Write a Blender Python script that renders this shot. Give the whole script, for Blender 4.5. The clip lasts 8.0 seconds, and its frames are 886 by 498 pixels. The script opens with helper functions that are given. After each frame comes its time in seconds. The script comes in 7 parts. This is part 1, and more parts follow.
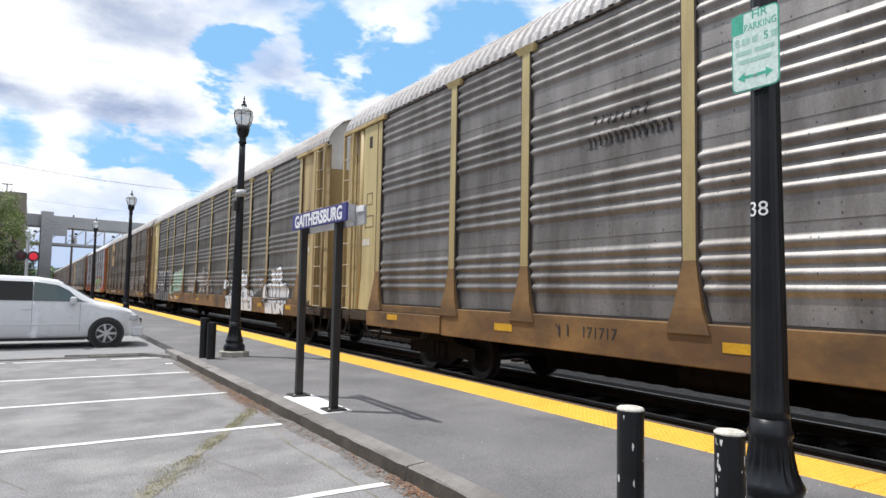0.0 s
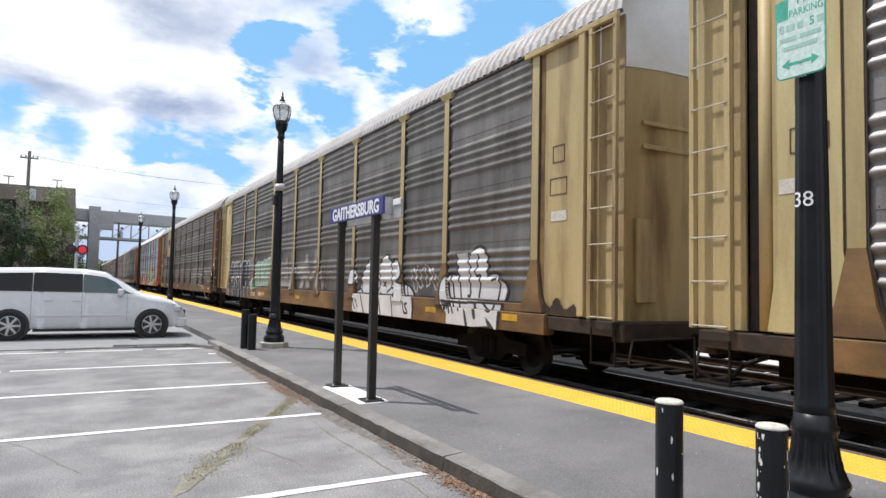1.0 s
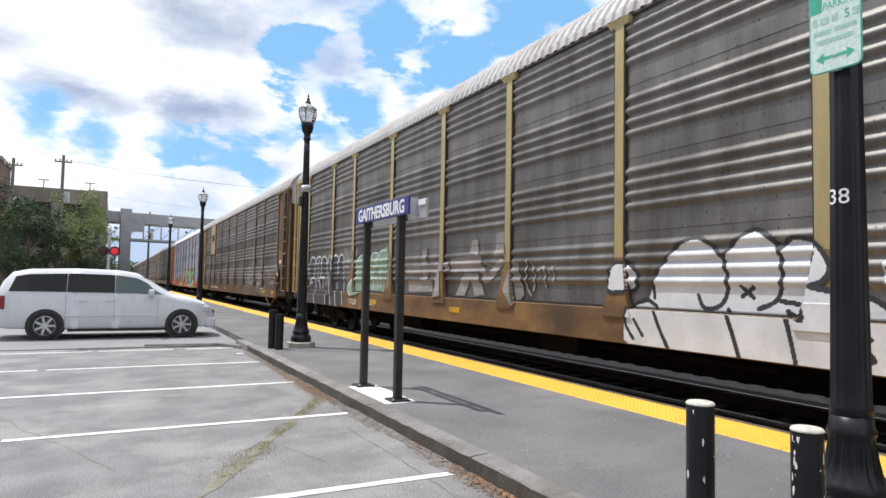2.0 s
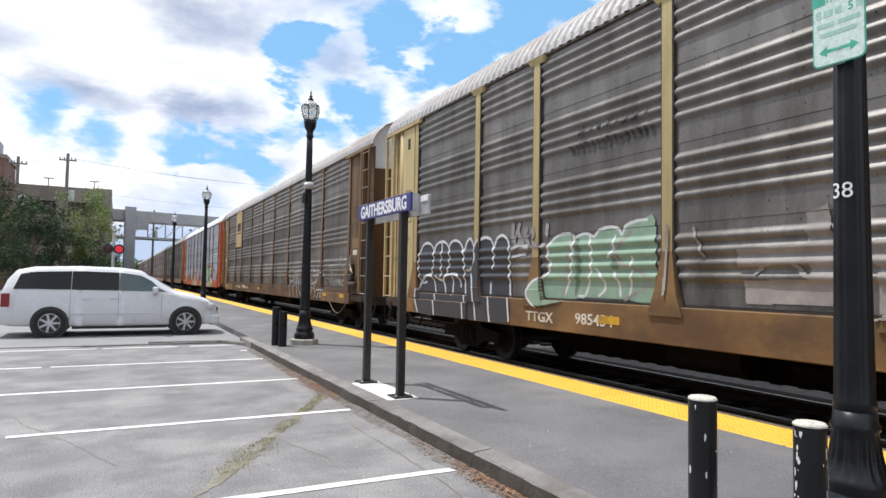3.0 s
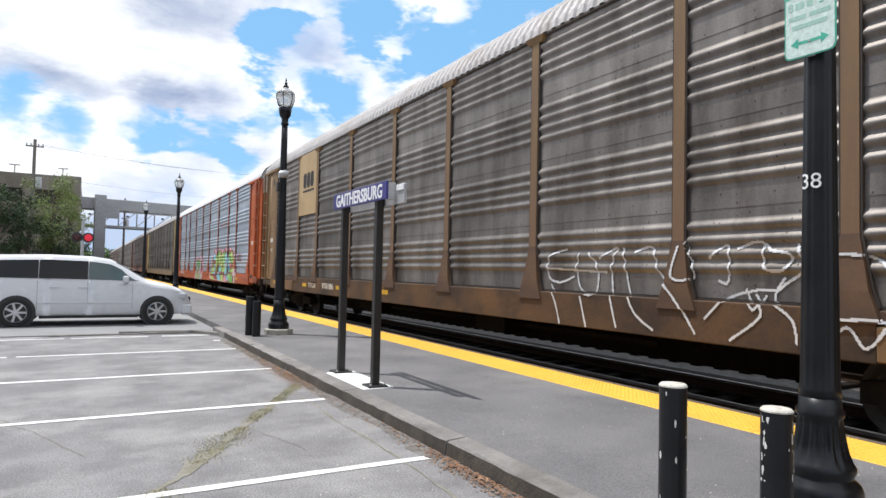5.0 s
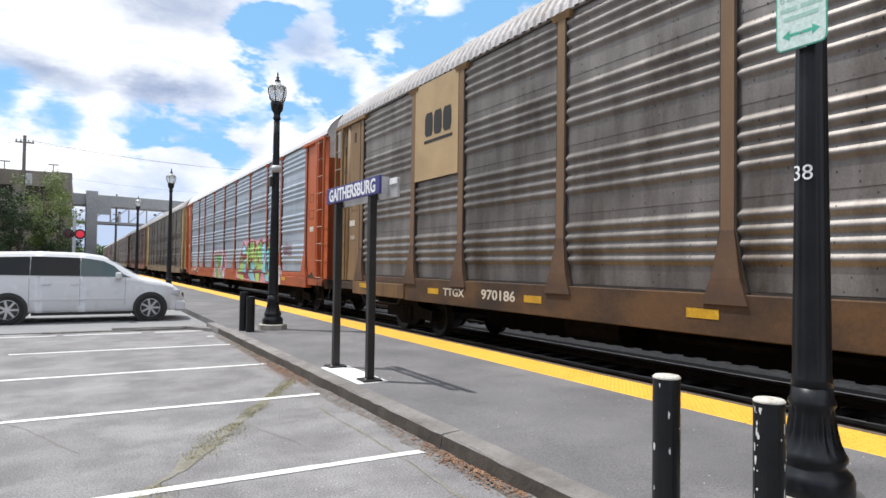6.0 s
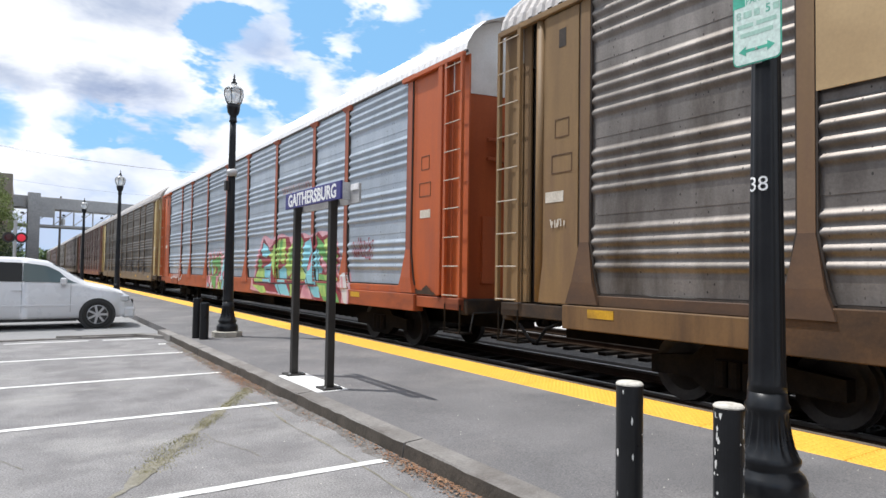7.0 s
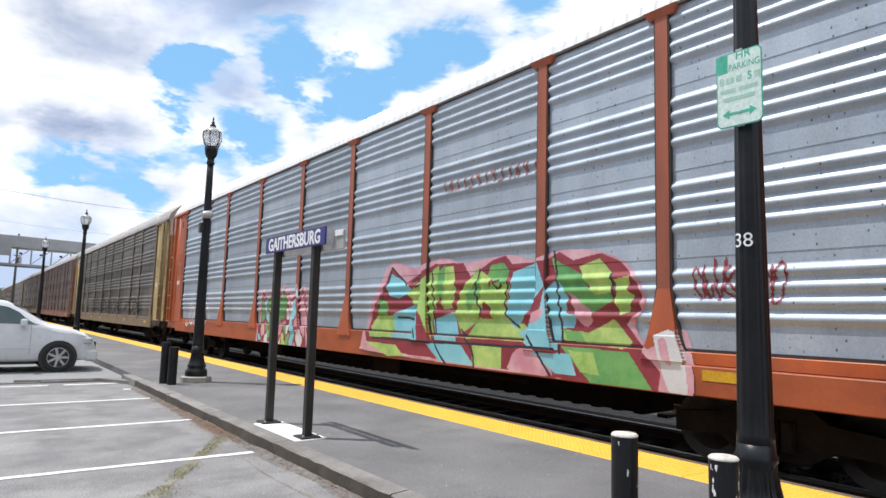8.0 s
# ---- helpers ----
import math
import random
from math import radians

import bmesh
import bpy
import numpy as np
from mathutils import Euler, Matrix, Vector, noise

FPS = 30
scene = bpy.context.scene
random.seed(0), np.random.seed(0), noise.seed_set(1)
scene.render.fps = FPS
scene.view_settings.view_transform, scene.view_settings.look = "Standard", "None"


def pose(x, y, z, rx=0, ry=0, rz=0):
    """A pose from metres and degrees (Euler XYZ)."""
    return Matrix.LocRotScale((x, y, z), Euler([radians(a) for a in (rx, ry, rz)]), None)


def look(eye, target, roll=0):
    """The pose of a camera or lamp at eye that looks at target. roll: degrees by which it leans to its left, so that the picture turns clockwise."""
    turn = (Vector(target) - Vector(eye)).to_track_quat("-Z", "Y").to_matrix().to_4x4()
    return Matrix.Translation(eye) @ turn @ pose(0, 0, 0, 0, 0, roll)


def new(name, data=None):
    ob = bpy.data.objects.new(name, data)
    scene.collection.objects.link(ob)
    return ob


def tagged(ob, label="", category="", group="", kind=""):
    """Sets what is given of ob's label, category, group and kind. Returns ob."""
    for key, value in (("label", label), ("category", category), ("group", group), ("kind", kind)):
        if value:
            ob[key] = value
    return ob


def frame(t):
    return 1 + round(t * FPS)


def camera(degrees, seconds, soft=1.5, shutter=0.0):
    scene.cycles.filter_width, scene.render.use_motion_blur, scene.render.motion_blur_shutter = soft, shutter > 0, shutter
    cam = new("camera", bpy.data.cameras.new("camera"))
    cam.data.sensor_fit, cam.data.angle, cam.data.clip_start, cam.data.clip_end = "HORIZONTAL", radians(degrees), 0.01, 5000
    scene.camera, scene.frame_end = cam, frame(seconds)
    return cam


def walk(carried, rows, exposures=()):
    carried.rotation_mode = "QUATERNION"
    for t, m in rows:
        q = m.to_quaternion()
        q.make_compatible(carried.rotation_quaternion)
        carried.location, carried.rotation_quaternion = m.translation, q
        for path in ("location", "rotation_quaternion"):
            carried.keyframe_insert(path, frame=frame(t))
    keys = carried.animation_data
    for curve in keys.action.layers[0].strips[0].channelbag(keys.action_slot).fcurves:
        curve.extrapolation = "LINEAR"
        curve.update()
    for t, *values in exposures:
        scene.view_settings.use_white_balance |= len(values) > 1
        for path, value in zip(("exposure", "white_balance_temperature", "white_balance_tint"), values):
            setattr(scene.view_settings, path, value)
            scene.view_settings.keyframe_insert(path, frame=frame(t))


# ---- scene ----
cam = camera(69.9, 8.0)
PATH = [
    (0, (0.223, 0.348, 1.568), (1.307, 2.023, 1.702), 1.1),
    (0.5, (0.207, 0.337, 1.569), (1.228, 2.053, 1.683), 0.8),
    (1, (0.203, 0.33, 1.56), (1.193, 2.065, 1.67), 1.2),
    (1.5, (0.202, 0.323, 1.552), (1.167, 2.07, 1.664), 1.2),
    (2, (0.198, 0.34, 1.559), (1.119, 2.111, 1.668), 1.1),
    (3.5, (0.225, 0.341, 1.534), (1.136, 2.118, 1.632), 1.0),
    (4, (0.226, 0.341, 1.524), (1.161, 2.106, 1.617), 1.2),
    (4.5, (0.231, 0.349, 1.525), (1.198, 2.097, 1.61), 1.5),
    (6, (0.236, 0.352, 1.528), (1.231, 2.086, 1.583), 0.8),
    (6.5, (0.248, 0.342, 1.525), (1.271, 2.061, 1.569), 0.6),
    (7, (0.2, 0.397, 1.541), (1.31, 2.059, 1.615), 0.9),
    (7.5, (0.107, 0.435, 1.536), (1.26, 2.058, 1.725), 1.2),
    (8, (0.022, 0.46, 1.565), (1.207, 2.056, 1.781), 1.6),
]
walk(cam, [(t, look(eye, aim, roll)) for t, eye, aim, roll in PATH], exposures=[(0.0, 0.0), (8.0, 0.0)])

# ---- world and sun ----
SUN = Vector((-0.29, 0.26, 1.0)).normalized()      # towards the sun


def build_world():
    w = bpy.data.worlds.new("sky")
    scene.world = w
    w.use_nodes = True
    nt = w.node_tree
    nt.nodes.clear()
    N, L = nt.nodes.new, nt.links.new
    out, bg = N("ShaderNodeOutputWorld"), N("ShaderNodeBackground")
    sky = N("ShaderNodeTexSky")
    sky.sky_type, sky.sun_disc = "NISHITA", False
    sky.sun_elevation, sky.sun_rotation = math.asin(SUN.z), math.atan2(SUN.x, SUN.y)
    sky.air_density, sky.dust_density, sky.ozone_density = 1.0, 0.6, 1.0
    tone = N("ShaderNodeMix")
    tone.data_type, tone.blend_type = "RGBA", "MULTIPLY"
    tone.inputs["Factor"].default_value = 1.0
    tone.inputs["B"].default_value = (0.13, 0.14, 0.16, 1)
    L(sky.outputs["Color"], tone.inputs["A"])
    haze = N("ShaderNodeMix")
    haze.data_type = "RGBA"
    haze.inputs["Factor"].default_value = 0.72
    haze.inputs["B"].default_value = (0.27, 0.61, 0.98, 1)
    L(tone.outputs["Result"], haze.inputs["A"])
    co, mp = N("ShaderNodeTexCoord"), N("ShaderNodeMapping")
    mp.inputs["Scale"].default_value = (1.0, 1.0, 2.2)
    L(co.outputs["Generated"], mp.inputs["Vector"])

    def noise_tex(scale, detail, rough, dist=0.0, shift=(0, 0, 0)):
        n = N("ShaderNodeTexNoise")
        n.inputs["Scale"].default_value, n.inputs["Detail"].default_value = scale, detail
        n.inputs["Roughness"].default_value, n.inputs["Distortion"].default_value = rough, dist
        m = N("ShaderNodeMapping")
        m.inputs["Location"].default_value = shift
        L(mp.outputs["Vector"], m.inputs["Vector"])
        L(m.outputs["Vector"], n.inputs["Vector"])
        return n.outputs["Fac"]

    def math_node(op, a, b):
        n = N("ShaderNodeMath")
        n.operation = op
        for i, v in enumerate((a, b)):
            if isinstance(v, (int, float)):
                n.inputs[i].default_value = v
            else:
                L(v, n.inputs[i])
        return n.outputs[0]

    cover = math_node("ADD", math_node("MULTIPLY", noise_tex(3.0, 7, 0.55, 0.3, (3.1, 0.4, 1.7)), 0.75), 0.30)
    ragged = noise_tex(11.0, 4, 0.6, 0.2, (1.3, 2.2, 0.5))
    # openings of clear sky between the clouds
    for azimuth, height, size, depth in SKY_GAPS:
        d = Vector((math.sin(radians(azimuth)) * math.cos(radians(height)), math.cos(radians(azimuth)) * math.cos(radians(height)), math.sin(radians(height))))
        dot = N("ShaderNodeVectorMath")
        dot.operation = "DISTANCE"
        L(co.outputs["Generated"], dot.inputs[0])
        dot.inputs[1].default_value = d
        r = math_node("ADD", dot.outputs["Value"], math_node("MULTIPLY", math_node("SUBTRACT", ragged, 0.5), 0.13))
        ramp = N("ShaderNodeMapRange")
        ramp.interpolation_type = "SMOOTHSTEP"
        ramp.inputs["From Min"].default_value, ramp.inputs["From Max"].default_value = size * 0.0, size * 1.2
        ramp.inputs["To Min"].default_value, ramp.inputs["To Max"].default_value = depth, 0.0
        L(r, ramp.inputs["Value"])
        cover = math_node("SUBTRACT", cover, ramp.outputs["Result"])
    mask = N("ShaderNodeMapRange")
    mask.interpolation_type = "SMOOTHSTEP"
    mask.inputs["From Min"].default_value, mask.inputs["From Max"].default_value = 0.31, 0.70
    L(cover, mask.inputs["Value"])
    shade = N("ShaderNodeValToRGB")
    shade.color_ramp.elements[0].position, shade.color_ramp.elements[0].color = 0.40, (0.56, 0.66, 0.88, 1)
    shade.color_ramp.elements[1].position, shade.color_ramp.elements[1].color = 0.57, (1.22, 1.22, 1.22, 1)
    L(noise_tex(2.6, 6, 0.55, 0.2, (0.3, 5.2, 0.9)), shade.inputs["Fac"])
    mix = N("ShaderNodeMix")
    mix.data_type = "RGBA"
    L(mask.outputs["Result"], mix.inputs["Factor"])
    L(haze.outputs["Result"], mix.inputs["A"])
    L(shade.outputs["Color"], mix.inputs["B"])
    sky_colour = mix.outputs["Result"]
    for azimuth, height, size, strength in SKY_SHADES:
        d = Vector((math.sin(radians(azimuth)) * math.cos(radians(height)), math.cos(radians(azimuth)) * math.cos(radians(height)), math.sin(radians(height))))
        flat = N("ShaderNodeVectorMath")
        flat.operation = "SUBTRACT"
        L(co.outputs["Generated"], flat.inputs[0])
        flat.inputs[1].default_value = d
        wide = N("ShaderNodeVectorMath")
        wide.operation = "MULTIPLY"
        L(flat.outputs["Vector"], wide.inputs[0])
        wide.inputs[1].default_value = (0.75, 0.75, 1.6)
        far = N("ShaderNodeVectorMath")
        far.operation = "LENGTH"
        L(wide.outputs["Vector"], far.inputs[0])
        fall = N("ShaderNodeMapRange")
        fall.interpolation_type = "SMOOTHSTEP"
        fall.inputs["From Min"].default_value, fall.inputs["From Max"].default_value = 0.0, size
        fall.inputs["To Min"].default_value, fall.inputs["To Max"].default_value = strength, 0.0
        L(math_node("ADD", far.outputs["Value"], math_node("MULTIPLY", math_node("SUBTRACT", ragged, 0.5), 0.10)), fall.inputs["Value"])
        tint = N("ShaderNodeMix")
        tint.data_type, tint.blend_type = "RGBA", "MULTIPLY"
        L(math_node("MULTIPLY", fall.outputs["Result"], mask.outputs["Result"]), tint.inputs["Factor"])
        L(sky_colour, tint.inputs["A"])
        tint.inputs["B"].default_value = (0.42, 0.49, 0.63, 1)
        sky_colour = tint.outputs["Result"]
    L(sky_colour, bg.inputs["Color"])
    bg.inputs["Strength"].default_value = 1.05
    L(bg.outputs["Background"], out.inputs["Surface"])


# azimuth from the track's direction to the right, height (degrees), size, depth
SKY_GAPS = [(13.5, 19.3, 0.046, 0.55), (12.4, 20.4, 0.03, 0.5), (15.0, 20.5, 0.03, 0.5), (13.6, 16.6, 0.03, 0.35), (22.6, 22.6, 0.055, 0.55), (21.7, 20.4, 0.034, 0.45), (26.4, 21.0, 0.04, 0.35),
            (30.0, 20.4, 0.055, 0.5), (27.6, 18.6, 0.04, 0.4), (34.0, 22.4, 0.055, 0.5), (38.5, 24.0, 0.06, 0.5), (45, 28, 0.06, 0.4), (17.5, 16.3, 0.04, 0.3), (20.5, 15.0, 0.05, 0.4), (24.5, 16.8, 0.035, 0.35),
            (-5.6, 11.9, 0.045, 0.3), (-1.5, 11.4, 0.045, 0.34), (3.7, 11.2, 0.05, 0.40), (7.0, 11.0, 0.04, 0.34), (9.5, 11.6, 0.045, 0.42), (13.0, 12.6, 0.045, 0.36), (17.5, 12.4, 0.05, 0.32), (11.5, 9.2, 0.03, 0.3), (4.4, 9.6, 0.03, 0.3),
            (75, 40, 0.25, 0.4), (130, 35, 0.3, 0.4), (-70, 45, 0.3, 0.4), (-140, 30, 0.3, 0.4)]
# grey undersides of the clouds: azimuth, height, width, strength
SKY_SHADES = [(6.4, 21.0, 0.10, 0.9), (2.5, 23.0, 0.09, 0.7), (-0.8, 13.9, 0.06, 0.8), (4.7, 14.0, 0.06, 0.9), (9.2, 14.4, 0.05, 0.7), (-5.1, 14.3, 0.06, 0.7), (18.0, 18.5, 0.05, 0.4), (20.0, 26.0, 0.10, 0.6), (-9.0, 17.0, 0.08, 0.6), (13.0, 9.8, 0.04, 0.4)]
build_world()
sun = new("sun", bpy.data.lights.new("sun", "SUN"))
sun.data.energy, sun.data.angle, sun.data.color = 4.1, radians(0.55), (1.0, 0.98, 0.95)
sun.matrix_world = look(SUN * 50, (0, 0, 0))


# ---- materials ----
def surface(name, a, b, scale=3.0, rough=0.7, metal=0.0, bump=0.15, grain=60.0, stretch=(1, 1, 1), dirt=None, dirt_amount=0.35, vary=0.0, holes=False, spec=0.5, speck=1.0):
    """Two colours mixed by a coarse noise, darkened by a fine grain, with dirt and relief."""
    m = bpy.data.materials.new(name)
    m.use_nodes = True
    nt = m.node_tree
    N, L = nt.nodes.new, nt.links.new
    bs = nt.nodes["Principled BSDF"]
    co, mp = N("ShaderNodeTexCoord"), N("ShaderNodeMapping")
    mp.inputs["Scale"].default_value = stretch
    L(co.outputs["Object"], mp.inputs["Vector"])

    def noise_tex(s, detail, vec):
        n = N("ShaderNodeTexNoise")
        n.inputs["Scale"].default_value, n.inputs["Detail"].default_value, n.inputs["Roughness"].default_value = s, detail, 0.6
        L(vec, n.inputs["Vector"])
        return n.outputs["Fac"]

    def ranged(v, lo, hi, to0=0.0, to1=1.0):
        r = N("ShaderNodeMapRange")
        for k, x in zip(("From Min", "From Max", "To Min", "To Max"), (lo, hi, to0, to1)):
            r.inputs[k].default_value = x
        L(v, r.inputs["Value"])
        return r.outputs["Result"]

    def mixed(fac, ca, cb, blend="MIX"):
        x = N("ShaderNodeMix")
        x.data_type, x.blend_type = "RGBA", blend
        for sock, v in ((x.inputs["Factor"], fac), (x.inputs["A"], ca), (x.inputs["B"], cb)):
            if isinstance(v, (int, float)):
                sock.default_value = v
            elif isinstance(v, tuple):
                sock.default_value = (*v, 1)
            else:
                L(v, sock)
        return x.outputs["Result"]

    big, fine = noise_tex(scale, 6, mp.outputs["Vector"]), noise_tex(grain, 4, co.outputs["Object"])
    col = mixed(ranged(big, 0.35, 0.65), a, b)
    if dirt:
        col = mixed(ranged(noise_tex(scale * 0.37 + 0.3, 7, mp.outputs["Vector"]), 0.5, 0.68, 0.0, dirt_amount), col, dirt)
    col = mixed(1.0, col, ranged(fine, 0.3, 0.7, 1 - 0.18 * speck, 1 + 0.14 * speck), "MULTIPLY")
    if vary:
        info = N("ShaderNodeObjectInfo")
        col = mixed(1.0, col, ranged(info.outputs["Random"], 0, 1, 1 - vary, 1 + vary), "MULTIPLY")
    if holes:
        hm, vo = N("ShaderNodeMapping"), N("ShaderNodeTexVoronoi")
        hm.inputs["Scale"].default_value = (0.0, 14.0, 9.0)
        L(co.outputs["Object"], hm.inputs["Vector"])
        L(hm.outputs["Vector"], vo.inputs["Vector"])
        vo.inputs["Scale"].default_value, vo.inputs["Randomness"].default_value = 1.0, 0.45
        spot = N("ShaderNodeMath")
        spot.operation = "LESS_THAN"
        L(vo.outputs["Distance"], spot.inputs[0])
        spot.inputs[1].default_value = 0.14
        pick = N("ShaderNodeMath")
        pick.operation = "MULTIPLY"
        L(spot.outputs[0], pick.inputs[0])
        cm = N("ShaderNodeMapping")
        cm.inputs["Scale"].default_value = (0.0, 3.0, 0.35)
        L(co.outputs["Object"], cm.inputs["Vector"])
        L(ranged(noise_tex(2.1, 4, cm.outputs["Vector"]), 0.48, 0.54, 0.0, 0.75), pick.inputs[1])
        col = mixed(pick.outputs[0], col, (0.03, 0.027, 0.025))
    L(col, bs.inputs["Base Color"])
    L(ranged(big, 0.3, 0.7, max(0.05, rough - 0.1), min(1.0, rough + 0.1)), bs.inputs["Roughness"])
    bs.inputs["Metallic"].default_value = metal
    bs.inputs["Specular IOR Level"].default_value = spec
    if bump:
        bp = N("ShaderNodeBump")
        bp.inputs["Strength"].default_value, bp.inputs["Distance"].default_value = bump, 0.01
        L(fine, bp.inputs["Height"])
        L(bp.outputs["Normal"], bs.inputs["Normal"])
    return m


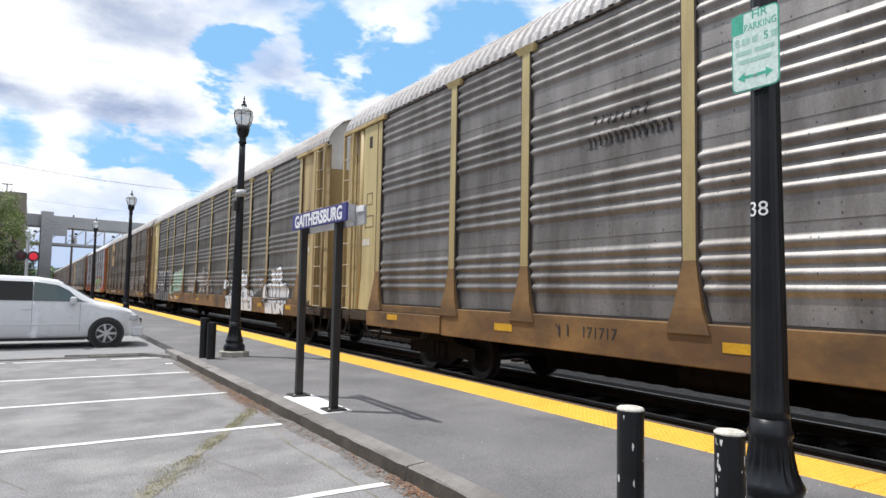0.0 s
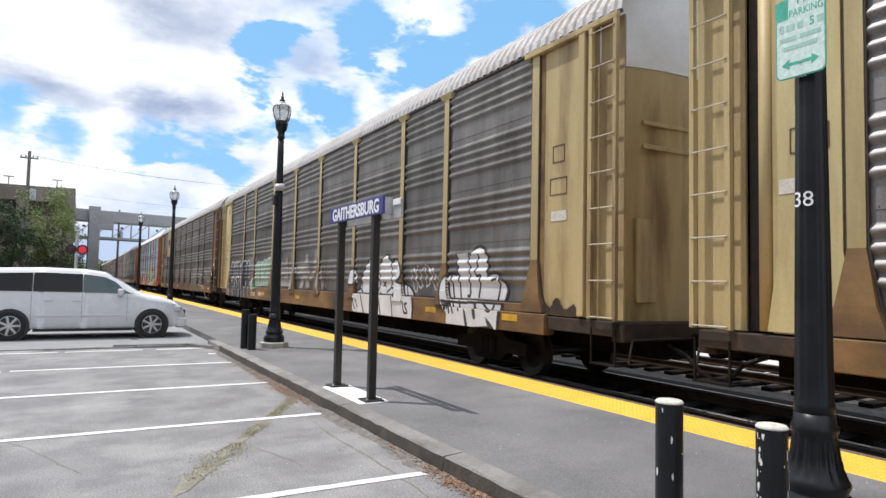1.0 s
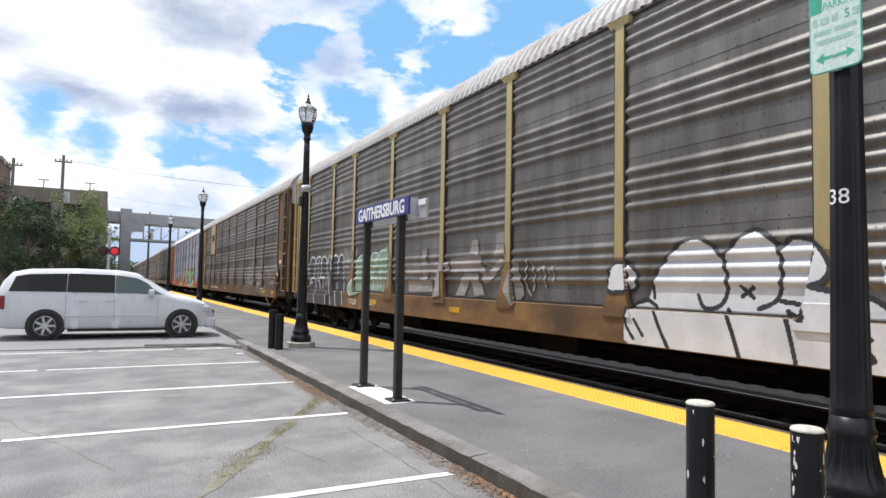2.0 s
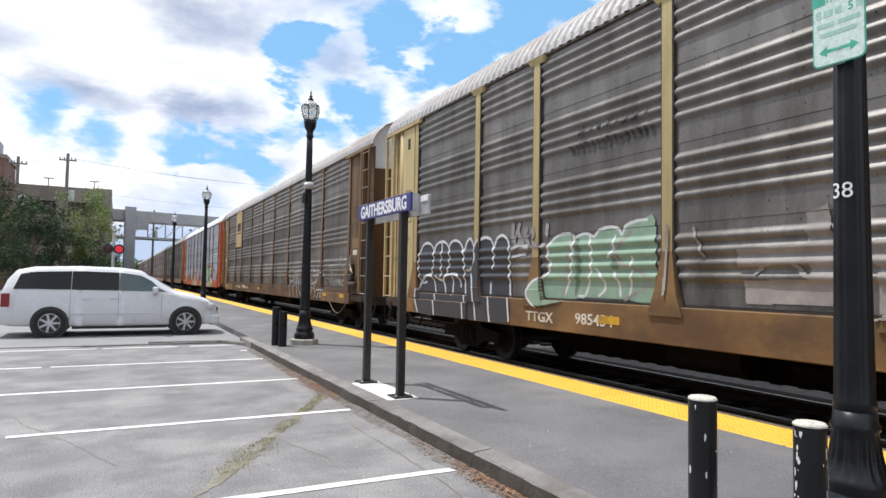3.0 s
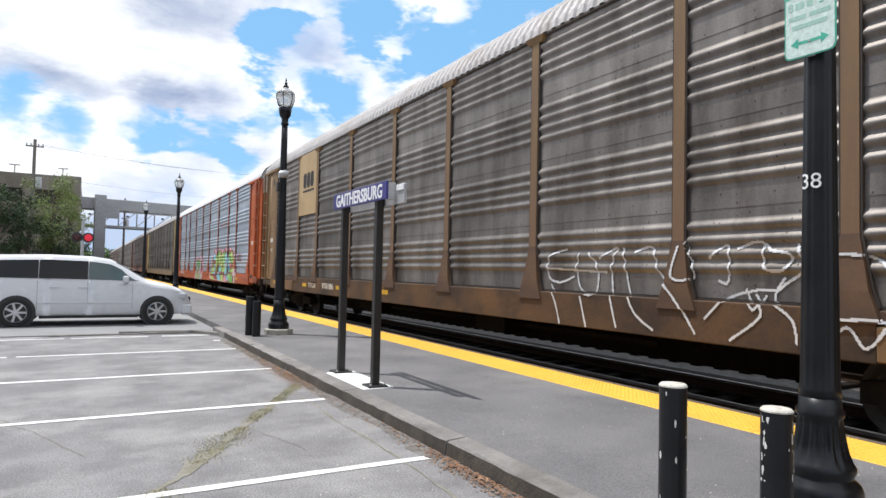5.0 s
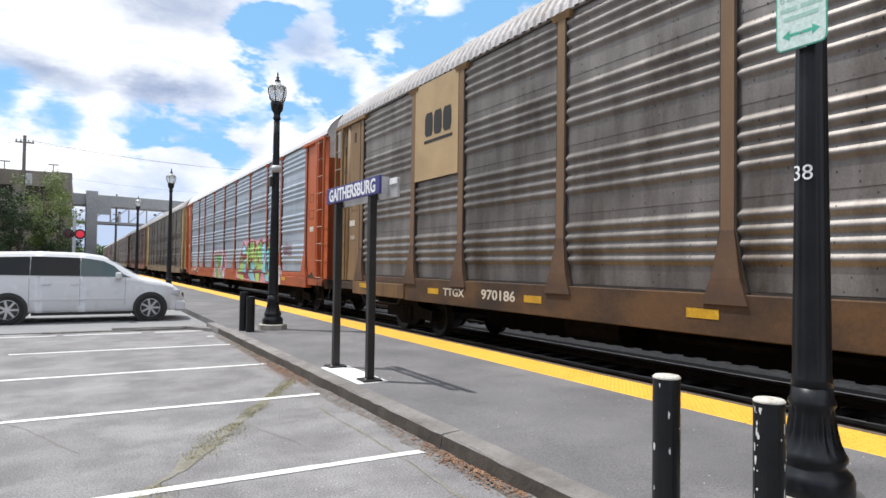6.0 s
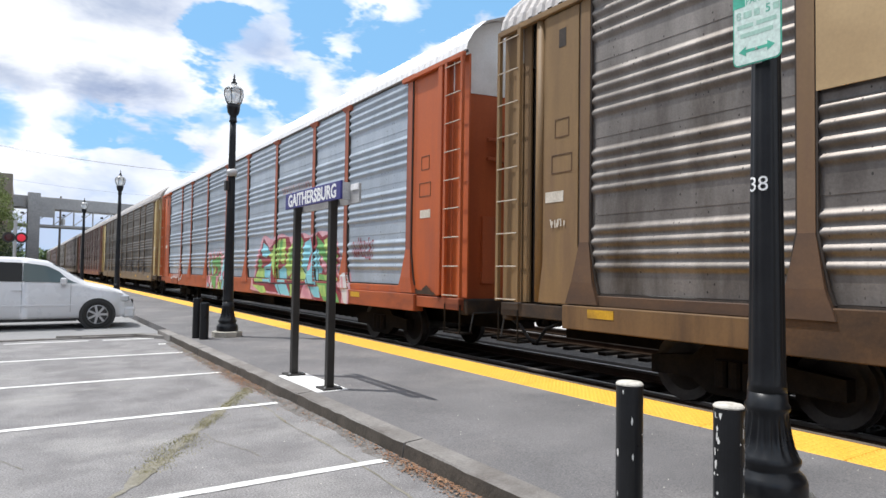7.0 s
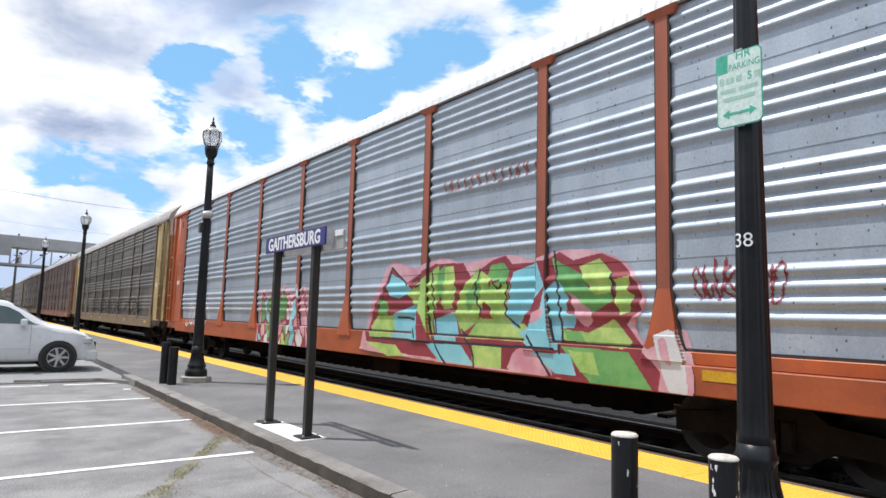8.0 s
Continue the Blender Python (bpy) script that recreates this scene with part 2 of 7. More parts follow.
M = dict(
    lot=surface("worn_asphalt", (0.165, 0.158, 0.159), (0.262, 0.254, 0.254), 1.5, 0.9, 0, 0.6, 70, dirt=(0.335, 0.325, 0.315), dirt_amount=0.85, speck=2.8),
    walk=surface("platform_asphalt", (0.125, 0.122, 0.125), (0.185, 0.179, 0.181), 0.9, 0.9, 0, 0.6, 80, dirt=(0.235, 0.222, 0.217), dirt_amount=0.7, speck=2.2),
    ground=surface("far_ground", (0.22, 0.21, 0.19), (0.30, 0.29, 0.27), 0.3, 0.95, 0, 0.4, 8, dirt=(0.17, 0.18, 0.11)),
    apron=surface("pale_asphalt", (0.225, 0.225, 0.23), (0.29, 0.29, 0.29), 0.6, 0.9, 0, 0.4, 80, dirt=(0.2, 0.19, 0.18)),
    # Ballast, stones and ties: oily dark, with the train's shade in the colour too.
    bed=surface("oily_shaded_ballast", (0.010, 0.0075, 0.006), (0.019, 0.0145, 0.011), 2.0, 0.95, 0, 0.9, 22, dirt=(0.02, 0.018, 0.016), spec=0.08),
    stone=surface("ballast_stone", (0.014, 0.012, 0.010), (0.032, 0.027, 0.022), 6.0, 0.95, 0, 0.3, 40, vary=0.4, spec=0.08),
    ballast=surface("grey_ballast", (0.03, 0.026, 0.022), (0.11, 0.10, 0.09), 7.0, 0.95, 0, 0.9, 22, dirt=(0.05, 0.043, 0.038), dirt_amount=0.6, speck=2.0),
    gravel=surface("pale_gravel", (0.46, 0.445, 0.42), (0.58, 0.565, 0.54), 1.5, 0.95, 0, 0.8, 20),
    kerb=surface("weathered_concrete_kerb", (0.19, 0.178, 0.166), (0.27, 0.255, 0.24), 3.0, 0.9, 0, 0.8, 45, dirt=(0.11, 0.095, 0.085), dirt_amount=0.75, vary=0.1),
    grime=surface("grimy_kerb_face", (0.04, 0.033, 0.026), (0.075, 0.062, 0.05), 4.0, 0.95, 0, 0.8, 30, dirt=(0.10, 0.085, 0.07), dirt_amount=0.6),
    silt=surface("gutter_silt", (0.10, 0.09, 0.08), (0.21, 0.20, 0.192), 5.0, 0.95, 0, 0.8, 40, dirt=(0.12, 0.085, 0.06), dirt_amount=0.7, speck=2.0),
    concrete=surface("pale_concrete", (0.33, 0.315, 0.27), (0.42, 0.40, 0.35), 4.0, 0.9, 0, 0.3, 50, dirt=(0.35, 0.31, 0.25)),
    pad=surface("white_painted_pad", (0.78, 0.78, 0.76), (0.84, 0.84, 0.82), 5.0, 0.8, 0, 0.2, 50, dirt=(0.6, 0.58, 0.54)),
    line=surface("worn_white_road_paint", (0.74, 0.74, 0.72), (0.82, 0.82, 0.8), 6.0, 0.75, 0, 0.3, 60, dirt=(0.42, 0.42, 0.41), dirt_amount=0.6),
    yellow=surface("yellow_tactile_paving", (0.80, 0.43, 0.045), (0.86, 0.48, 0.06), 2.0, 0.7, 0, 0.2, 60, dirt=(0.55, 0.32, 0.07), vary=0.05),
    edge=surface("dark_platform_edge", (0.10, 0.08, 0.06), (0.16, 0.13, 0.10), 3.0, 0.9, 0, 0.5, 40),
    rail=surface("steel_rail", (0.05, 0.034, 0.024), (0.08, 0.055, 0.04), 3.0, 0.6, 0.4, 0.2, 60, spec=0.08),
    railtop=surface("polished_rail_head", (0.14, 0.125, 0.115), (0.2, 0.18, 0.165), 3.0, 0.45, 0.8, 0.05, 60),
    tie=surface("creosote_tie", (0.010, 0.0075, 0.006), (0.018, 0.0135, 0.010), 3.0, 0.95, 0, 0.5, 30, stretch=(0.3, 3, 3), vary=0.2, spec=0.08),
    black=surface("black_gloss_paint", (0.0055, 0.0065, 0.0085), (0.010, 0.0115, 0.014), 3.0, 0.36, 0.0, 0.02, 40, dirt=(0.018, 0.02, 0.022), dirt_amount=0.3, spec=0.35),
    post=surface("dark_bronze_paint", (0.016, 0.014, 0.0125), (0.024, 0.0215, 0.019), 3.0, 0.5, 0.0, 0.05, 40),
    chip=surface("chipped_white_primer", (0.62, 0.62, 0.6), (0.72, 0.72, 0.7), 8.0, 0.7, 0, 0.2, 60),
    cap=surface("bollard_cap", (0.50, 0.475, 0.42), (0.62, 0.59, 0.53), 14.0, 0.8, 0, 0.3, 60, dirt=(0.2, 0.17, 0.13), dirt_amount=0.7),
    blue=surface("blue_sign_face", (0.030, 0.030, 0.17), (0.036, 0.036, 0.2), 2.0, 0.45, 0, 0.0, 40),
    white=surface("white_lettering", (0.82, 0.82, 0.82), (0.86, 0.86, 0.86), 3.0, 0.5, 0, 0.0, 40),
    grey=surface("grey_sheet_metal", (0.42, 0.42, 0.42), (0.52, 0.52, 0.52), 3.0, 0.5, 0.3, 0.05, 40),
    signwhite=surface("pale_green_sign_face", (0.60, 0.74, 0.68), (0.66, 0.79, 0.73), 2.0, 0.4, 0, 0.0, 40),
    green=surface("green_sign_ink", (0.06, 0.40, 0.28), (0.08, 0.46, 0.33), 3.0, 0.45, 0, 0.0, 40),
    faint=surface("faded_green_ink", (0.34, 0.56, 0.47), (0.4, 0.6, 0.52), 3.0, 0.45, 0, 0.0, 40),
    van=surface("white_car_paint", (0.62, 0.625, 0.64), (0.65, 0.655, 0.67), 1.0, 0.25, 0.0, 0.0, 40, spec=0.6, speck=0.0),
    tyre=surface("tyre_rubber", (0.018, 0.018, 0.018), (0.028, 0.027, 0.026), 8.0, 0.85, 0, 0.2, 60),
    rim=surface("alloy_rim", (0.45, 0.45, 0.46), (0.55, 0.55, 0.56), 4.0, 0.35, 0.8, 0.0, 40),
    trim=surface("black_plastic", (0.02, 0.02, 0.02), (0.03, 0.03, 0.03), 4.0, 0.6, 0, 0.1, 60),
    redlens=surface("red_lens", (0.20, 0.012, 0.018), (0.27, 0.018, 0.024), 4.0, 0.2, 0, 0.0, 40),
    lens=surface("headlight_lens", (0.6, 0.62, 0.64), (0.7, 0.72, 0.74), 4.0, 0.1, 0.3, 0.0, 40),
    truck=surface("grimy_truck_iron", (0.010, 0.0085, 0.007), (0.022, 0.017, 0.013), 4.0, 0.85, 0.0, 0.4, 40, spec=0.08),
    tread=surface("worn_wheel_tread", (0.03, 0.025, 0.021), (0.06, 0.05, 0.042), 4.0, 0.6, 0.3, 0.1, 40),
    refl=surface("yellow_reflector", (0.50, 0.28, 0.012), (0.60, 0.35, 0.016), 4.0, 0.5, 0, 0.0, 40, dirt=(0.25, 0.14, 0.03), dirt_amount=0.8),
    black_mark=surface("black_stencil", (0.02, 0.02, 0.022), (0.035, 0.034, 0.034), 8.0, 0.8, 0, 0.0, 40),
    pale_mark=surface("pale_stencil", (0.55, 0.50, 0.42), (0.66, 0.61, 0.53), 8.0, 0.8, 0, 0.0, 40, dirt=(0.25, 0.18, 0.1)),
    roof=surface("galvanised_roof", (0.46, 0.435, 0.42), (0.56, 0.535, 0.52), 1.2, 0.55, 0.2, 0.1, 30, stretch=(3, 1, 1), dirt=(0.36, 0.30, 0.25), dirt_amount=0.6),
    whitecap=surface("whitish_end_cap", (0.74, 0.74, 0.73), (0.82, 0.82, 0.81), 1.5, 0.6, 0, 0.02, 30, dirt=(0.55, 0.5, 0.44), speck=0.25),
    rung=surface("worn_steel_rung", (0.42, 0.36, 0.28), (0.58, 0.52, 0.44), 5.0, 0.6, 0.2, 0.1, 40),
    bark=surface("bark", (0.10, 0.075, 0.055), (0.16, 0.12, 0.09), 6.0, 0.95, 0, 0.8, 20, stretch=(4, 4, 0.6)),
    pole=surface("grey_weathered_pole", (0.15, 0.13, 0.115), (0.22, 0.195, 0.17), 3.0, 0.9, 0, 0.3, 20, stretch=(5, 5, 0.4)),
    leaf=surface("green_leaves", (0.045, 0.085, 0.022), (0.085, 0.135, 0.035), 0.9, 0.7, 0, 0.0, 9),
    leaflight=surface("sunny_leaves", (0.14, 0.19, 0.05), (0.2, 0.25, 0.075), 0.9, 0.7, 0, 0.0, 9),
    leafdark=surface("dark_leaves", (0.022, 0.045, 0.016), (0.045, 0.075, 0.024), 0.9, 0.75, 0, 0.0, 9),
    garage=surface("beige_precast_concrete", (0.215, 0.19, 0.155), (0.28, 0.25, 0.205), 0.4, 0.9, 0, 0.2, 6, dirt=(0.14, 0.12, 0.1)),
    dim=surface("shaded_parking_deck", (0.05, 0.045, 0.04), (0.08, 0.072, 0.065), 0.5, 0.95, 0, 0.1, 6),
    brick=surface("red_brick", (0.15, 0.085, 0.068), (0.21, 0.12, 0.095), 1.0, 0.9, 0, 0.3, 14),
    steel=surface("grey_bridge_steel", (0.28, 0.285, 0.29), (0.34, 0.345, 0.35), 0.5, 0.6, 0.1, 0.1, 8),
    weed=surface("dry_grass_weeds", (0.20, 0.195, 0.085), (0.33, 0.295, 0.155), 4.0, 0.9, 0, 0.0, 30),
    soil=surface("crack_dirt", (0.18, 0.165, 0.12), (0.25, 0.235, 0.20), 5.0, 0.95, 0, 0.6, 40, dirt=(0.16, 0.15, 0.08)),
    litter=surface("dry_leaf_litter", (0.20, 0.095, 0.05), (0.33, 0.19, 0.11), 9.0, 0.9, 0, 0.0, 40),
    paintwhite=surface("white_spray_paint", (0.54, 0.54, 0.55), (0.67, 0.67, 0.68), 2.0, 0.6, 0, 0.05, 30, dirt=(0.52, 0.5, 0.48), speck=0.3),
    paintblack=surface("black_spray_paint", (0.018, 0.018, 0.022), (0.03, 0.03, 0.035), 3.0, 0.6, 0, 0.0, 30, speck=0.3),
    paintnavy=surface("dark_slate_spray_paint", (0.028, 0.03, 0.04), (0.05, 0.052, 0.062), 2.0, 0.6, 0, 0.0, 30, speck=0.3),
    paintmint=surface("mint_spray_paint", (0.20, 0.30, 0.22), (0.27, 0.38, 0.28), 2.0, 0.6, 0, 0.05, 30, speck=0.3),
    paintgreen=surface("green_spray_paint", (0.10, 0.33, 0.08), (0.42, 0.58, 0.10), 2.2, 0.6, 0, 0.05, 30, stretch=(1, 1, 1.6), speck=0.3),
    paintblue=surface("sky_blue_spray_paint", (0.16, 0.46, 0.55), (0.26, 0.56, 0.64), 2.0, 0.6, 0, 0.05, 30, speck=0.3),
    paintred=surface("maroon_spray_paint", (0.20, 0.022, 0.035), (0.28, 0.04, 0.055), 3.0, 0.6, 0, 0.0, 30, speck=0.3),
    paintpink=surface("pink_spray_paint", (0.52, 0.22, 0.28), (0.66, 0.42, 0.46), 2.0, 0.65, 0, 0.05, 30, speck=0.3),
)


def glass(name, tint, rough=0.03, trans=0.0):
    m = bpy.data.materials.new(name)
    m.use_nodes = True
    b = m.node_tree.nodes["Principled BSDF"]
    b.inputs["Base Color"].default_value, b.inputs["Roughness"].default_value = (*tint, 1), rough
    b.inputs["Transmission Weight"].default_value, b.inputs["IOR"].default_value = trans, 1.45
    return m


M["glass"] = glass("dark_tinted_glass", (0.012, 0.014, 0.016))
M["glass"].node_tree.nodes["Principled BSDF"].inputs["Specular IOR Level"].default_value = 0.25
M["screen"] = glass("light_car_glass", (0.06, 0.085, 0.088))
M["globe"] = glass("frosted_lamp_globe", (0.88, 0.9, 0.9), 0.25, 0.6)
M["signal"] = glass("dark_signal_lens", (0.05, 0.01, 0.01), 0.2)
glow = bpy.data.materials.new("lit_red_signal")
glow.use_nodes = True
glow.node_tree.nodes["Principled BSDF"].inputs["Base Color"].default_value = (0.5, 0.02, 0.03, 1)
glow.node_tree.nodes["Principled BSDF"].inputs["Emission Color"].default_value = (1.0, 0.03, 0.08, 1)
glow.node_tree.nodes["Principled BSDF"].inputs["Emission Strength"].default_value = 0.35
M["glow"] = glow


# ---- building helpers ----
def link_mesh(name, bm, mats, parent=None, label="", smooth=False):
    me = bpy.data.meshes.new(name)
    if smooth:
        for f in bm.faces:
            f.smooth = True
        for e in bm.edges:
            e.smooth = e.calc_face_angle(0.0) < 0.55
    bm.to_mesh(me)
    bm.free()
    return link_data(name, me, mats, parent, label)


def link_data(name, me, mats, parent=None, label=""):
    if not me.materials:
        for m in (mats if isinstance(mats, (list, tuple)) else [mats]):
            me.materials.append(M[m] if isinstance(m, str) else m)
    ob = new(name, me)
    if parent:
        ob.parent = parent
    if label:
        tagged(ob, label)
    return ob


part = link_mesh


def thing(name, m, label, category, group="", kind=""):
    ob = new(name)
    ob.empty_display_size = 0.2
    ob.matrix_basis = m
    return tagged(ob, label, category, group, kind)


def box(bm, x0, x1, y0, y1, z0, z1, bevel=0.0, mi=0):
    g = bmesh.ops.create_cube(bm, size=1.0, matrix=Matrix.Translation(((x0 + x1) / 2, (y0 + y1) / 2, (z0 + z1) / 2)) @ Matrix.Diagonal((abs(x1 - x0), abs(y1 - y0), abs(z1 - z0), 1)))
    vs = g["verts"]
    fs = {f for v in vs for f in v.link_faces}
    for f in fs:
        f.material_index = mi
    if bevel:
        bmesh.ops.bevel(bm, geom=list({e for v in vs for e in v.link_edges}), offset=bevel, segments=1, affect="EDGES")
    return bm


def boxes(*rows, bevel=0.0):
    bm = bmesh.new()
    for r in rows:
        box(bm, *r, bevel=bevel)
    return bm


def lathe(profile, n=20, flutes=0, depth=0.0, fl=(0, 0), bm=None, m=None):
    """A turned form: (radius, height) rows round z; fluted between two heights."""
    bm = bm or bmesh.new()
    rings = []
    for r, z in profile:
        ring = []
        for i in range(n):
            a = 2 * math.pi * i / n
            rr = r
            if flutes and fl[0] <= z <= fl[1]:
                rr = r * (1 - depth * (0.5 + 0.5 * math.cos(flutes * a)))
            p = Vector((rr * math.cos(a), rr * math.sin(a), z))
            ring.append(bm.verts.new(m @ p if m else p))
        rings.append(ring)
    for a, b in zip(rings, rings[1:]):
        for i in range(n):
            bm.faces.new((a[i], a[(i + 1) % n], b[(i + 1) % n], b[i]))
    bm.faces.new(rings[0][::-1])
    bm.faces.new(rings[-1])
    return bm


def rod(bm, p, q, r0, r1=None, n=8):
    p, q = Vector(p), Vector(q)
    d = q - p
    t = Matrix.Translation((p + q) / 2) @ d.to_track_quat("Z", "Y").to_matrix().to_4x4()
    bmesh.ops.create_cone(bm, cap_ends=True, segments=n, radius1=r0, radius2=r0 if r1 is None else r1, depth=d.length, matrix=t)
    return bm


def prism(bm, outline, axis_lo, axis_hi, place):
    """A flat outline swept along an axis; place(u, v, w) gives the point."""
    lo = [bm.verts.new(place(u, v, axis_lo)) for u, v in outline]
    hi = [bm.verts.new(place(u, v, axis_hi)) for u, v in outline]
    n = len(outline)
    bm.faces.new(lo[::-1])
    bm.faces.new(hi)
    for i in range(n):
        bm.faces.new((lo[i], lo[(i + 1) % n], hi[(i + 1) % n], hi[i]))
    bmesh.ops.recalc_face_normals(bm, faces=bm.faces[:])
    return bm


LETTERS = {}


def lettering(name, body, size, m, material, parent, label="", extrude=0.002, wide=1.0, bold=0.0):
    """Raised letters from the built-in font, centred on the pose m of the parent's space."""
    key = (body, size, extrude, bold)
    if key not in LETTERS:
        cu = bpy.data.curves.new(name, "FONT")
        cu.body, cu.size, cu.extrude, cu.align_x, cu.align_y = body, size, extrude, "CENTER", "CENTER"
        cu.resolution_u, cu.offset = 3, bold
        tmp = new("tmp", cu)
        bpy.context.view_layer.update()
        LETTERS[key] = bpy.data.meshes.new_from_object(tmp.evaluated_get(bpy.context.evaluated_depsgraph_get()))
        bpy.data.objects.remove(tmp)
    me = LETTERS[key].copy()
    me.transform(m @ Matrix.Diagonal((wide, 1, 1, 1)))
    me.materials.clear()
    return link_data(name, me, material, parent, label)


FACING = Matrix(((0, 0, -1, 0), (-1, 0, 0, 0), (0, 1, 0, 0), (0, 0, 0, 1)))     # writing that looks towards -x

# ---- ground, lot, platform, track bed ----
EDGE = 6.14          # platform's track edge
KERB = 2.87          # face of the kerb
TRACK = 7.97         # centre of the running track


def platform_z(x):
    return 0.15 + 0.03 * (x - KERB) / (6.04 - KERB)


def build_ground():
    bm = bmesh.new()
    xs = [-900, -200, -60, -20, -8, -4, -2, 0, 1.5, 2.85, 3.2, 6.05, 6.1, 6.6, 9.4, 10.4, 13.2, 14.0, 18.0, 40, 120, 900]
    zs = [-0.06] * 7 + [0.0, 0.0, 0.0, -0.02, -0.02, -0.24, -0.26, -0.26, -0.24, -0.22, -0.22, -0.2, -0.2, -0.2, -0.2]
    zs[0:7] = [-0.0] * 7
    ys = [-900, -200, -40, 0, 20, 60, 120, 260, 600, 2500]
    vs = [[bm.verts.new((x, y, z)) for x, z in zip(xs, zs)] for y in ys]
    for j in range(len(ys) - 1):
        for i in range(len(xs) - 1):
            f = bm.faces.new((vs[j][i], vs[j][i + 1], vs[j + 1][i + 1], vs[j + 1][i]))
            x = (xs[i] + xs[i + 1]) / 2
            near = ys[j] >= -40 and ys[j + 1] <= 60
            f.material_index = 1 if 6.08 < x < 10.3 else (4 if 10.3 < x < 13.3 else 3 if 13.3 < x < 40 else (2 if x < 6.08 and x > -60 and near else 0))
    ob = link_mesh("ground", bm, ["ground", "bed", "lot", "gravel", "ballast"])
    return tagged(ob, "grey asphalt parking lot and dark ballast track bed", "ground", kind="structure")


ground = build_ground()

WALL_X = -24.0


def build_wall():
    """A plain brick wall, added out of sight on the lot's far side to darken the train's reflections."""
    bm = boxes((WALL_X - 0.4, WALL_X, -70, 34, -0.2, 10.5))
    tagged(link_mesh("wall_west", bm, "brick"), "added unseen brick wall that darkens the train's reflections", "wall", kind="structure")


build_wall()

STRIPES = [(5.0, -0.6, 2.80), (7.60, -4.5, 2.82), (10.12, -5.5, 2.79), (12.75, -6.5, 2.78), (15.5, -7.0, 1.45), (2.45, -3.5, 2.7)]


def build_lines():
    for y, x0, x1 in STRIPES:
        bm = bmesh.new()
        n = int((x1 - x0) / 0.12)
        rnd = random.Random(int(y * 10))
        lo = [bm.verts.new((x0 + (x1 - x0) * i / n, y - 0.05 + rnd.uniform(-0.006, 0.006), 0.005)) for i in range(n + 1)]
        hi = [bm.verts.new((x0 + (x1 - x0) * i / n, y + 0.05 + rnd.uniform(-0.006, 0.006), 0.005)) for i in range(n + 1)]
        for i in range(n):
            if rnd.random() > 0.015:
                bm.faces.new((lo[i], lo[i + 1], hi[i + 1], hi[i]))
        tagged(link_mesh("parking_line", bm, "line"), "worn white painted parking line on grey asphalt", "parking line", "parking lines", "structure")
    for y, x0, x1 in ((15.5, 1.72, 2.72), (14.3, 2.6, 2.84)):
        bm = boxes((x0, x1, y - 0.05, y + 0.05, -0.01, 0.005))
        tagged(link_mesh("parking_line", bm, "line"), "short worn white parking line beside the kerb", "parking line", "parking lines", "structure")


build_lines()


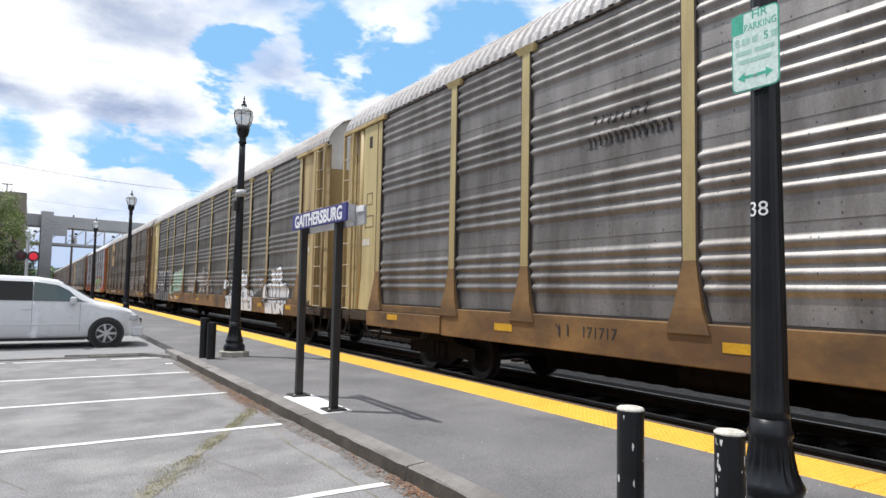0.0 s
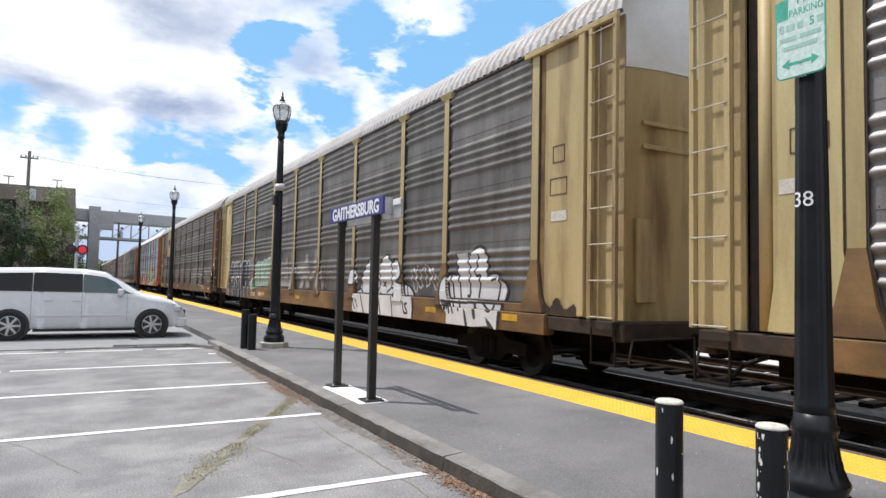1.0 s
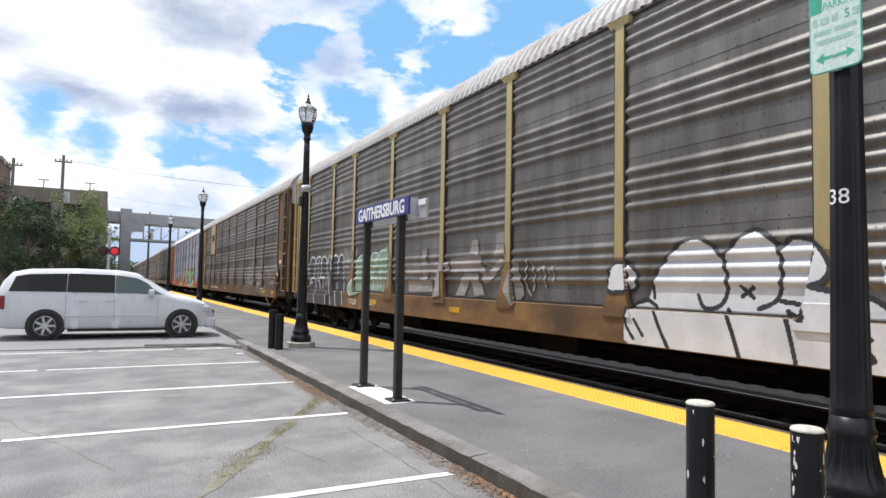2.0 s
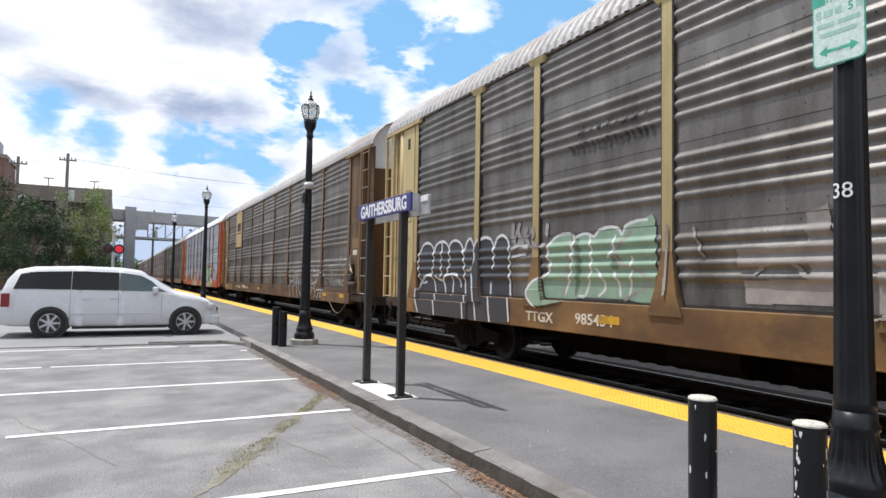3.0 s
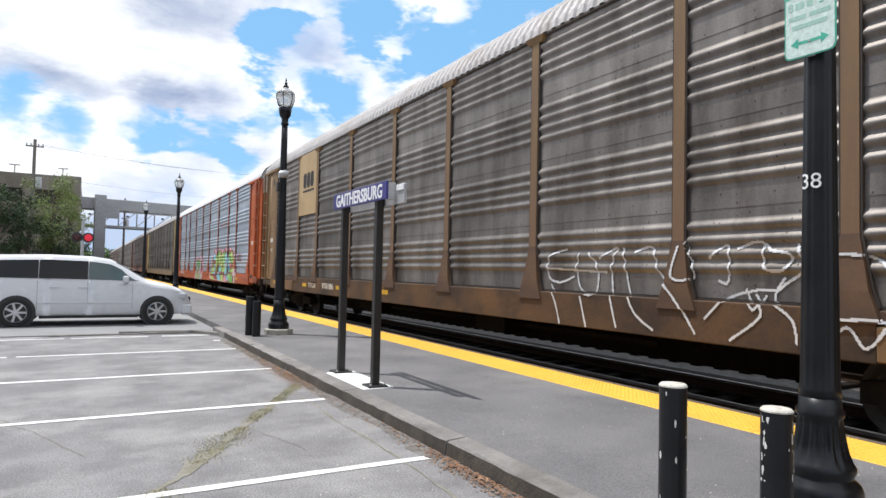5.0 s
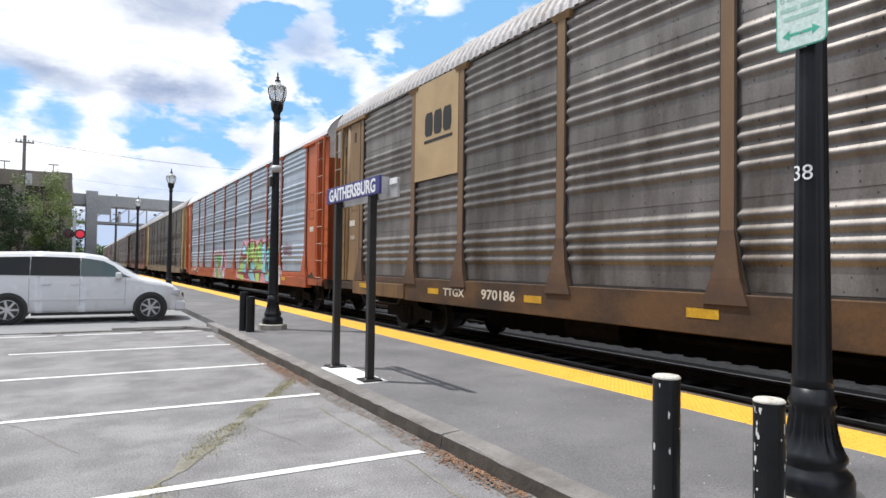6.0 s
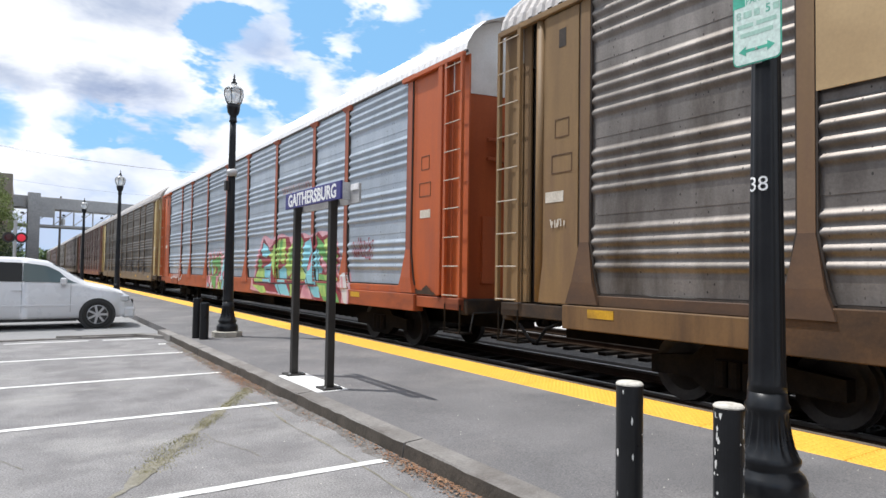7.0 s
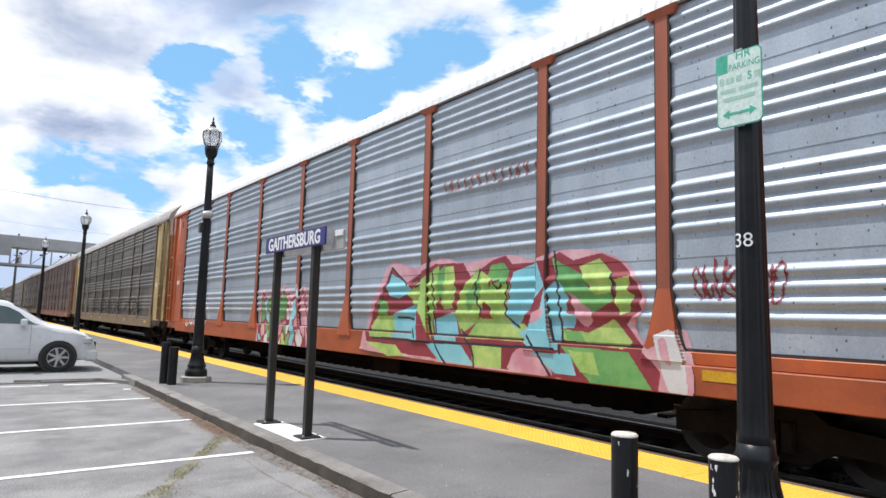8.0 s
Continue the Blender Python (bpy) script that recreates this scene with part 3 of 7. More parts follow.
def build_platform():
    """One slab with a slight fall to the kerb; its tactile tiles and kerb stones are its parts."""
    bm = bmesh.new()
    prism(bm, [(3.05, -0.1), (5.40, -0.1), (5.40, platform_z(5.4)), (3.05, platform_z(3.05))], -30, 110, lambda u, v, w: (u, w, v))
    slab = tagged(link_mesh("platform", bm, "walk"), "dark grey asphalt station platform beside the track", "platform", kind="structure")
    bm = bmesh.new()
    prism(bm, [(5.40, -0.2), (EDGE, -0.2), (EDGE, 0.165), (EDGE - 0.015, 0.178), (6.045, 0.178), (6.045, 0.155), (5.40, 0.15)], -30, 110, lambda u, v, w: (u, w, v))
    link_mesh("edge_beam", bm, "edge", slab, "dark stained concrete edge beam")
    tile = bmesh.new()
    box(tile, 5.405, 6.04, -0.605, 0.605, 0.14, 0.178, bevel=0.006)
    me = bpy.data.meshes.new("tactile_tile")
    tile.to_mesh(me)
    tile.free()
    for i in range(94):
        ob = link_data("tactile_tile", me, "yellow", slab)
        ob.location.y = -4.0 + 1.22 * i
    # raised domes on the nearest tiles
    verts, faces = [], []
    for j in range(int(15 / 0.061)):
        for i in range(10):
            x, y, b = 5.445 + 0.0617 * i, 0.8 + 0.061 * j, len(verts)
            for r, z in ((0.017, 0.177), (0.011, 0.184)):
                for k in range(6):
                    verts.append((x + r * math.cos(k * math.pi / 3), y + r * math.sin(k * math.pi / 3), z))
            for k in range(6):
                faces.append((b + k, b + (k + 1) % 6, b + 6 + (k + 1) % 6, b + 6 + k))
            faces.append(tuple(b + 6 + k for k in range(6)))
    me = bpy.data.meshes.new("tactile_domes")
    me.from_pydata(verts, [], faces)
    tagged(link_data("tactile_domes", me, "yellow", slab), kind="stuff")
    # kerb stones
    rnd = random.Random(4)
    y = -12.0 + 0.12
    for i in range(12):
        bm = bmesh.new()
        n = 14
        prof = [(KERB - 0.03, -0.1), (KERB, 0.135), (KERB + 0.02, 0.147), (3.055, 0.156), (3.055, -0.1)]
        rows = []
        for j in range(n + 1):
            w = y + 0.008 + (2.4 - 0.016) * j / n
            rows.append([bm.verts.new((u + (rnd.uniform(-0.007, 0.007) if k in (0, 1, 2) else 0), w, v + (rnd.uniform(-0.006, 0.004) if k in (1, 2) else 0))) for k, (u, v) in enumerate(prof)])
        for a, b in zip(rows, rows[1:]):
            for k in range(len(prof) - 1):
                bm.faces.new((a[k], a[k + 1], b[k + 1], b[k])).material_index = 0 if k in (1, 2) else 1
        bm.faces.new(rows[0])
        bm.faces.new(rows[-1][::-1])
        bmesh.ops.recalc_face_normals(bm, faces=bm.faces[:])
        if y + 2.4 < 16.2:
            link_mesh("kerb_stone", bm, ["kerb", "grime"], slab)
        else:
            bm.free()
        y += 2.4
    for name, rows in (("kerb_stone", (KERB - 0.02, 3.055, 14.53, 15.92, -0.1, 0.150)), ("kerb_stone", (1.35, 2.84, 15.93, 16.09, -0.1, 0.05)), ("kerb_stone", (-0.4, 1.335, 15.97, 16.11, -0.1, 0.035))):
        link_mesh(name, boxes(rows, bevel=0.012), "kerb", slab)
    return slab


platform = build_platform()


def build_apron():
    bm = bmesh.new()
    prism(bm, [(-60, 16.15), (0.4, 16.1), (2.4, 16.0), (3.04, 15.0), (3.04, 60), (-60, 60)], -0.1, 0.02, lambda u, v, w: (u, v, w))
    tagged(link_mesh("driveway", bm, "apron"), "pale worn asphalt driveway with a low lip", "driveway", kind="structure")
    bm = bmesh.new()
    prism(bm, [(0.9, 16.02), (2.4, 15.94), (2.98, 15.0), (3.036, 15.0), (3.036, 15.3), (2.5, 16.1), (0.9, 16.16)], -0.1, 0.07, lambda u, v, w: (u, v, w))
    tagged(link_mesh("driveway_lip", bm, "kerb"), "dark worn concrete lip at the driveway's corner", "kerb", kind="structure")


build_apron()


def build_track(cx, name, label, dark):
    bed = thing(name, pose(cx, 0, 0), label, "railway track", "railway tracks", "structure")
    for s in (-1, 1):
        x = s * 0.7175
        bm = boxes((x - 0.07, x + 0.07, -40, 320, -0.16, -0.14), (x - 0.012, x + 0.012, -40, 320, -0.14, -0.04))
        rl = link_mesh("rail", bm, "rail", bed)
        link_mesh("rail_head", boxes((x - 0.036, x + 0.036, -40, 320, -0.04, 0.0), bevel=0.006), "railtop", rl, "shiny worn rail head")
    bm = boxes((-1.3, 1.3, -0.11, 0.11, -0.3, -0.165), bevel=0.01)
    me = bpy.data.meshes.new("tie")
    bm.to_mesh(me)
    bm.free()
    for i in range(110):
        ob = link_data("tie", me, "tie", bed)
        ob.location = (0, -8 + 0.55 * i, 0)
    return bed


build_track(TRACK, "running_track", "steel rails on dark creosoted ties and shade-darkened oily ballast", True)
build_track(TRACK + 4.3, "second_track", "steel rails on dark ties beyond the train", False)


def build_stones():
    rnd = random.Random(9)
    verts, faces = [], []
    shape = [(-1, -1, 0), (1, -0.8, 0), (0.9, 1, 0), (-0.8, 0.9, 0), (-0.5, -0.4, 1), (0.5, -0.5, 0.9), (0.4, 0.5, 1), (-0.4, 0.4, 0.8)]
    for i in range(9000):
        x, y = rnd.uniform(6.2, 9.5), -2 + 32 * rnd.random() ** 1.4
        s, a, b = rnd.uniform(0.015, 0.035), rnd.uniform(0, 6.28), len(verts)
        for u, v, w in shape:
            verts.append((x + s * (u * math.cos(a) - v * math.sin(a)), y + s * (u * math.sin(a) + v * math.cos(a)), -0.265 + s * w * 1.1))
        faces += [(b + p, b + q, b + r, b + t) for p, q, r, t in ((4, 5, 6, 7), (0, 1, 5, 4), (1, 2, 6, 5), (2, 3, 7, 6), (3, 0, 4, 7))]
    me = bpy.data.meshes.new("ballast")
    me.from_pydata(verts, [], faces)
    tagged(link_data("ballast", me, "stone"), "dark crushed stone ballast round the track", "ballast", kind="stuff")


build_stones()


# ---- the train ----
M["rustysill"] = surface("rusty_ochre_sill", (0.062, 0.034, 0.022), (0.125, 0.068, 0.034), 1.1, 0.75, 0, 0.12, 30, stretch=(1, 0.8, 1.5), speck=0.5, dirt=(0.06, 0.035, 0.022), dirt_amount=0.8)
M["sandsill"] = surface("stained_sand_sill", (0.10, 0.052, 0.021), (0.23, 0.13, 0.046), 1.1, 0.75, 0, 0.1, 30, stretch=(1, 0.8, 1.5), dirt=(0.05, 0.03, 0.018), dirt_amount=0.9, speck=0.4)
M["grimesill"] = surface("sooty_brown_sill", (0.018, 0.012, 0.009), (0.06, 0.037, 0.022), 3.0, 0.85, 0, 0.3, 30, dirt=(0.012, 0.01, 0.009), dirt_amount=0.8)
M["darksill"] = surface("nearly_black_rusty_sill", (0.035, 0.019, 0.011), (0.13, 0.066, 0.025), 0.7, 0.8, 0, 0.15, 30, stretch=(1, 0.8, 1.5), dirt=(0.02, 0.013, 0.01), dirt_amount=0.9)
M["orangesill"] = surface("grimy_orange_sill", (0.27, 0.062, 0.02), (0.38, 0.09, 0.027), 1.3, 0.6, 0, 0.06, 30, stretch=(1, 0.8, 1.5), dirt=(0.12, 0.035, 0.02), dirt_amount=0.8, speck=0.4)
M["tan"] = surface("tan_panel_paint", (0.42, 0.29, 0.145), (0.48, 0.34, 0.18), 1.5, 0.6, 0, 0.03, 30, dirt=(0.33, 0.22, 0.11), dirt_amount=0.5, speck=0.3)
M["dun"] = surface("dun_brown_paint", (0.16, 0.12, 0.08), (0.21, 0.165, 0.115), 1.3, 0.65, 0, 0.05, 30, stretch=(2.2, 2.2, 0.35), dirt=(0.09, 0.06, 0.04), speck=0.3)
M["eave"] = surface("dark_eave_strip", (0.06, 0.05, 0.042), (0.12, 0.10, 0.085), 3.0, 0.7, 0.1, 0.1, 40)
M["paintfaint"] = surface("faded_grey_spray_paint", (0.26, 0.25, 0.24), (0.36, 0.35, 0.34), 2.0, 0.7, 0, 0.0, 30, dirt=(0.17, 0.16, 0.15), dirt_amount=0.9, speck=0.3)
M["palepost"] = surface("pale_yellow_post_paint", (0.46, 0.37, 0.17), (0.56, 0.46, 0.23), 1.3, 0.6, 0, 0.04, 30, stretch=(2.2, 2.2, 0.35), dirt=(0.26, 0.18, 0.08), dirt_amount=0.6, speck=0.3)
M["roofwhite"] = surface("white_roof", (0.74, 0.74, 0.74), (0.8, 0.8, 0.8), 1.2, 0.5, 0.1, 0.05, 30, stretch=(3, 1, 1), dirt=(0.6, 0.58, 0.56), speck=0.4)
M["rustbrown"] = surface("rusted_brown_paint", (0.115, 0.064, 0.027), (0.185, 0.108, 0.046), 1.3, 0.75, 0, 0.08, 30, stretch=(2.2, 2.2, 0.35), dirt=(0.05, 0.028, 0.018), dirt_amount=0.9, speck=0.4)
M["grimyorange"] = surface("grimy_shaded_orange_paint", (0.36, 0.075, 0.02), (0.46, 0.105, 0.028), 1.2, 0.6, 0, 0.05, 30, stretch=(2.2, 2.2, 0.35), dirt=(0.2, 0.045, 0.02), dirt_amount=0.7, speck=0.4)
M["flange"] = surface("blackish_brown", (0.028, 0.022, 0.018), (0.06, 0.045, 0.036), 5.0, 0.8, 0, 0.2, 40)
M["redpost"] = surface("faded_orange_post_paint", (0.33, 0.085, 0.04), (0.39, 0.105, 0.05), 1.2, 0.55, 0, 0.04, 30, stretch=(2.2, 2.2, 0.35), speck=0.3, dirt=(0.2, 0.06, 0.04), dirt_amount=0.7)
POST = {"sand": "palepost", "orange": "redpost"}
CENTRE, BOLSTER = {"ochre": "darksill", "orange": "orangesill"}, {"ochre": "rustbrown", "orange": "orangesill"}
FOOT = {"sand": "sandsill", "ochre": "rustysill"}
PITCH = 28.30
SPEED = 8.99
LENGTH = 0.985       # the drawings' length to the cars' own
HALF = 11.95         # half of the corrugated length
BODY = 13.8          # half of the body's length
SHELL = -1.50        # near side wall
TOP, LOW, SILL_TOP, SILL_LOW = 5.36, 1.30, 1.10, 0.79
JOINTS = [-11.95, -9.05, -7.05, -4.15, -1.30, 1.30, 4.15, 7.05, 9.05, 11.95]


def rib(z):
    """How far the pressed side sheet stands out at height z."""
    h = (TOP - LOW) / 4
    w = (TOP - z) % h
    if 0.11 < w < 0.75:
        return 0.042 * math.sin(math.pi * (w - 0.11) / 0.16) ** 2
    return 0.006 * max(0.0, w - 0.76) / (h - 0.76)        # the lap over the course below


def skin(s, z):
    """Outermost surface of the near side at place s along the car and height z."""
    if abs(s) > HALF + 0.1 and z > 1.12:
        return 0.023 if s < 0 else 0.062
    if z < LOW - 0.03:
        d = 0.085 if abs(s) < 9.3 else (0.115 if z < SILL_TOP + 0.03 else 0.06)
    else:
        d = rib(z) if z <= TOP else 0.0
    for j in JOINTS:
        if z > 1.97:
            half, out = 0.085, 0.057
        elif z > 1.44:
            half, out = 0.085 + 0.10 * (1.97 - z) / 0.53, 0.058 + 0.047 * (1.97 - z) / 0.53
        else:
            half, out = 0.185 + 0.105 * (1.44 - z) / 0.29, 0.113
        if abs(s - j) < half and z > 1.15:
            d = max(d, out)
    return d


def panel_mesh(width):
    bm = bmesh.new()
    zs = []
    h = (TOP - LOW) / 4
    for k in range(4):
        top = TOP - k * h
        zs += [top, top - 0.06] + [top - 0.11 - 0.64 * i / 32 for i in range(33)] + [top - 0.79, top - h + 0.003]
    zs.append(LOW)
    rows = [[bm.verts.new((SHELL - rib(z - 1e-6), s, z)) for s in (0.0, width / 3, width * 2 / 3, width)] for z in zs]
    for a, b in zip(rows, rows[1:]):
        for i in range(3):
            f = bm.faces.new((a[i], a[i + 1], b[i + 1], b[i]))
            f.smooth = 0.1 < (TOP - f.calc_center_median().z) % h < 0.76
    bmesh.ops.recalc_face_normals(bm, faces=bm.faces[:])
    if bm.faces[0].normal.x > 0:
        bmesh.ops.reverse_faces(bm, faces=bm.faces[:])
    me = bpy.data.meshes.new("side_panel")
    bm.to_mesh(me)
    bm.free()
    return me


def post_mesh():
    """A pressed upright with a wide flared foot and a capped head."""
    bm = bmesh.new()
    for z0, z1, w0, w1, d0, d1 in ((1.97, TOP - 0.12, 0.085, 0.085, 0.056, 0.056), (1.44, 1.97, 0.185, 0.085, 0.104, 0.058), (1.15, 1.44, 0.29, 0.185, 0.112, 0.106), (TOP - 0.12, TOP - 0.02, 0.17, 0.23, 0.058, 0.10)):
        o = [bm.verts.new((SHELL - d, s, z)) for z, w, d in ((z0, w0, d0), (z1, w1, d1)) for s in (-w, w)]
        i = [bm.verts.new((SHELL + 0.01, s, z)) for z, w in ((z0, w0), (z1, w1)) for s in (-w, w)]
        made = [bm.faces.new([o[k] for k in (0, 1, 3, 2)])]
        made += [bm.faces.new((o[a], i[a], i[b], o[b])) for a, b in ((0, 1), (1, 3), (3, 2), (2, 0))]
        for f in made:
            f.material_index = 1 if z0 < 1.5 else 0
    # Dark strips beside the post stand in for the shaded gaps to the sheets.
    for side in (-1, 1):
        for z0, z1, w0, w1 in ((1.97, TOP - 0.13, 0.085, 0.085), (1.44, 1.97, 0.185, 0.09), (1.29, 1.44, 0.24, 0.187)):
            o = [bm.verts.new((SHELL - 0.047, side * (w + e), z)) for z, w in ((z0, w0), (z1, w1)) for e in (-0.01, 0.022)]
            i = [bm.verts.new((SHELL + 0.01, side * (w + 0.022), z)) for z, w in ((z0, w0), (z1, w1))]
            for f in (bm.faces.new([o[k] for k in (0, 1, 3, 2)]), bm.faces.new((o[1], i[0], i[1], o[3]))):
                f.material_index = 2
    bmesh.ops.recalc_face_normals(bm, faces=bm.faces[:])
    me = bpy.data.meshes.new("side_post")
    bm.to_mesh(me)
    bm.free()
    return me


ROOF = [(0.0, TOP), (0.03, TOP + 0.14), (0.16, TOP + 0.36), (0.42, TOP + 0.60), (0.8, TOP + 0.76), (1.5, TOP + 0.82)]


def roof_mesh(rise=0.038):
    """An arched roof of sheets pressed into square ribs that run over it from eave to eave."""
    bm = bmesh.new()
    arc = [(SHELL - 0.03 + u, z) for u, z in ROOF] + [(-SHELL + 0.03 - u, z) for u, z in ROOF[-2::-1]]
    out = []
    for i in range(len(arc)):
        (x0, z0), (x1, z1) = arc[max(0, i - 1)], arc[min(len(arc) - 1, i + 1)]
        n = Vector((z0 - z1, x1 - x0)).normalized()
        out.append((n.x, n.y))
    n = 128
    step = 2 * BODY / n
    rows = []
    for k in range(n):
        y0 = -BODY + step * k
        for f, lift in ((0.0, 0.0), (0.38, 0.0), (0.52, rise), (0.86, rise)):
            rows.append([bm.verts.new((x + lift * a, y0 + f * step, z + lift * b)) for (x, z), (a, b) in zip(arc, out)])
    rows.append([bm.verts.new((x, BODY, z)) for x, z in arc])
    for a, b in zip(rows, rows[1:]):
        for i in range(len(arc) - 1):
            bm.faces.new((a[i], b[i], b[i + 1], a[i + 1]))
    bmesh.ops.recalc_face_normals(bm, faces=bm.faces[:])
    me = bpy.data.meshes.new("roof")
    bm.to_mesh(me)
    bm.free()
    return me


def end_wall(car, sign, paint):
    """A bowed end door under a pale arched cap."""
    def bow(x):
        return sign * (BODY - 0.62 + 0.42 * math.cos(x / 1.5 * 1.25))
    for name, z_of, mat, lab in (("end_door", None, paint, ""), ("end_cap", 1, "whitecap", "pale arched end cap")):
        bm = bmesh.new()
        cols = []
        for i in range(17):
            x = -1.47 + 2.94 * i / 16
            u = 1.5 - abs(x)
            top = TOP
            for (a, za), (b, zb) in zip(ROOF, ROOF[1:]):
                if a <= u <= b:
                    top = za + (zb - za) * (u - a) / (b - a)
            lo, hi = (1.0, 4.75) if z_of is None else (4.75, top)
            cols.append([bm.verts.new((x, bow(x) + (0 if z_of is None else sign * 0.01), z)) for z in (lo, (lo + hi) / 2, hi)])
        for a, b in zip(cols, cols[1:]):
            for k in range(2):
                f = bm.faces.new((a[k], b[k], b[k + 1], a[k + 1]))
                f.smooth = True
        bmesh.ops.recalc_face_normals(bm, faces=bm.faces[:])
        if (sum((f.normal.y for f in bm.faces))) * sign < 0:
            bmesh.ops.reverse_faces(bm, faces=bm.faces[:])
        door = link_mesh(name, bm, mat, car, lab)
        if z_of is None:
            for x0, x1, z0, z1 in ((-0.95, -0.5, 1.35, 2.55), (-0.9, 0.4, 3.55, 3.62), (-0.9, 0.4, 3.9, 3.96)):
                xm = (x0 + x1) / 2
                yy = bow(xm)
                link_mesh("door_stiffener", boxes((x0, x1, yy - 0.03, yy + 0.03, z0, z1), bevel=0.008), paint, door)


def corner_panel(car, s, paint):
    """The smooth end bay: leading ends have a narrow flared panel, a slot, a dark gap and a rounded stile; trailing ends a wide plain panel."""
    wide = s < 0
    edge = 12.98 if wide else 12.8
    corner = link_mesh("corner_panel", boxes((SHELL - 0.02, SHELL + 0.03, *sorted((s * (HALF + 0.1), s * edge)), 1.12, TOP - 0.035)), paint, car)
    if wide:
        link_mesh("corner_rib", boxes((SHELL - 0.10, SHELL - 0.022, s * 13.08 - 0.07, s * 13.08 + 0.07, 1.14, TOP - 0.04), bevel=0.012), paint, corner)
        # Thin strip in a darker paint, standing for the soft shadow by the post.
        link_mesh("recess", boxes((SHELL - 0.023, SHELL - 0.021, *sorted((s * (HALF + 0.105), s * (HALF + 0.22))), 1.3, TOP - 0.13)), END_DOOR.get(paint, "rustysill" if paint != "sand" else "sandsill"), corner, "darker strip for the soft shadow beside the end post")
    else:
        bm = bmesh.new()
        for lo, hi in ((HALF + 0.12, 12.72),):
            prism(bm, [(lo - 0.16, 1.14), (hi + 0.12, 1.14), (hi, 1.95), (hi, TOP - 0.14), (lo, TOP - 0.14), (lo, 1.95)], SHELL - 0.06, SHELL - 0.024, lambda u, v, w: (w, s * u, v))
        link_mesh("corner_plate", bm, POST.get(paint, paint), corner, "flared end plate")
        # Slot and gap are dark pieces: the shade inside them is their colour.
        link_mesh("slot", boxes((SHELL - 0.064, SHELL - 0.058, s * 12.38 - 0.07, s * 12.38 + 0.07, 4.72, 4.98)), "flange", corner, "flat dark patch for the shaded lifting slot")
        link_mesh("gap", boxes((SHELL + 0.12, SHELL + 0.15, *sorted((s * 12.82, s * 13.16)), 1.12, TOP - 0.05)), "flange", corner, "dark plate that gives the gap its shade")
        bm = bmesh.new()
        lathe([(0.075, 1.14), (0.075, TOP - 0.06)], 14, bm=bm, m=Matrix.Translation((SHELL + 0.0, s * 12.88, 0)))
        link_mesh("stile", bm, paint, corner, "rounded upright stile", smooth=True)
    return corner


def ladder(car, sign, paint):
    lad = link_mesh("ladder", boxes((SHELL - 0.11, SHELL - 0.05, sign * 13.28 - 0.035, sign * 13.28 + 0.035, 1.12, TOP - 0.1),
                                    (SHELL - 0.11, SHELL - 0.05, sign * 13.76 - 0.03, sign * 13.76 + 0.03, 1.12, TOP - 0.1)), paint, car)
    me = bpy.data.meshes.get("rung_mesh")
    if not me:
        bm = bmesh.new()
        rod(bm, (0, -0.24, 0), (0, 0.24, 0), 0.010, n=6)
        me = bpy.data.meshes.new("rung_mesh")
        bm.to_mesh(me)
        bm.free()
    for k in range(9):
        rg = link_data("rung", me, "rung", lad)
        rg.location = (SHELL - 0.115, sign * 13.52, 1.15 + 0.5 * k)
    return lad


PANELS, SHARED = {}, {}
WHEELSETS = []


def shared(key, maker):
    if key not in SHARED:
        SHARED[key] = maker()
    return SHARED[key].copy()


def truck_data():
    bm = bmesh.new()
    for s in (-1, 1):
        x = s * 1.02
        prism(bm, [(-1.15, 0.34), (-1.15, 0.56), (-0.55, 0.62), (-0.35, 0.78), (0.35, 0.78), (0.55, 0.62), (1.15, 0.56), (1.15, 0.34), (0.6, 0.36), (0.35, 0.2), (-0.35, 0.2), (-0.6, 0.36)], x - 0.09, x + 0.09, lambda u, v, w: (w, u, v))
        for k in (-0.17, 0, 0.17):
            lathe([(0.075, 0.3), (0.075, 0.6)], 10, bm=bm, m=Matrix.Translation((x + s * 0.1, k, 0)))
    box(bm, -1.1, 1.1, -0.2, 0.2, 0.45, 0.72)
    me = bpy.data.meshes.new("truck")
    bm.to_mesh(me)
    bm.free()
    return me


def wheel_data():
    bm = bmesh.new()
    side = Matrix.Rotation(radians(90), 4, "Y")
    rod(bm, (-1.1, 0, 0), (1.1, 0, 0), 0.08, n=10)
    for s in (-1, 1):
        m = Matrix.Translation((s * 0.75, 0, 0)) @ Matrix.Rotation(radians(90 * s), 4, "Y")
        lathe([(0.12, 0.09), (0.30, 0.03), (0.36, 0.05), (0.42, 0.06), (0.42, -0.05), (0.45, -0.055), (0.45, -0.08), (0.30, -0.07), (0.12, -0.09)], 24, bm=bm, m=m)
    me = bpy.data.meshes.new("wheelset")
    bm.to_mesh(me)
    bm.free()
    return me


NEAR_END = {1: "rustbrown"}
REFLECTORS = {-1: (11.1, 7.5, 3.5), 0: (-11.4, -8.6, -6.64, 11.3, 8.45, 5.2, 0.6), 1: (-11.6, -9.8, 1.6, 4.75, 8.0, 11.6), 2: (-3.64, -7.53, -9.78, 2.5)}
# End doors take a darker paint: end-face shade, with grime, in the colour.
END_DOOR = {"orange": "grimyorange", "ochre": "rustbrown"}


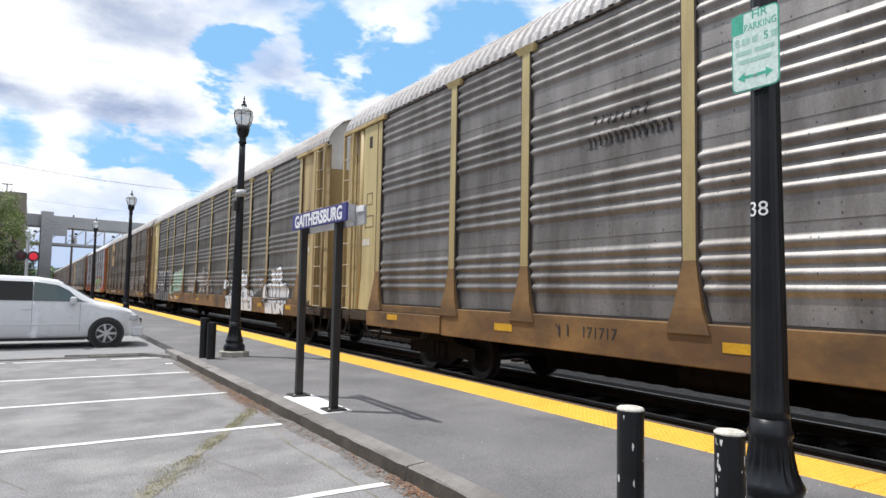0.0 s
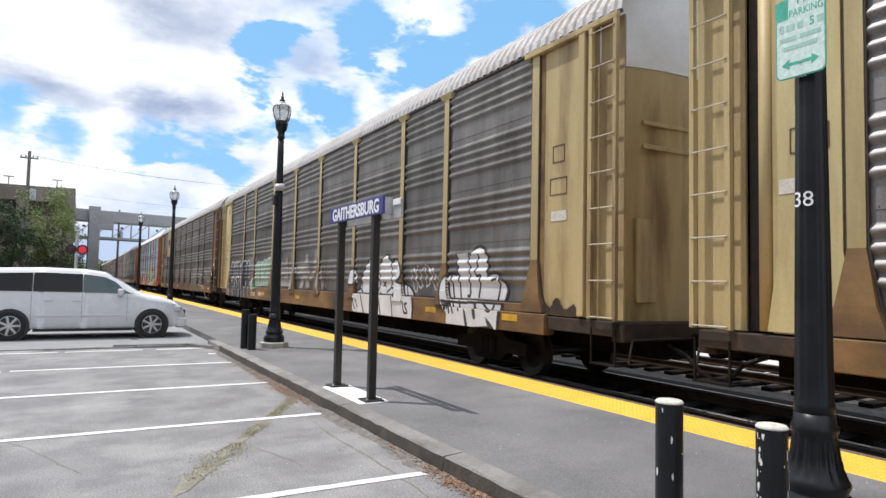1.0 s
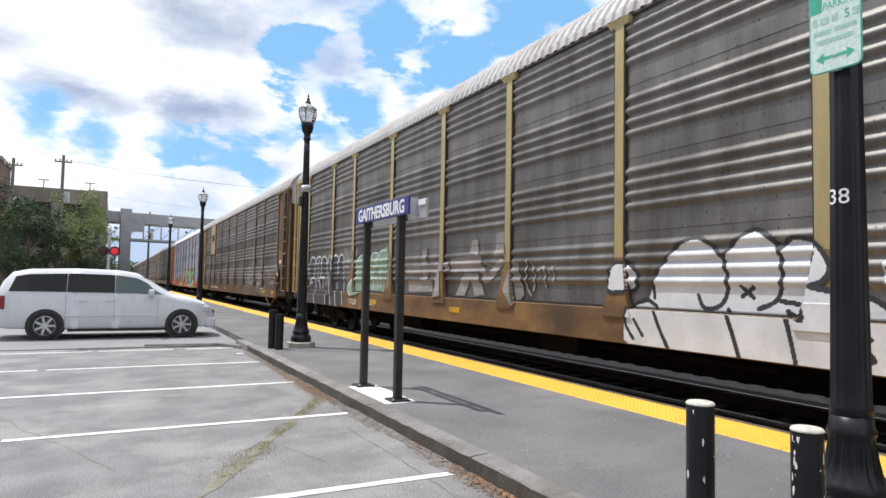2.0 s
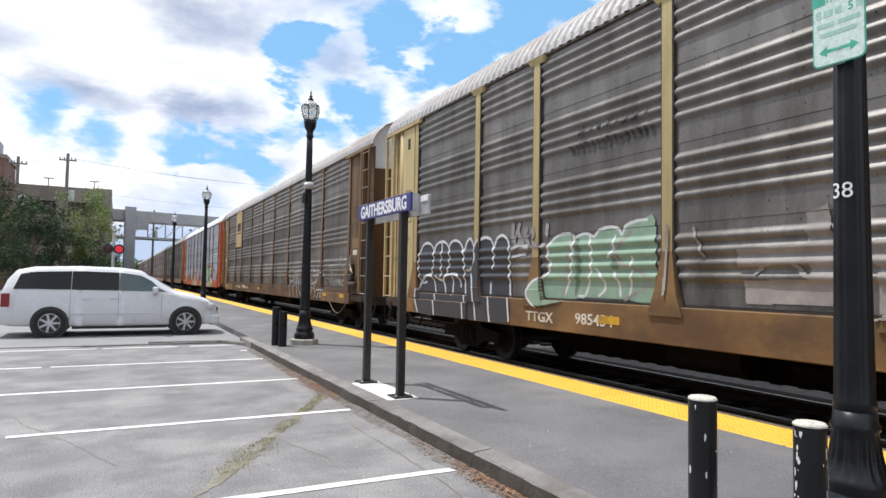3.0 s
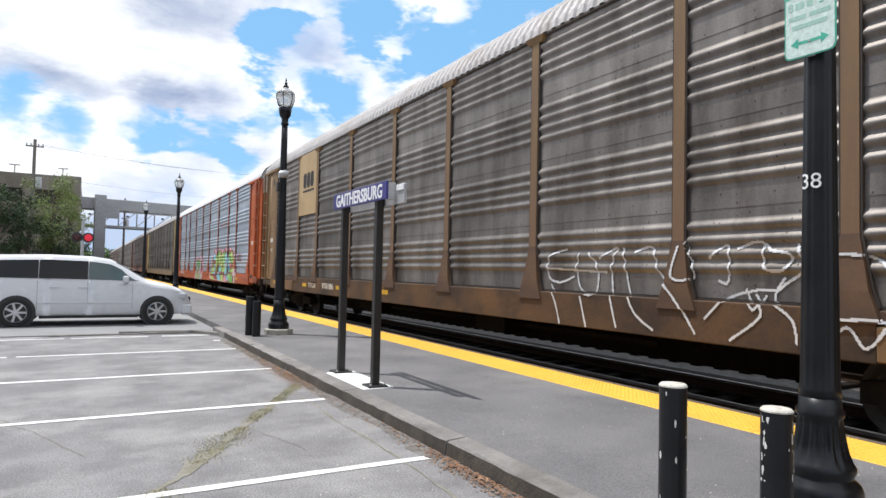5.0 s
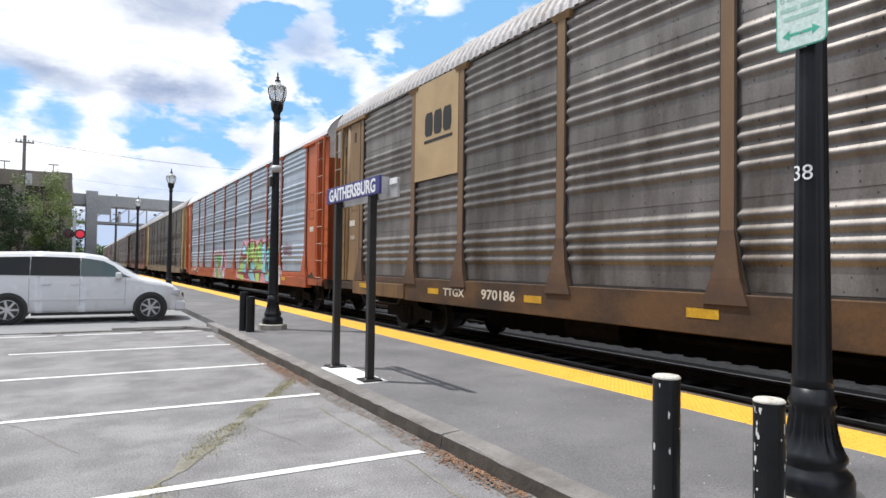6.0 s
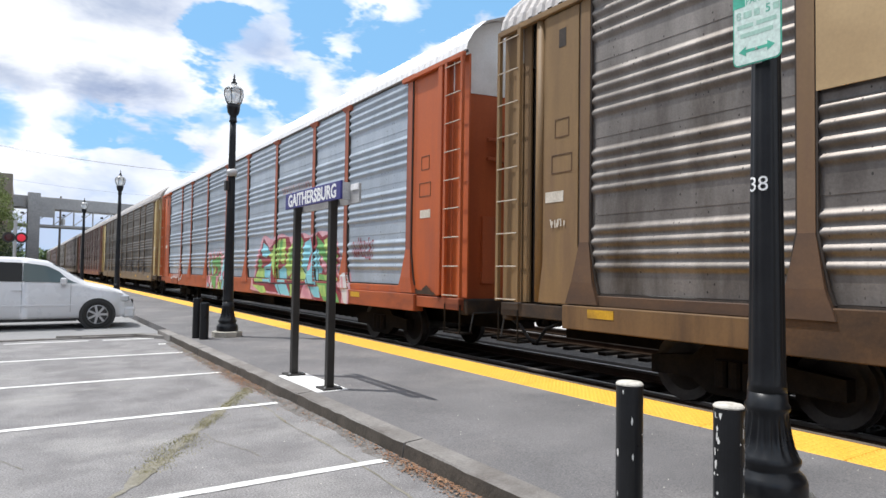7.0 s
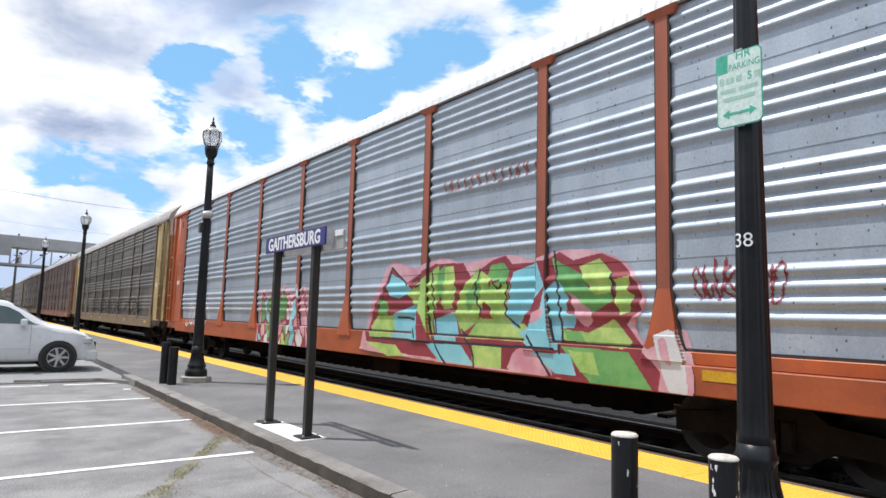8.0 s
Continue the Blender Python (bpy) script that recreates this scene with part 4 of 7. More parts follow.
def build_car(index, paint, sheet, label, end_paint=None, roof="roof", detail=True):
    ends = end_paint or paint
    car = thing("autorack_car", pose(TRACK, 0, 0), label, "rail car", "autorack cars of the freight train")
    car.scale.y = LENGTH
    # underframe and sills
    link_mesh("deck_plate", boxes((-1.42, 1.42, -BODY + 0.1, BODY - 0.1, 0.954, 1.08)), "truck", car)
    link_mesh("centre_sill", boxes((-0.35, 0.35, -BODY + 0.3, BODY - 0.3, 0.52, 0.95)), "truck", car)
    link_mesh("keel_plate", boxes((-0.33, 0.33, -7.9, 7.9, 0.33, 0.518)), "truck", car)
    tone = FOOT.get(paint, paint)
    link_mesh("side_sill", boxes((SHELL - 0.085, SHELL + 0.10, -9.3, 9.3, SILL_LOW, LOW - 0.03), bevel=0.012), CENTRE.get(paint, tone), car)
    for s in (-1, 1):
        link_mesh("bolster_sill", boxes((SHELL - 0.115, SHELL + 0.10, *sorted((s * 9.304, s * 12.3)), SILL_LOW + 0.02, SILL_TOP + 0.03), bevel=0.012), BOLSTER.get(paint, tone), car)
        link_mesh("end_side_sill", boxes((SHELL - 0.06, SHELL + 0.10, *sorted((s * 12.304, s * 13.7)), 0.9, SILL_TOP), bevel=0.012), "orangesill" if paint == "orange" else "grimesill", car)
        link_mesh("lower_rail", boxes((SHELL - 0.06, SHELL + 0.08, *sorted((s * 9.304, s * HALF)), SILL_TOP + 0.034, LOW - 0.03), bevel=0.008), tone, car)
    # Dark strip for the shadow line between sheets and sill.
    link_mesh("sheet_seam", boxes((SHELL - 0.02, SHELL + 0.06, -HALF, HALF, LOW - 0.03, LOW - 0.004)), "flange", car)
    link_mesh("far_sill", boxes((1.4, 1.6, -12.3, 12.3, SILL_LOW, LOW)), paint, car)
    # near side sheets and uprights
    for a, b in zip(JOINTS, JOINTS[1:]):
        w = round(b - a, 2)
        if (w, sheet) not in PANELS:
            PANELS[w, sheet] = panel_mesh(w)
        ob = link_data("side_panel", PANELS[w, sheet], sheet, car)
        ob.location.y = a
    if ("post", paint) not in PANELS:
        PANELS["post", paint] = post_mesh()
    for j in JOINTS:
        ob = link_data("side_post", PANELS["post", paint], [POST.get(paint, paint), FOOT.get(paint, paint), "flange"], car)
        ob.location.y = j
    link_mesh("far_wall", boxes((1.47, 1.53, -BODY, BODY, LOW, TOP)), sheet, car)
    if ("roof", roof) not in PANELS:
        PANELS["roof", roof] = roof_mesh(0.018 if roof == "roofwhite" else 0.038)
    link_data("roof", PANELS["roof", roof], roof, car, "galvanised ribbed arched roof")
    link_mesh("eave_rail", boxes((SHELL - 0.045, SHELL + 0.02, -BODY, BODY, TOP - 0.035, TOP + 0.012), bevel=0.008), "eave", car)
    for s in (-1, 1):
        y0, y1 = sorted((s * (HALF + 0.1), s * 13.2))
        end_paint = NEAR_END.get(index, ends) if s < 0 else ends
        corner = corner_panel(car, s, end_paint)
        link_mesh("head_beam", boxes((SHELL - 0.11, SHELL - 0.034, min(s * 11.7, s * 13.8), max(s * 11.7, s * 13.8), TOP - 0.12, TOP - 0.034), bevel=0.01), paint, car)
        link_mesh("ladder_backing", boxes((SHELL + 0.05, SHELL + 0.08, *sorted((s * (13.0 if s < 0 else 13.16), s * 13.79)), 1.12, TOP - 0.05)), end_paint, car)
        if detail:
            ladder(car, s, end_paint)
            end_wall(car, s, END_DOOR.get(end_paint, end_paint))
            for z0, w in ((2.95, 0.2), (3.45, 0.14)):
                f, c = SHELL - (0.024 if s < 0 else 0.064), s * (12.5 if s < 0 else 12.38)
                link_mesh("placard_frame", boxes((f - 0.003, f + 0.003, c - w, c + w, z0, z0 + 0.012), (f - 0.003, f + 0.003, c - w, c + w, z0 + 0.25, z0 + 0.262),
                                                 (f - 0.003, f + 0.003, c - w, c - w + 0.012, z0 + 0.012, z0 + 0.25), (f - 0.003, f + 0.003, c + w - 0.012, c + w, z0 + 0.012, z0 + 0.25)), "rustysill", car)
            low = 2.27 if index == 1 and s < 0 else 2.55
            link_mesh("warning_plate", boxes((SHELL - (0.027 if s < 0 else 0.066), SHELL - 0.021, s * 12.52 - 0.18, s * 12.52 + 0.18, low, low + 0.15)), "pale_mark", car, "small pale stencilled notice")
            link_mesh("step", boxes((SHELL - 0.08, SHELL + 0.2, s * 13.52 - 0.25, s * 13.52 + 0.25, 0.5, 0.522), (SHELL - 0.07, SHELL - 0.05, s * 13.75 - 0.012, s * 13.75 + 0.012, 0.5, 1.0), (SHELL - 0.07, SHELL - 0.05, s * 13.29 - 0.012, s * 13.29 + 0.012, 0.5, 1.0)), "truck", car)
        else:
            link_mesh("end_door", boxes((-1.45, 1.45, *sorted((s * 13.3, s * 13.5)), 1.0, TOP)), end_paint, car)
        if detail:
            bm = bmesh.new()
            rod(bm, (-1.35, s * 13.86, 0.86), (0.1, s * 13.86, 0.86), 0.016, n=6)
            rod(bm, (-1.35, s * 13.86, 0.86), (-1.42, s * 13.86, 0.55), 0.016, n=6)
            link_mesh("uncoupling_lever", bm, "trim", car)
            bm = bmesh.new()
            hose = [(-0.35, s * 13.6, 0.75), (-0.38, s * 13.95, 0.62), (-0.36, s * 14.15, 0.42), (-0.3, s * 14.28, 0.36)]
            for p, q in zip(hose, hose[1:]):
                rod(bm, p, q, 0.03, n=8)
            link_mesh("air_hose", bm, "trim", car)
            link_mesh("end_sill", boxes((-1.45, 1.45, *sorted((s * 13.55, s * 13.8)), 0.82, 1.09), bevel=0.02), "grimesill", car, "soot-black end sill")
        bm = bmesh.new()
        box(bm, -0.12, 0.12, *sorted((s * 13.5, s * 14.3)), 0.68, 0.92, bevel=0.03)
        box(bm, -0.22, 0.22, *sorted((s * 14.12, s * 14.37)), 0.62, 0.98, bevel=0.05)
        link_mesh("coupler", bm, "truck", car)
        tr = link_data("truck", shared("truck", truck_data), "truck", car)
        tr.location.y = s * 10.05
        for k in (-1, 1):
            ws = link_data("wheelset", shared("wheel", wheel_data), "tread", tr)
            ws.location = (0, k * 0.89, 0.42)
            if detail:
                WHEELSETS.append((ws, k * 0.89))
    # yellow reflectors on the sill
    for s in REFLECTORS.get(index, (-11.2, -6.3, 1.0, 4.4)):
        d = 0.085 if abs(s) < 9.0 else 0.115
        link_mesh("reflector", boxes((SHELL - d - 0.006, SHELL - d + 0.01, s - 0.22, s + 0.22, 0.98, 1.09)), "refl", car, "yellow reflective patch")
    # brake gear and pipes below the floor
    bm = bmesh.new()
    rod(bm, (-0.7, -6, 0.6), (-0.7, 3, 0.6), 0.05)
    lathe([(0.2, -0.6), (0.22, -0.5), (0.22, 0.5), (0.2, 0.6)], 12, bm=bm, m=Matrix.Translation((-0.7, 4.2, 0.6)) @ Matrix.Rotation(radians(90), 4, "X"))
    box(bm, -1.0, -0.4, -2.6, -1.6, 0.45, 0.9)
    link_mesh("brake_gear", bm, "truck", car)
    return car


def metal_sheet(name, a, b, dirt, metal=0.25, amount=0.6):
    return surface(name, a, b, 1.2, 0.52, metal, 0.04, 45, stretch=(1, 1.6, 0.45), dirt=dirt, dirt_amount=amount, vary=0.16, holes=True, speck=0.7)


M["sheet_a"] = metal_sheet("grimy_galvanised_sheet", (0.14, 0.129, 0.119), (0.255, 0.241, 0.226), (0.07, 0.06, 0.05), 0.85, 0.75)
M["sheet_z"] = metal_sheet("pale_grimy_galvanised_sheet", (0.175, 0.163, 0.153), (0.32, 0.302, 0.287), (0.08, 0.066, 0.056), 0.85, 0.75)
M["sheet_c"] = metal_sheet("dull_galvanised_sheet", (0.148, 0.132, 0.12), (0.285, 0.262, 0.242), (0.07, 0.055, 0.043), 0.85, 0.85)
M["sheet_d"] = metal_sheet("bright_galvanised_sheet", (0.33, 0.38, 0.44), (0.41, 0.46, 0.515), (0.25, 0.28, 0.315), 0.4)
M["sheet_f"] = metal_sheet("rusty_galvanised_sheet", (0.12, 0.092, 0.086), (0.16, 0.125, 0.117), (0.11, 0.07, 0.06))
M["sand"] = surface("sand_yellow_paint", (0.42, 0.31, 0.14), (0.50, 0.385, 0.19), 1.3, 0.6, 0, 0.05, 30, stretch=(2.2, 2.2, 0.35), speck=0.3, dirt=(0.17, 0.10, 0.045), dirt_amount=0.85)
M["ochre"] = surface("rusty_ochre_paint", (0.185, 0.11, 0.046), (0.25, 0.155, 0.068), 1.3, 0.65, 0, 0.05, 30, stretch=(2.2, 2.2, 0.35), speck=0.3, dirt=(0.15, 0.085, 0.05), dirt_amount=0.8)
M["orange"] = surface("orange_red_paint", (0.40, 0.082, 0.018), (0.50, 0.108, 0.025), 1.2, 0.5, 0, 0.04, 30, stretch=(2.2, 2.2, 0.35), speck=0.3, dirt=(0.28, 0.075, 0.04), dirt_amount=0.6)
M["rustred"] = surface("faded_red_paint", (0.19, 0.09, 0.072), (0.24, 0.12, 0.096), 1.4, 0.7, 0, 0.1, 30, dirt=(0.14, 0.07, 0.05))

CARS = [
    (-1, "sand", "sheet_z", "grimy grey autorack car with sand-yellow posts and sill", None),
    (0, "sand", "sheet_a", "grimy grey autorack car with sand-yellow posts and bubble graffiti", None),
    (1, "ochre", "sheet_c", "dull grey autorack car with rusty ochre posts and thin scribbles", None),
    (2, "orange", "sheet_d", "bright silver autorack car with orange posts and colourful graffiti", None),
    (3, "dun", "sheet_a", "weathered grey autorack car with dun posts and sand-yellow ends", "sand"),
    (4, "rustred", "sheet_f", "reddish weathered autorack car with faded red ends", None),
    (5, "dun", "sheet_f", "brown weathered autorack car far down the track", None),
    (6, "dun", "sheet_c", "brown weathered autorack car far down the track", None),
    (7, "rustred", "sheet_f", "brown weathered autorack car far down the track", None),
    (8, "dun", "sheet_c", "brown weathered autorack car far down the track", None),
]
TRAIN = {}
for index, paint, sheet, label, ends in CARS:
    TRAIN[index] = build_car(index, paint, sheet, label, ends, "roofwhite" if index == 2 else "roof", index <= 4)


# ---- paint on the cars ----
def spray(name, car, s0, s1, z0, z1, colour, mats, label, cell=0.017, shift=-0.62):
    """A film of paint that follows the sheet, the posts and the sill; colour(s, z) picks the can, or None."""
    s0, s1, z1 = s0 + shift, s1 + shift, 0.8 + (z1 - 0.8) * 1.06
    ns, nz = int((s1 - s0) / cell), int((z1 - z0) / cell)
    verts, faces, slots, index = [], [], [], {}

    def vert(i, j):
        if (i, j) not in index:
            s, z = s0 + i * cell, z0 + j * cell
            index[i, j] = len(verts)
            verts.append((SHELL - skin(s, z) - 0.008, s, z))
        return index[i, j]

    for i in range(ns):
        for j in range(nz):
            s, z = s0 + (i + 0.5) * cell, z0 + (j + 0.5) * cell
            wob = noise.noise((s * 6, z * 6, 3.0)) * 0.02
            c = colour(s + wob - shift, 0.8 + (z - 0.8) / 1.06 + wob)
            if c is None:
                continue
            faces.append((vert(i, j), vert(i, j + 1), vert(i + 1, j + 1), vert(i + 1, j)))
            slots.append(c)
    me = bpy.data.meshes.new(name)
    me.from_pydata(verts, [], faces)
    for m in mats:
        me.materials.append(M[m])
    me.polygons.foreach_set("material_index", slots)
    return tagged(link_data(name, me, mats, TRAIN[car], label), kind="stuff")


def curve(points, steps=5):
    """A smooth line through the points."""
    if len(points) < 3:
        return points
    p = [points[0], *points, points[-1]]
    out = []
    for a, b, c, d in zip(p, p[1:], p[2:], p[3:]):
        for i in range(steps):
            t = i / steps
            out.append(tuple(0.5 * (2 * b[k] + (c[k] - a[k]) * t + (2 * a[k] - 5 * b[k] + 4 * c[k] - d[k]) * t * t + (3 * b[k] - a[k] - 3 * c[k] + d[k]) * t ** 3) for k in (0, 1)))
    return out + [points[-1]]


def pairs(text):
    """Points from a short text of place and height, in centimetres."""
    v = [int(w) / 100 for w in text.split()]
    return list(zip(v[::2], v[1::2]))


LAID = {}


def mural(car, layers, mats, label, cell=0.013):
    """A painted piece: rounded or straight-edged areas ("area" or "patch", slot, points) and lines ("line", slot, radius, points) laid one over the other on the car's side."""
    LAID[car] = LAID.get(car, 0) + 1          # each coat lies over those before it
    lift = 0.0095 + 0.0015 * LAID[car]
    every = [p for layer in layers for p in layer[-1]]
    s0, s1 = min(p[0] for p in every) - 0.06, max(p[0] for p in every) + 0.06
    z0, z1 = max(SILL_LOW + 0.015, min(p[1] for p in every) - 0.06), max(p[1] for p in every) + 0.06
    ns, nz = int((s1 - s0) / cell) + 1, int((z1 - z0) / cell) + 1
    S, Z = np.meshgrid(s0 + (np.arange(ns) + 0.5) * cell, z0 + (np.arange(nz) + 0.5) * cell, indexing="ij")
    slots = np.full(S.shape, -1)
    for kind, slot, *size, points in layers:
        if kind in ("area", "patch"):
            inside = np.zeros(S.shape, bool)
            ring = curve(points + points[:1], 3) if kind == "area" else points + points[:1]
            for (a, b), (c, d) in zip(ring, ring[1:]):
                if b != d:
                    inside ^= ((b > Z) != (d > Z)) & (S < (c - a) * (Z - b) / (d - b) + a)
            slots[inside] = slot
            continue
        r = size[0]
        line = curve(points)
        for n, ((a, b), (c, d)) in enumerate(zip(line, line[1:])):
            rr = r * (0.85 + 0.3 * abs(noise.noise((a * 4, b * 4, 7.0))))
            i0, i1 = int((min(a, c) - rr - s0) / cell), int((max(a, c) + rr - s0) / cell) + 2
            j0, j1 = int((min(b, d) - rr - z0) / cell), int((max(b, d) + rr - z0) / cell) + 2
            cut = (slice(max(0, i0), max(0, i1)), slice(max(0, j0), max(0, j1)))
            u, v = S[cut], Z[cut]
            t = np.clip(((u - a) * (c - a) + (v - b) * (d - b)) / ((c - a) ** 2 + (d - b) ** 2 + 1e-9), 0, 1)
            slots[cut][np.hypot(u - a - t * (c - a), v - b - t * (d - b)) < rr] = slot
    used = np.argwhere(slots >= 0)
    index, verts, faces = {}, [], []
    for i, j in used.tolist():
        face = []
        for p, q in ((i, j), (i, j + 1), (i + 1, j + 1), (i + 1, j)):
            if (p, q) not in index:
                s, z = s0 + p * cell, z0 + q * cell
                index[p, q] = len(verts)
                verts.append((SHELL - skin(s, z) - lift, s, z))
            face.append(index[p, q])
        faces.append(face)
    me = bpy.data.meshes.new("graffiti")
    me.from_pydata(verts, [], faces)
    for m in mats:
        me.materials.append(M[m])
    me.polygons.foreach_set("material_index", slots[slots >= 0].astype(np.int32))
    return tagged(link_data("graffiti", me, mats, TRAIN[car], label), kind="stuff")


def stroke(s, z, a, b, r):
    (s0, z0), (s1, z1) = a, b
    d2 = (s1 - s0) ** 2 + (z1 - z0) ** 2 or 1e-9
    t = max(0.0, min(1.0, ((s - s0) * (s1 - s0) + (z - z0) * (z1 - z0)) / d2))
    return math.hypot(s - s0 - t * (s1 - s0), z - z0 - t * (z1 - z0)) - r


def tag(s0, s1, z0, z1, seed, r=0.016, letters=9):
    """Thin hand-drawn loops and stems side by side."""
    rnd = random.Random(seed)
    lines = []
    w = (s1 - s0) / letters
    for k in range(letters):
        c, mid, h = s0 + w * (k + 0.5), (z0 + z1) / 2 + (z1 - z0) * rnd.uniform(-0.08, 0.08), (z1 - z0) * rnd.uniform(0.32, 0.46)
        f, g, p, q, turns = rnd.choice((1, 2, 2)), rnd.choice((1, 1, 2)), rnd.uniform(0, 6.28), rnd.uniform(0, 6.28), rnd.uniform(0.55, 1.0)
        pts = []
        for i in range(19):
            t = 2 * math.pi * turns * i / 18
            pts.append((c + w * 0.55 * math.sin(f * t + p), mid + h * math.sin(g * t + q)))
        lines += list(zip(pts, pts[1:]))
    boxes_of = [(min(a[0], b[0]) - r, max(a[0], b[0]) + r, a, b) for a, b in lines]

    def colour(s, z):
        for lo, hi, a, b in boxes_of:
            if lo < s < hi and stroke(s, z, a, b, r) < 0:
                return 0
        return None
    return colour


spray("graffiti", 0, -8.2, -6.9, 1.3, 2.0, tag(-8.1, -7.0, 1.35, 1.9, 3, 0.014, 5), ["paintwhite"], "thin white scrawl")


M["paintpale"] = surface("faded_pinkish_spray_paint", (0.24, 0.215, 0.20), (0.36, 0.33, 0.31), 2.0, 0.7, 0, 0.0, 30, dirt=(0.15, 0.13, 0.115), dirt_amount=0.8, speck=0.3)
M["paintmoss"] = surface("dull_moss_spray_paint", (0.09, 0.15, 0.10), (0.13, 0.20, 0.14), 2.0, 0.6, 0, 0.05, 30, speck=0.3)
M["paintlime"] = surface("lime_spray_paint", (0.22, 0.42, 0.10), (0.47, 0.60, 0.18), 3.5, 0.6, 0, 0.05, 30, speck=0.3)
M["paintgreen"] = surface("emerald_spray_paint", (0.07, 0.25, 0.08), (0.17, 0.40, 0.12), 2.2, 0.6, 0, 0.05, 30, speck=0.3)


def wild(s_lo, s_hi, low, high, seed, hues):
    """Interlocking angular patches under a spiky outline: 0 green, 1 lime, 2 blue, 3 maroon, 4 pink, 5 white."""
    rnd = random.Random(seed)
    du, dv = 0.36, 0.36
    nu, nv = int((s_hi - s_lo) / du) + 3, int((high - 0.7) / dv) + 3
    seeds = {}
    for a in range(-2, nu + 2):
        hue = rnd.choice(hues)
        for b in range(-2, nv + 2):
            if rnd.random() < 0.7:
                hue = rnd.choice(hues)
            edge = a <= 1
            seeds[a, b] = (s_lo + (a + rnd.random()) * du, 0.7 + (b + rnd.random()) * dv, rnd.choice((3, 4, 4, 5)) if edge or rnd.random() < 0.12 else hue)
    peaks = [(s_lo + (s_hi - s_lo) * k / 22, rnd.uniform(-0.24, 0.12) if k % 2 else rnd.uniform(0.02, 0.2)) for k in range(23)]

    def top(s):
        f = max(0.0, min(21.999, (s - s_lo) / (s_hi - s_lo) * 22))
        k = int(f)
        return high - peaks[k][1] * (1 - f + k) - peaks[k + 1][1] * (f - k)

    def colour(s, z):
        ends = min(s - s_lo - 0.25 * (z - low), s_hi - s)
        d = min(top(s) - z, ends)
        if d < 0:
            return 4 if d > -0.16 + 0.35 * abs(noise.noise((s * 3, z * 3, 1))) else None
        if d < 0.05:
            return 3
        u = s + 0.16 * noise.noise((s * 2.1, z * 2.1, seed))
        v = z + 0.16 * noise.noise((s * 2.1, z * 2.1, seed + 9)) + 0.25 * (s - s_lo) % 0.3
        a0, b0 = int((u - s_lo) // du), int((v - 0.7) // dv)
        near = sorted((abs(u - q[0]) * 1.15 + abs(v - q[1]) * 0.8, q[2]) for a in range(a0 - 1, a0 + 2) for b in range(b0 - 1, b0 + 2) for q in (seeds.get((a, b), (0, 99, 0)),))
        (d1, c1), (d2, c2) = near[0], near[1]
        if c1 != c2 and d2 - d1 < 0.075:
            return 3
        if 0.1 < d1 < 0.125 and c1 == 2 and z > low + 0.4:
            return 5
        return c1
    return colour


CANS = ["paintgreen", "paintlime", "paintblue", "paintred", "paintpink", "paintwhite"]
spray("graffiti", 2, 0.9, 4.7, 0.80, 2.3, wild(1.2, 4.3, 0.95, 2.0, 31, (1, 5, 0, 4, 2)), CANS, "pale green jagged shapes edged in dark red", 0.022)
spray("graffiti", 2, -9.9, -8.7, 1.7, 2.25, tag(-9.8, -8.8, 1.72, 2.2, 14, 0.012, 8), ["paintred"], "small dark red scrawl")
spray("graffiti", 2, -12.0 + 21.0, -12.0 + 23.6, 0.9, 1.9, tag(9.1, 11.5, 0.95, 1.85, 17, 0.03, 7), ["paintwhite"], "pale scrawl")
spray("graffiti", 3, -9.0, 6.0, 1.2, 2.2, tag(-8.8, 5.8, 1.25, 2.1, 27, 0.05, 22), ["paintblack"], "dark scrawl on grey sheet", 0.05)

mural(0, [
    ("area", 0, pairs("-411 190 -392 177 -398 152 -420 149 -445 155 -447 177 -432 188")),
    ("area", 0, pairs("-478 166 -495 189 -521 211 -551 217 -575 202 -586 194 -601 210 -625 221 -646 212 -657 197 -670 208 -689 208 -705 190 -710 175 -700 160 -721 155 -749 149 -769 134 -776 109 -777 81 -743 79 -650 78 -559 78 -443 78 -431 105 -439 129 -466 138")),
    ("line", 1, 0.03, pairs("-411 190 -392 177 -398 152 -420 149 -445 155 -447 177 -432 188 -411 190")),
    ("line", 1, 0.03, pairs("-448 88 -433 108 -439 129 -464 140 -482 132")),
    ("line", 1, 0.03, pairs("-479 143 -478 166 -495 189 -521 211 -551 217 -575 202 -587 186 -591 157 -581 137 -558 133 -549 148")),
    ("line", 1, 0.03, pairs("-586 194 -601 210 -625 222 -646 212 -657 195 -659 167 -652 145 -631 135")),
    ("line", 1, 0.03, pairs("-657 199 -671 210 -694 206 -708 190 -715 176 -706 165 -693 160 -721 155 -749 149 -769 134 -778 108 -777 81")),
    ("line", 1, 0.03, pairs("-482 130 -493 106 -509 79")),
    ("line", 1, 0.03, pairs("-592 132 -602 107 -611 80")),
    ("line", 1, 0.03, pairs("-665 134 -672 107 -678 80")),
    ("line", 1, 0.03, pairs("-657 144 -681 140 -685 126 -669 131")),
    ("line", 1, 0.03, pairs("-735 152 -739 140 -742 128")),
    ("line", 1, 0.03, pairs("-728 117 -737 93 -754 93 -740 109 -751 112")),
    ("line", 1, 0.03, pairs("-609 159 -624 147")),
    ("line", 1, 0.03, pairs("-624 158 -610 148")),
    ("line", 1, 0.03, pairs("-449 113 -465 93")),
], ["paintwhite", "paintblack"], "large white bubble letters outlined in black")
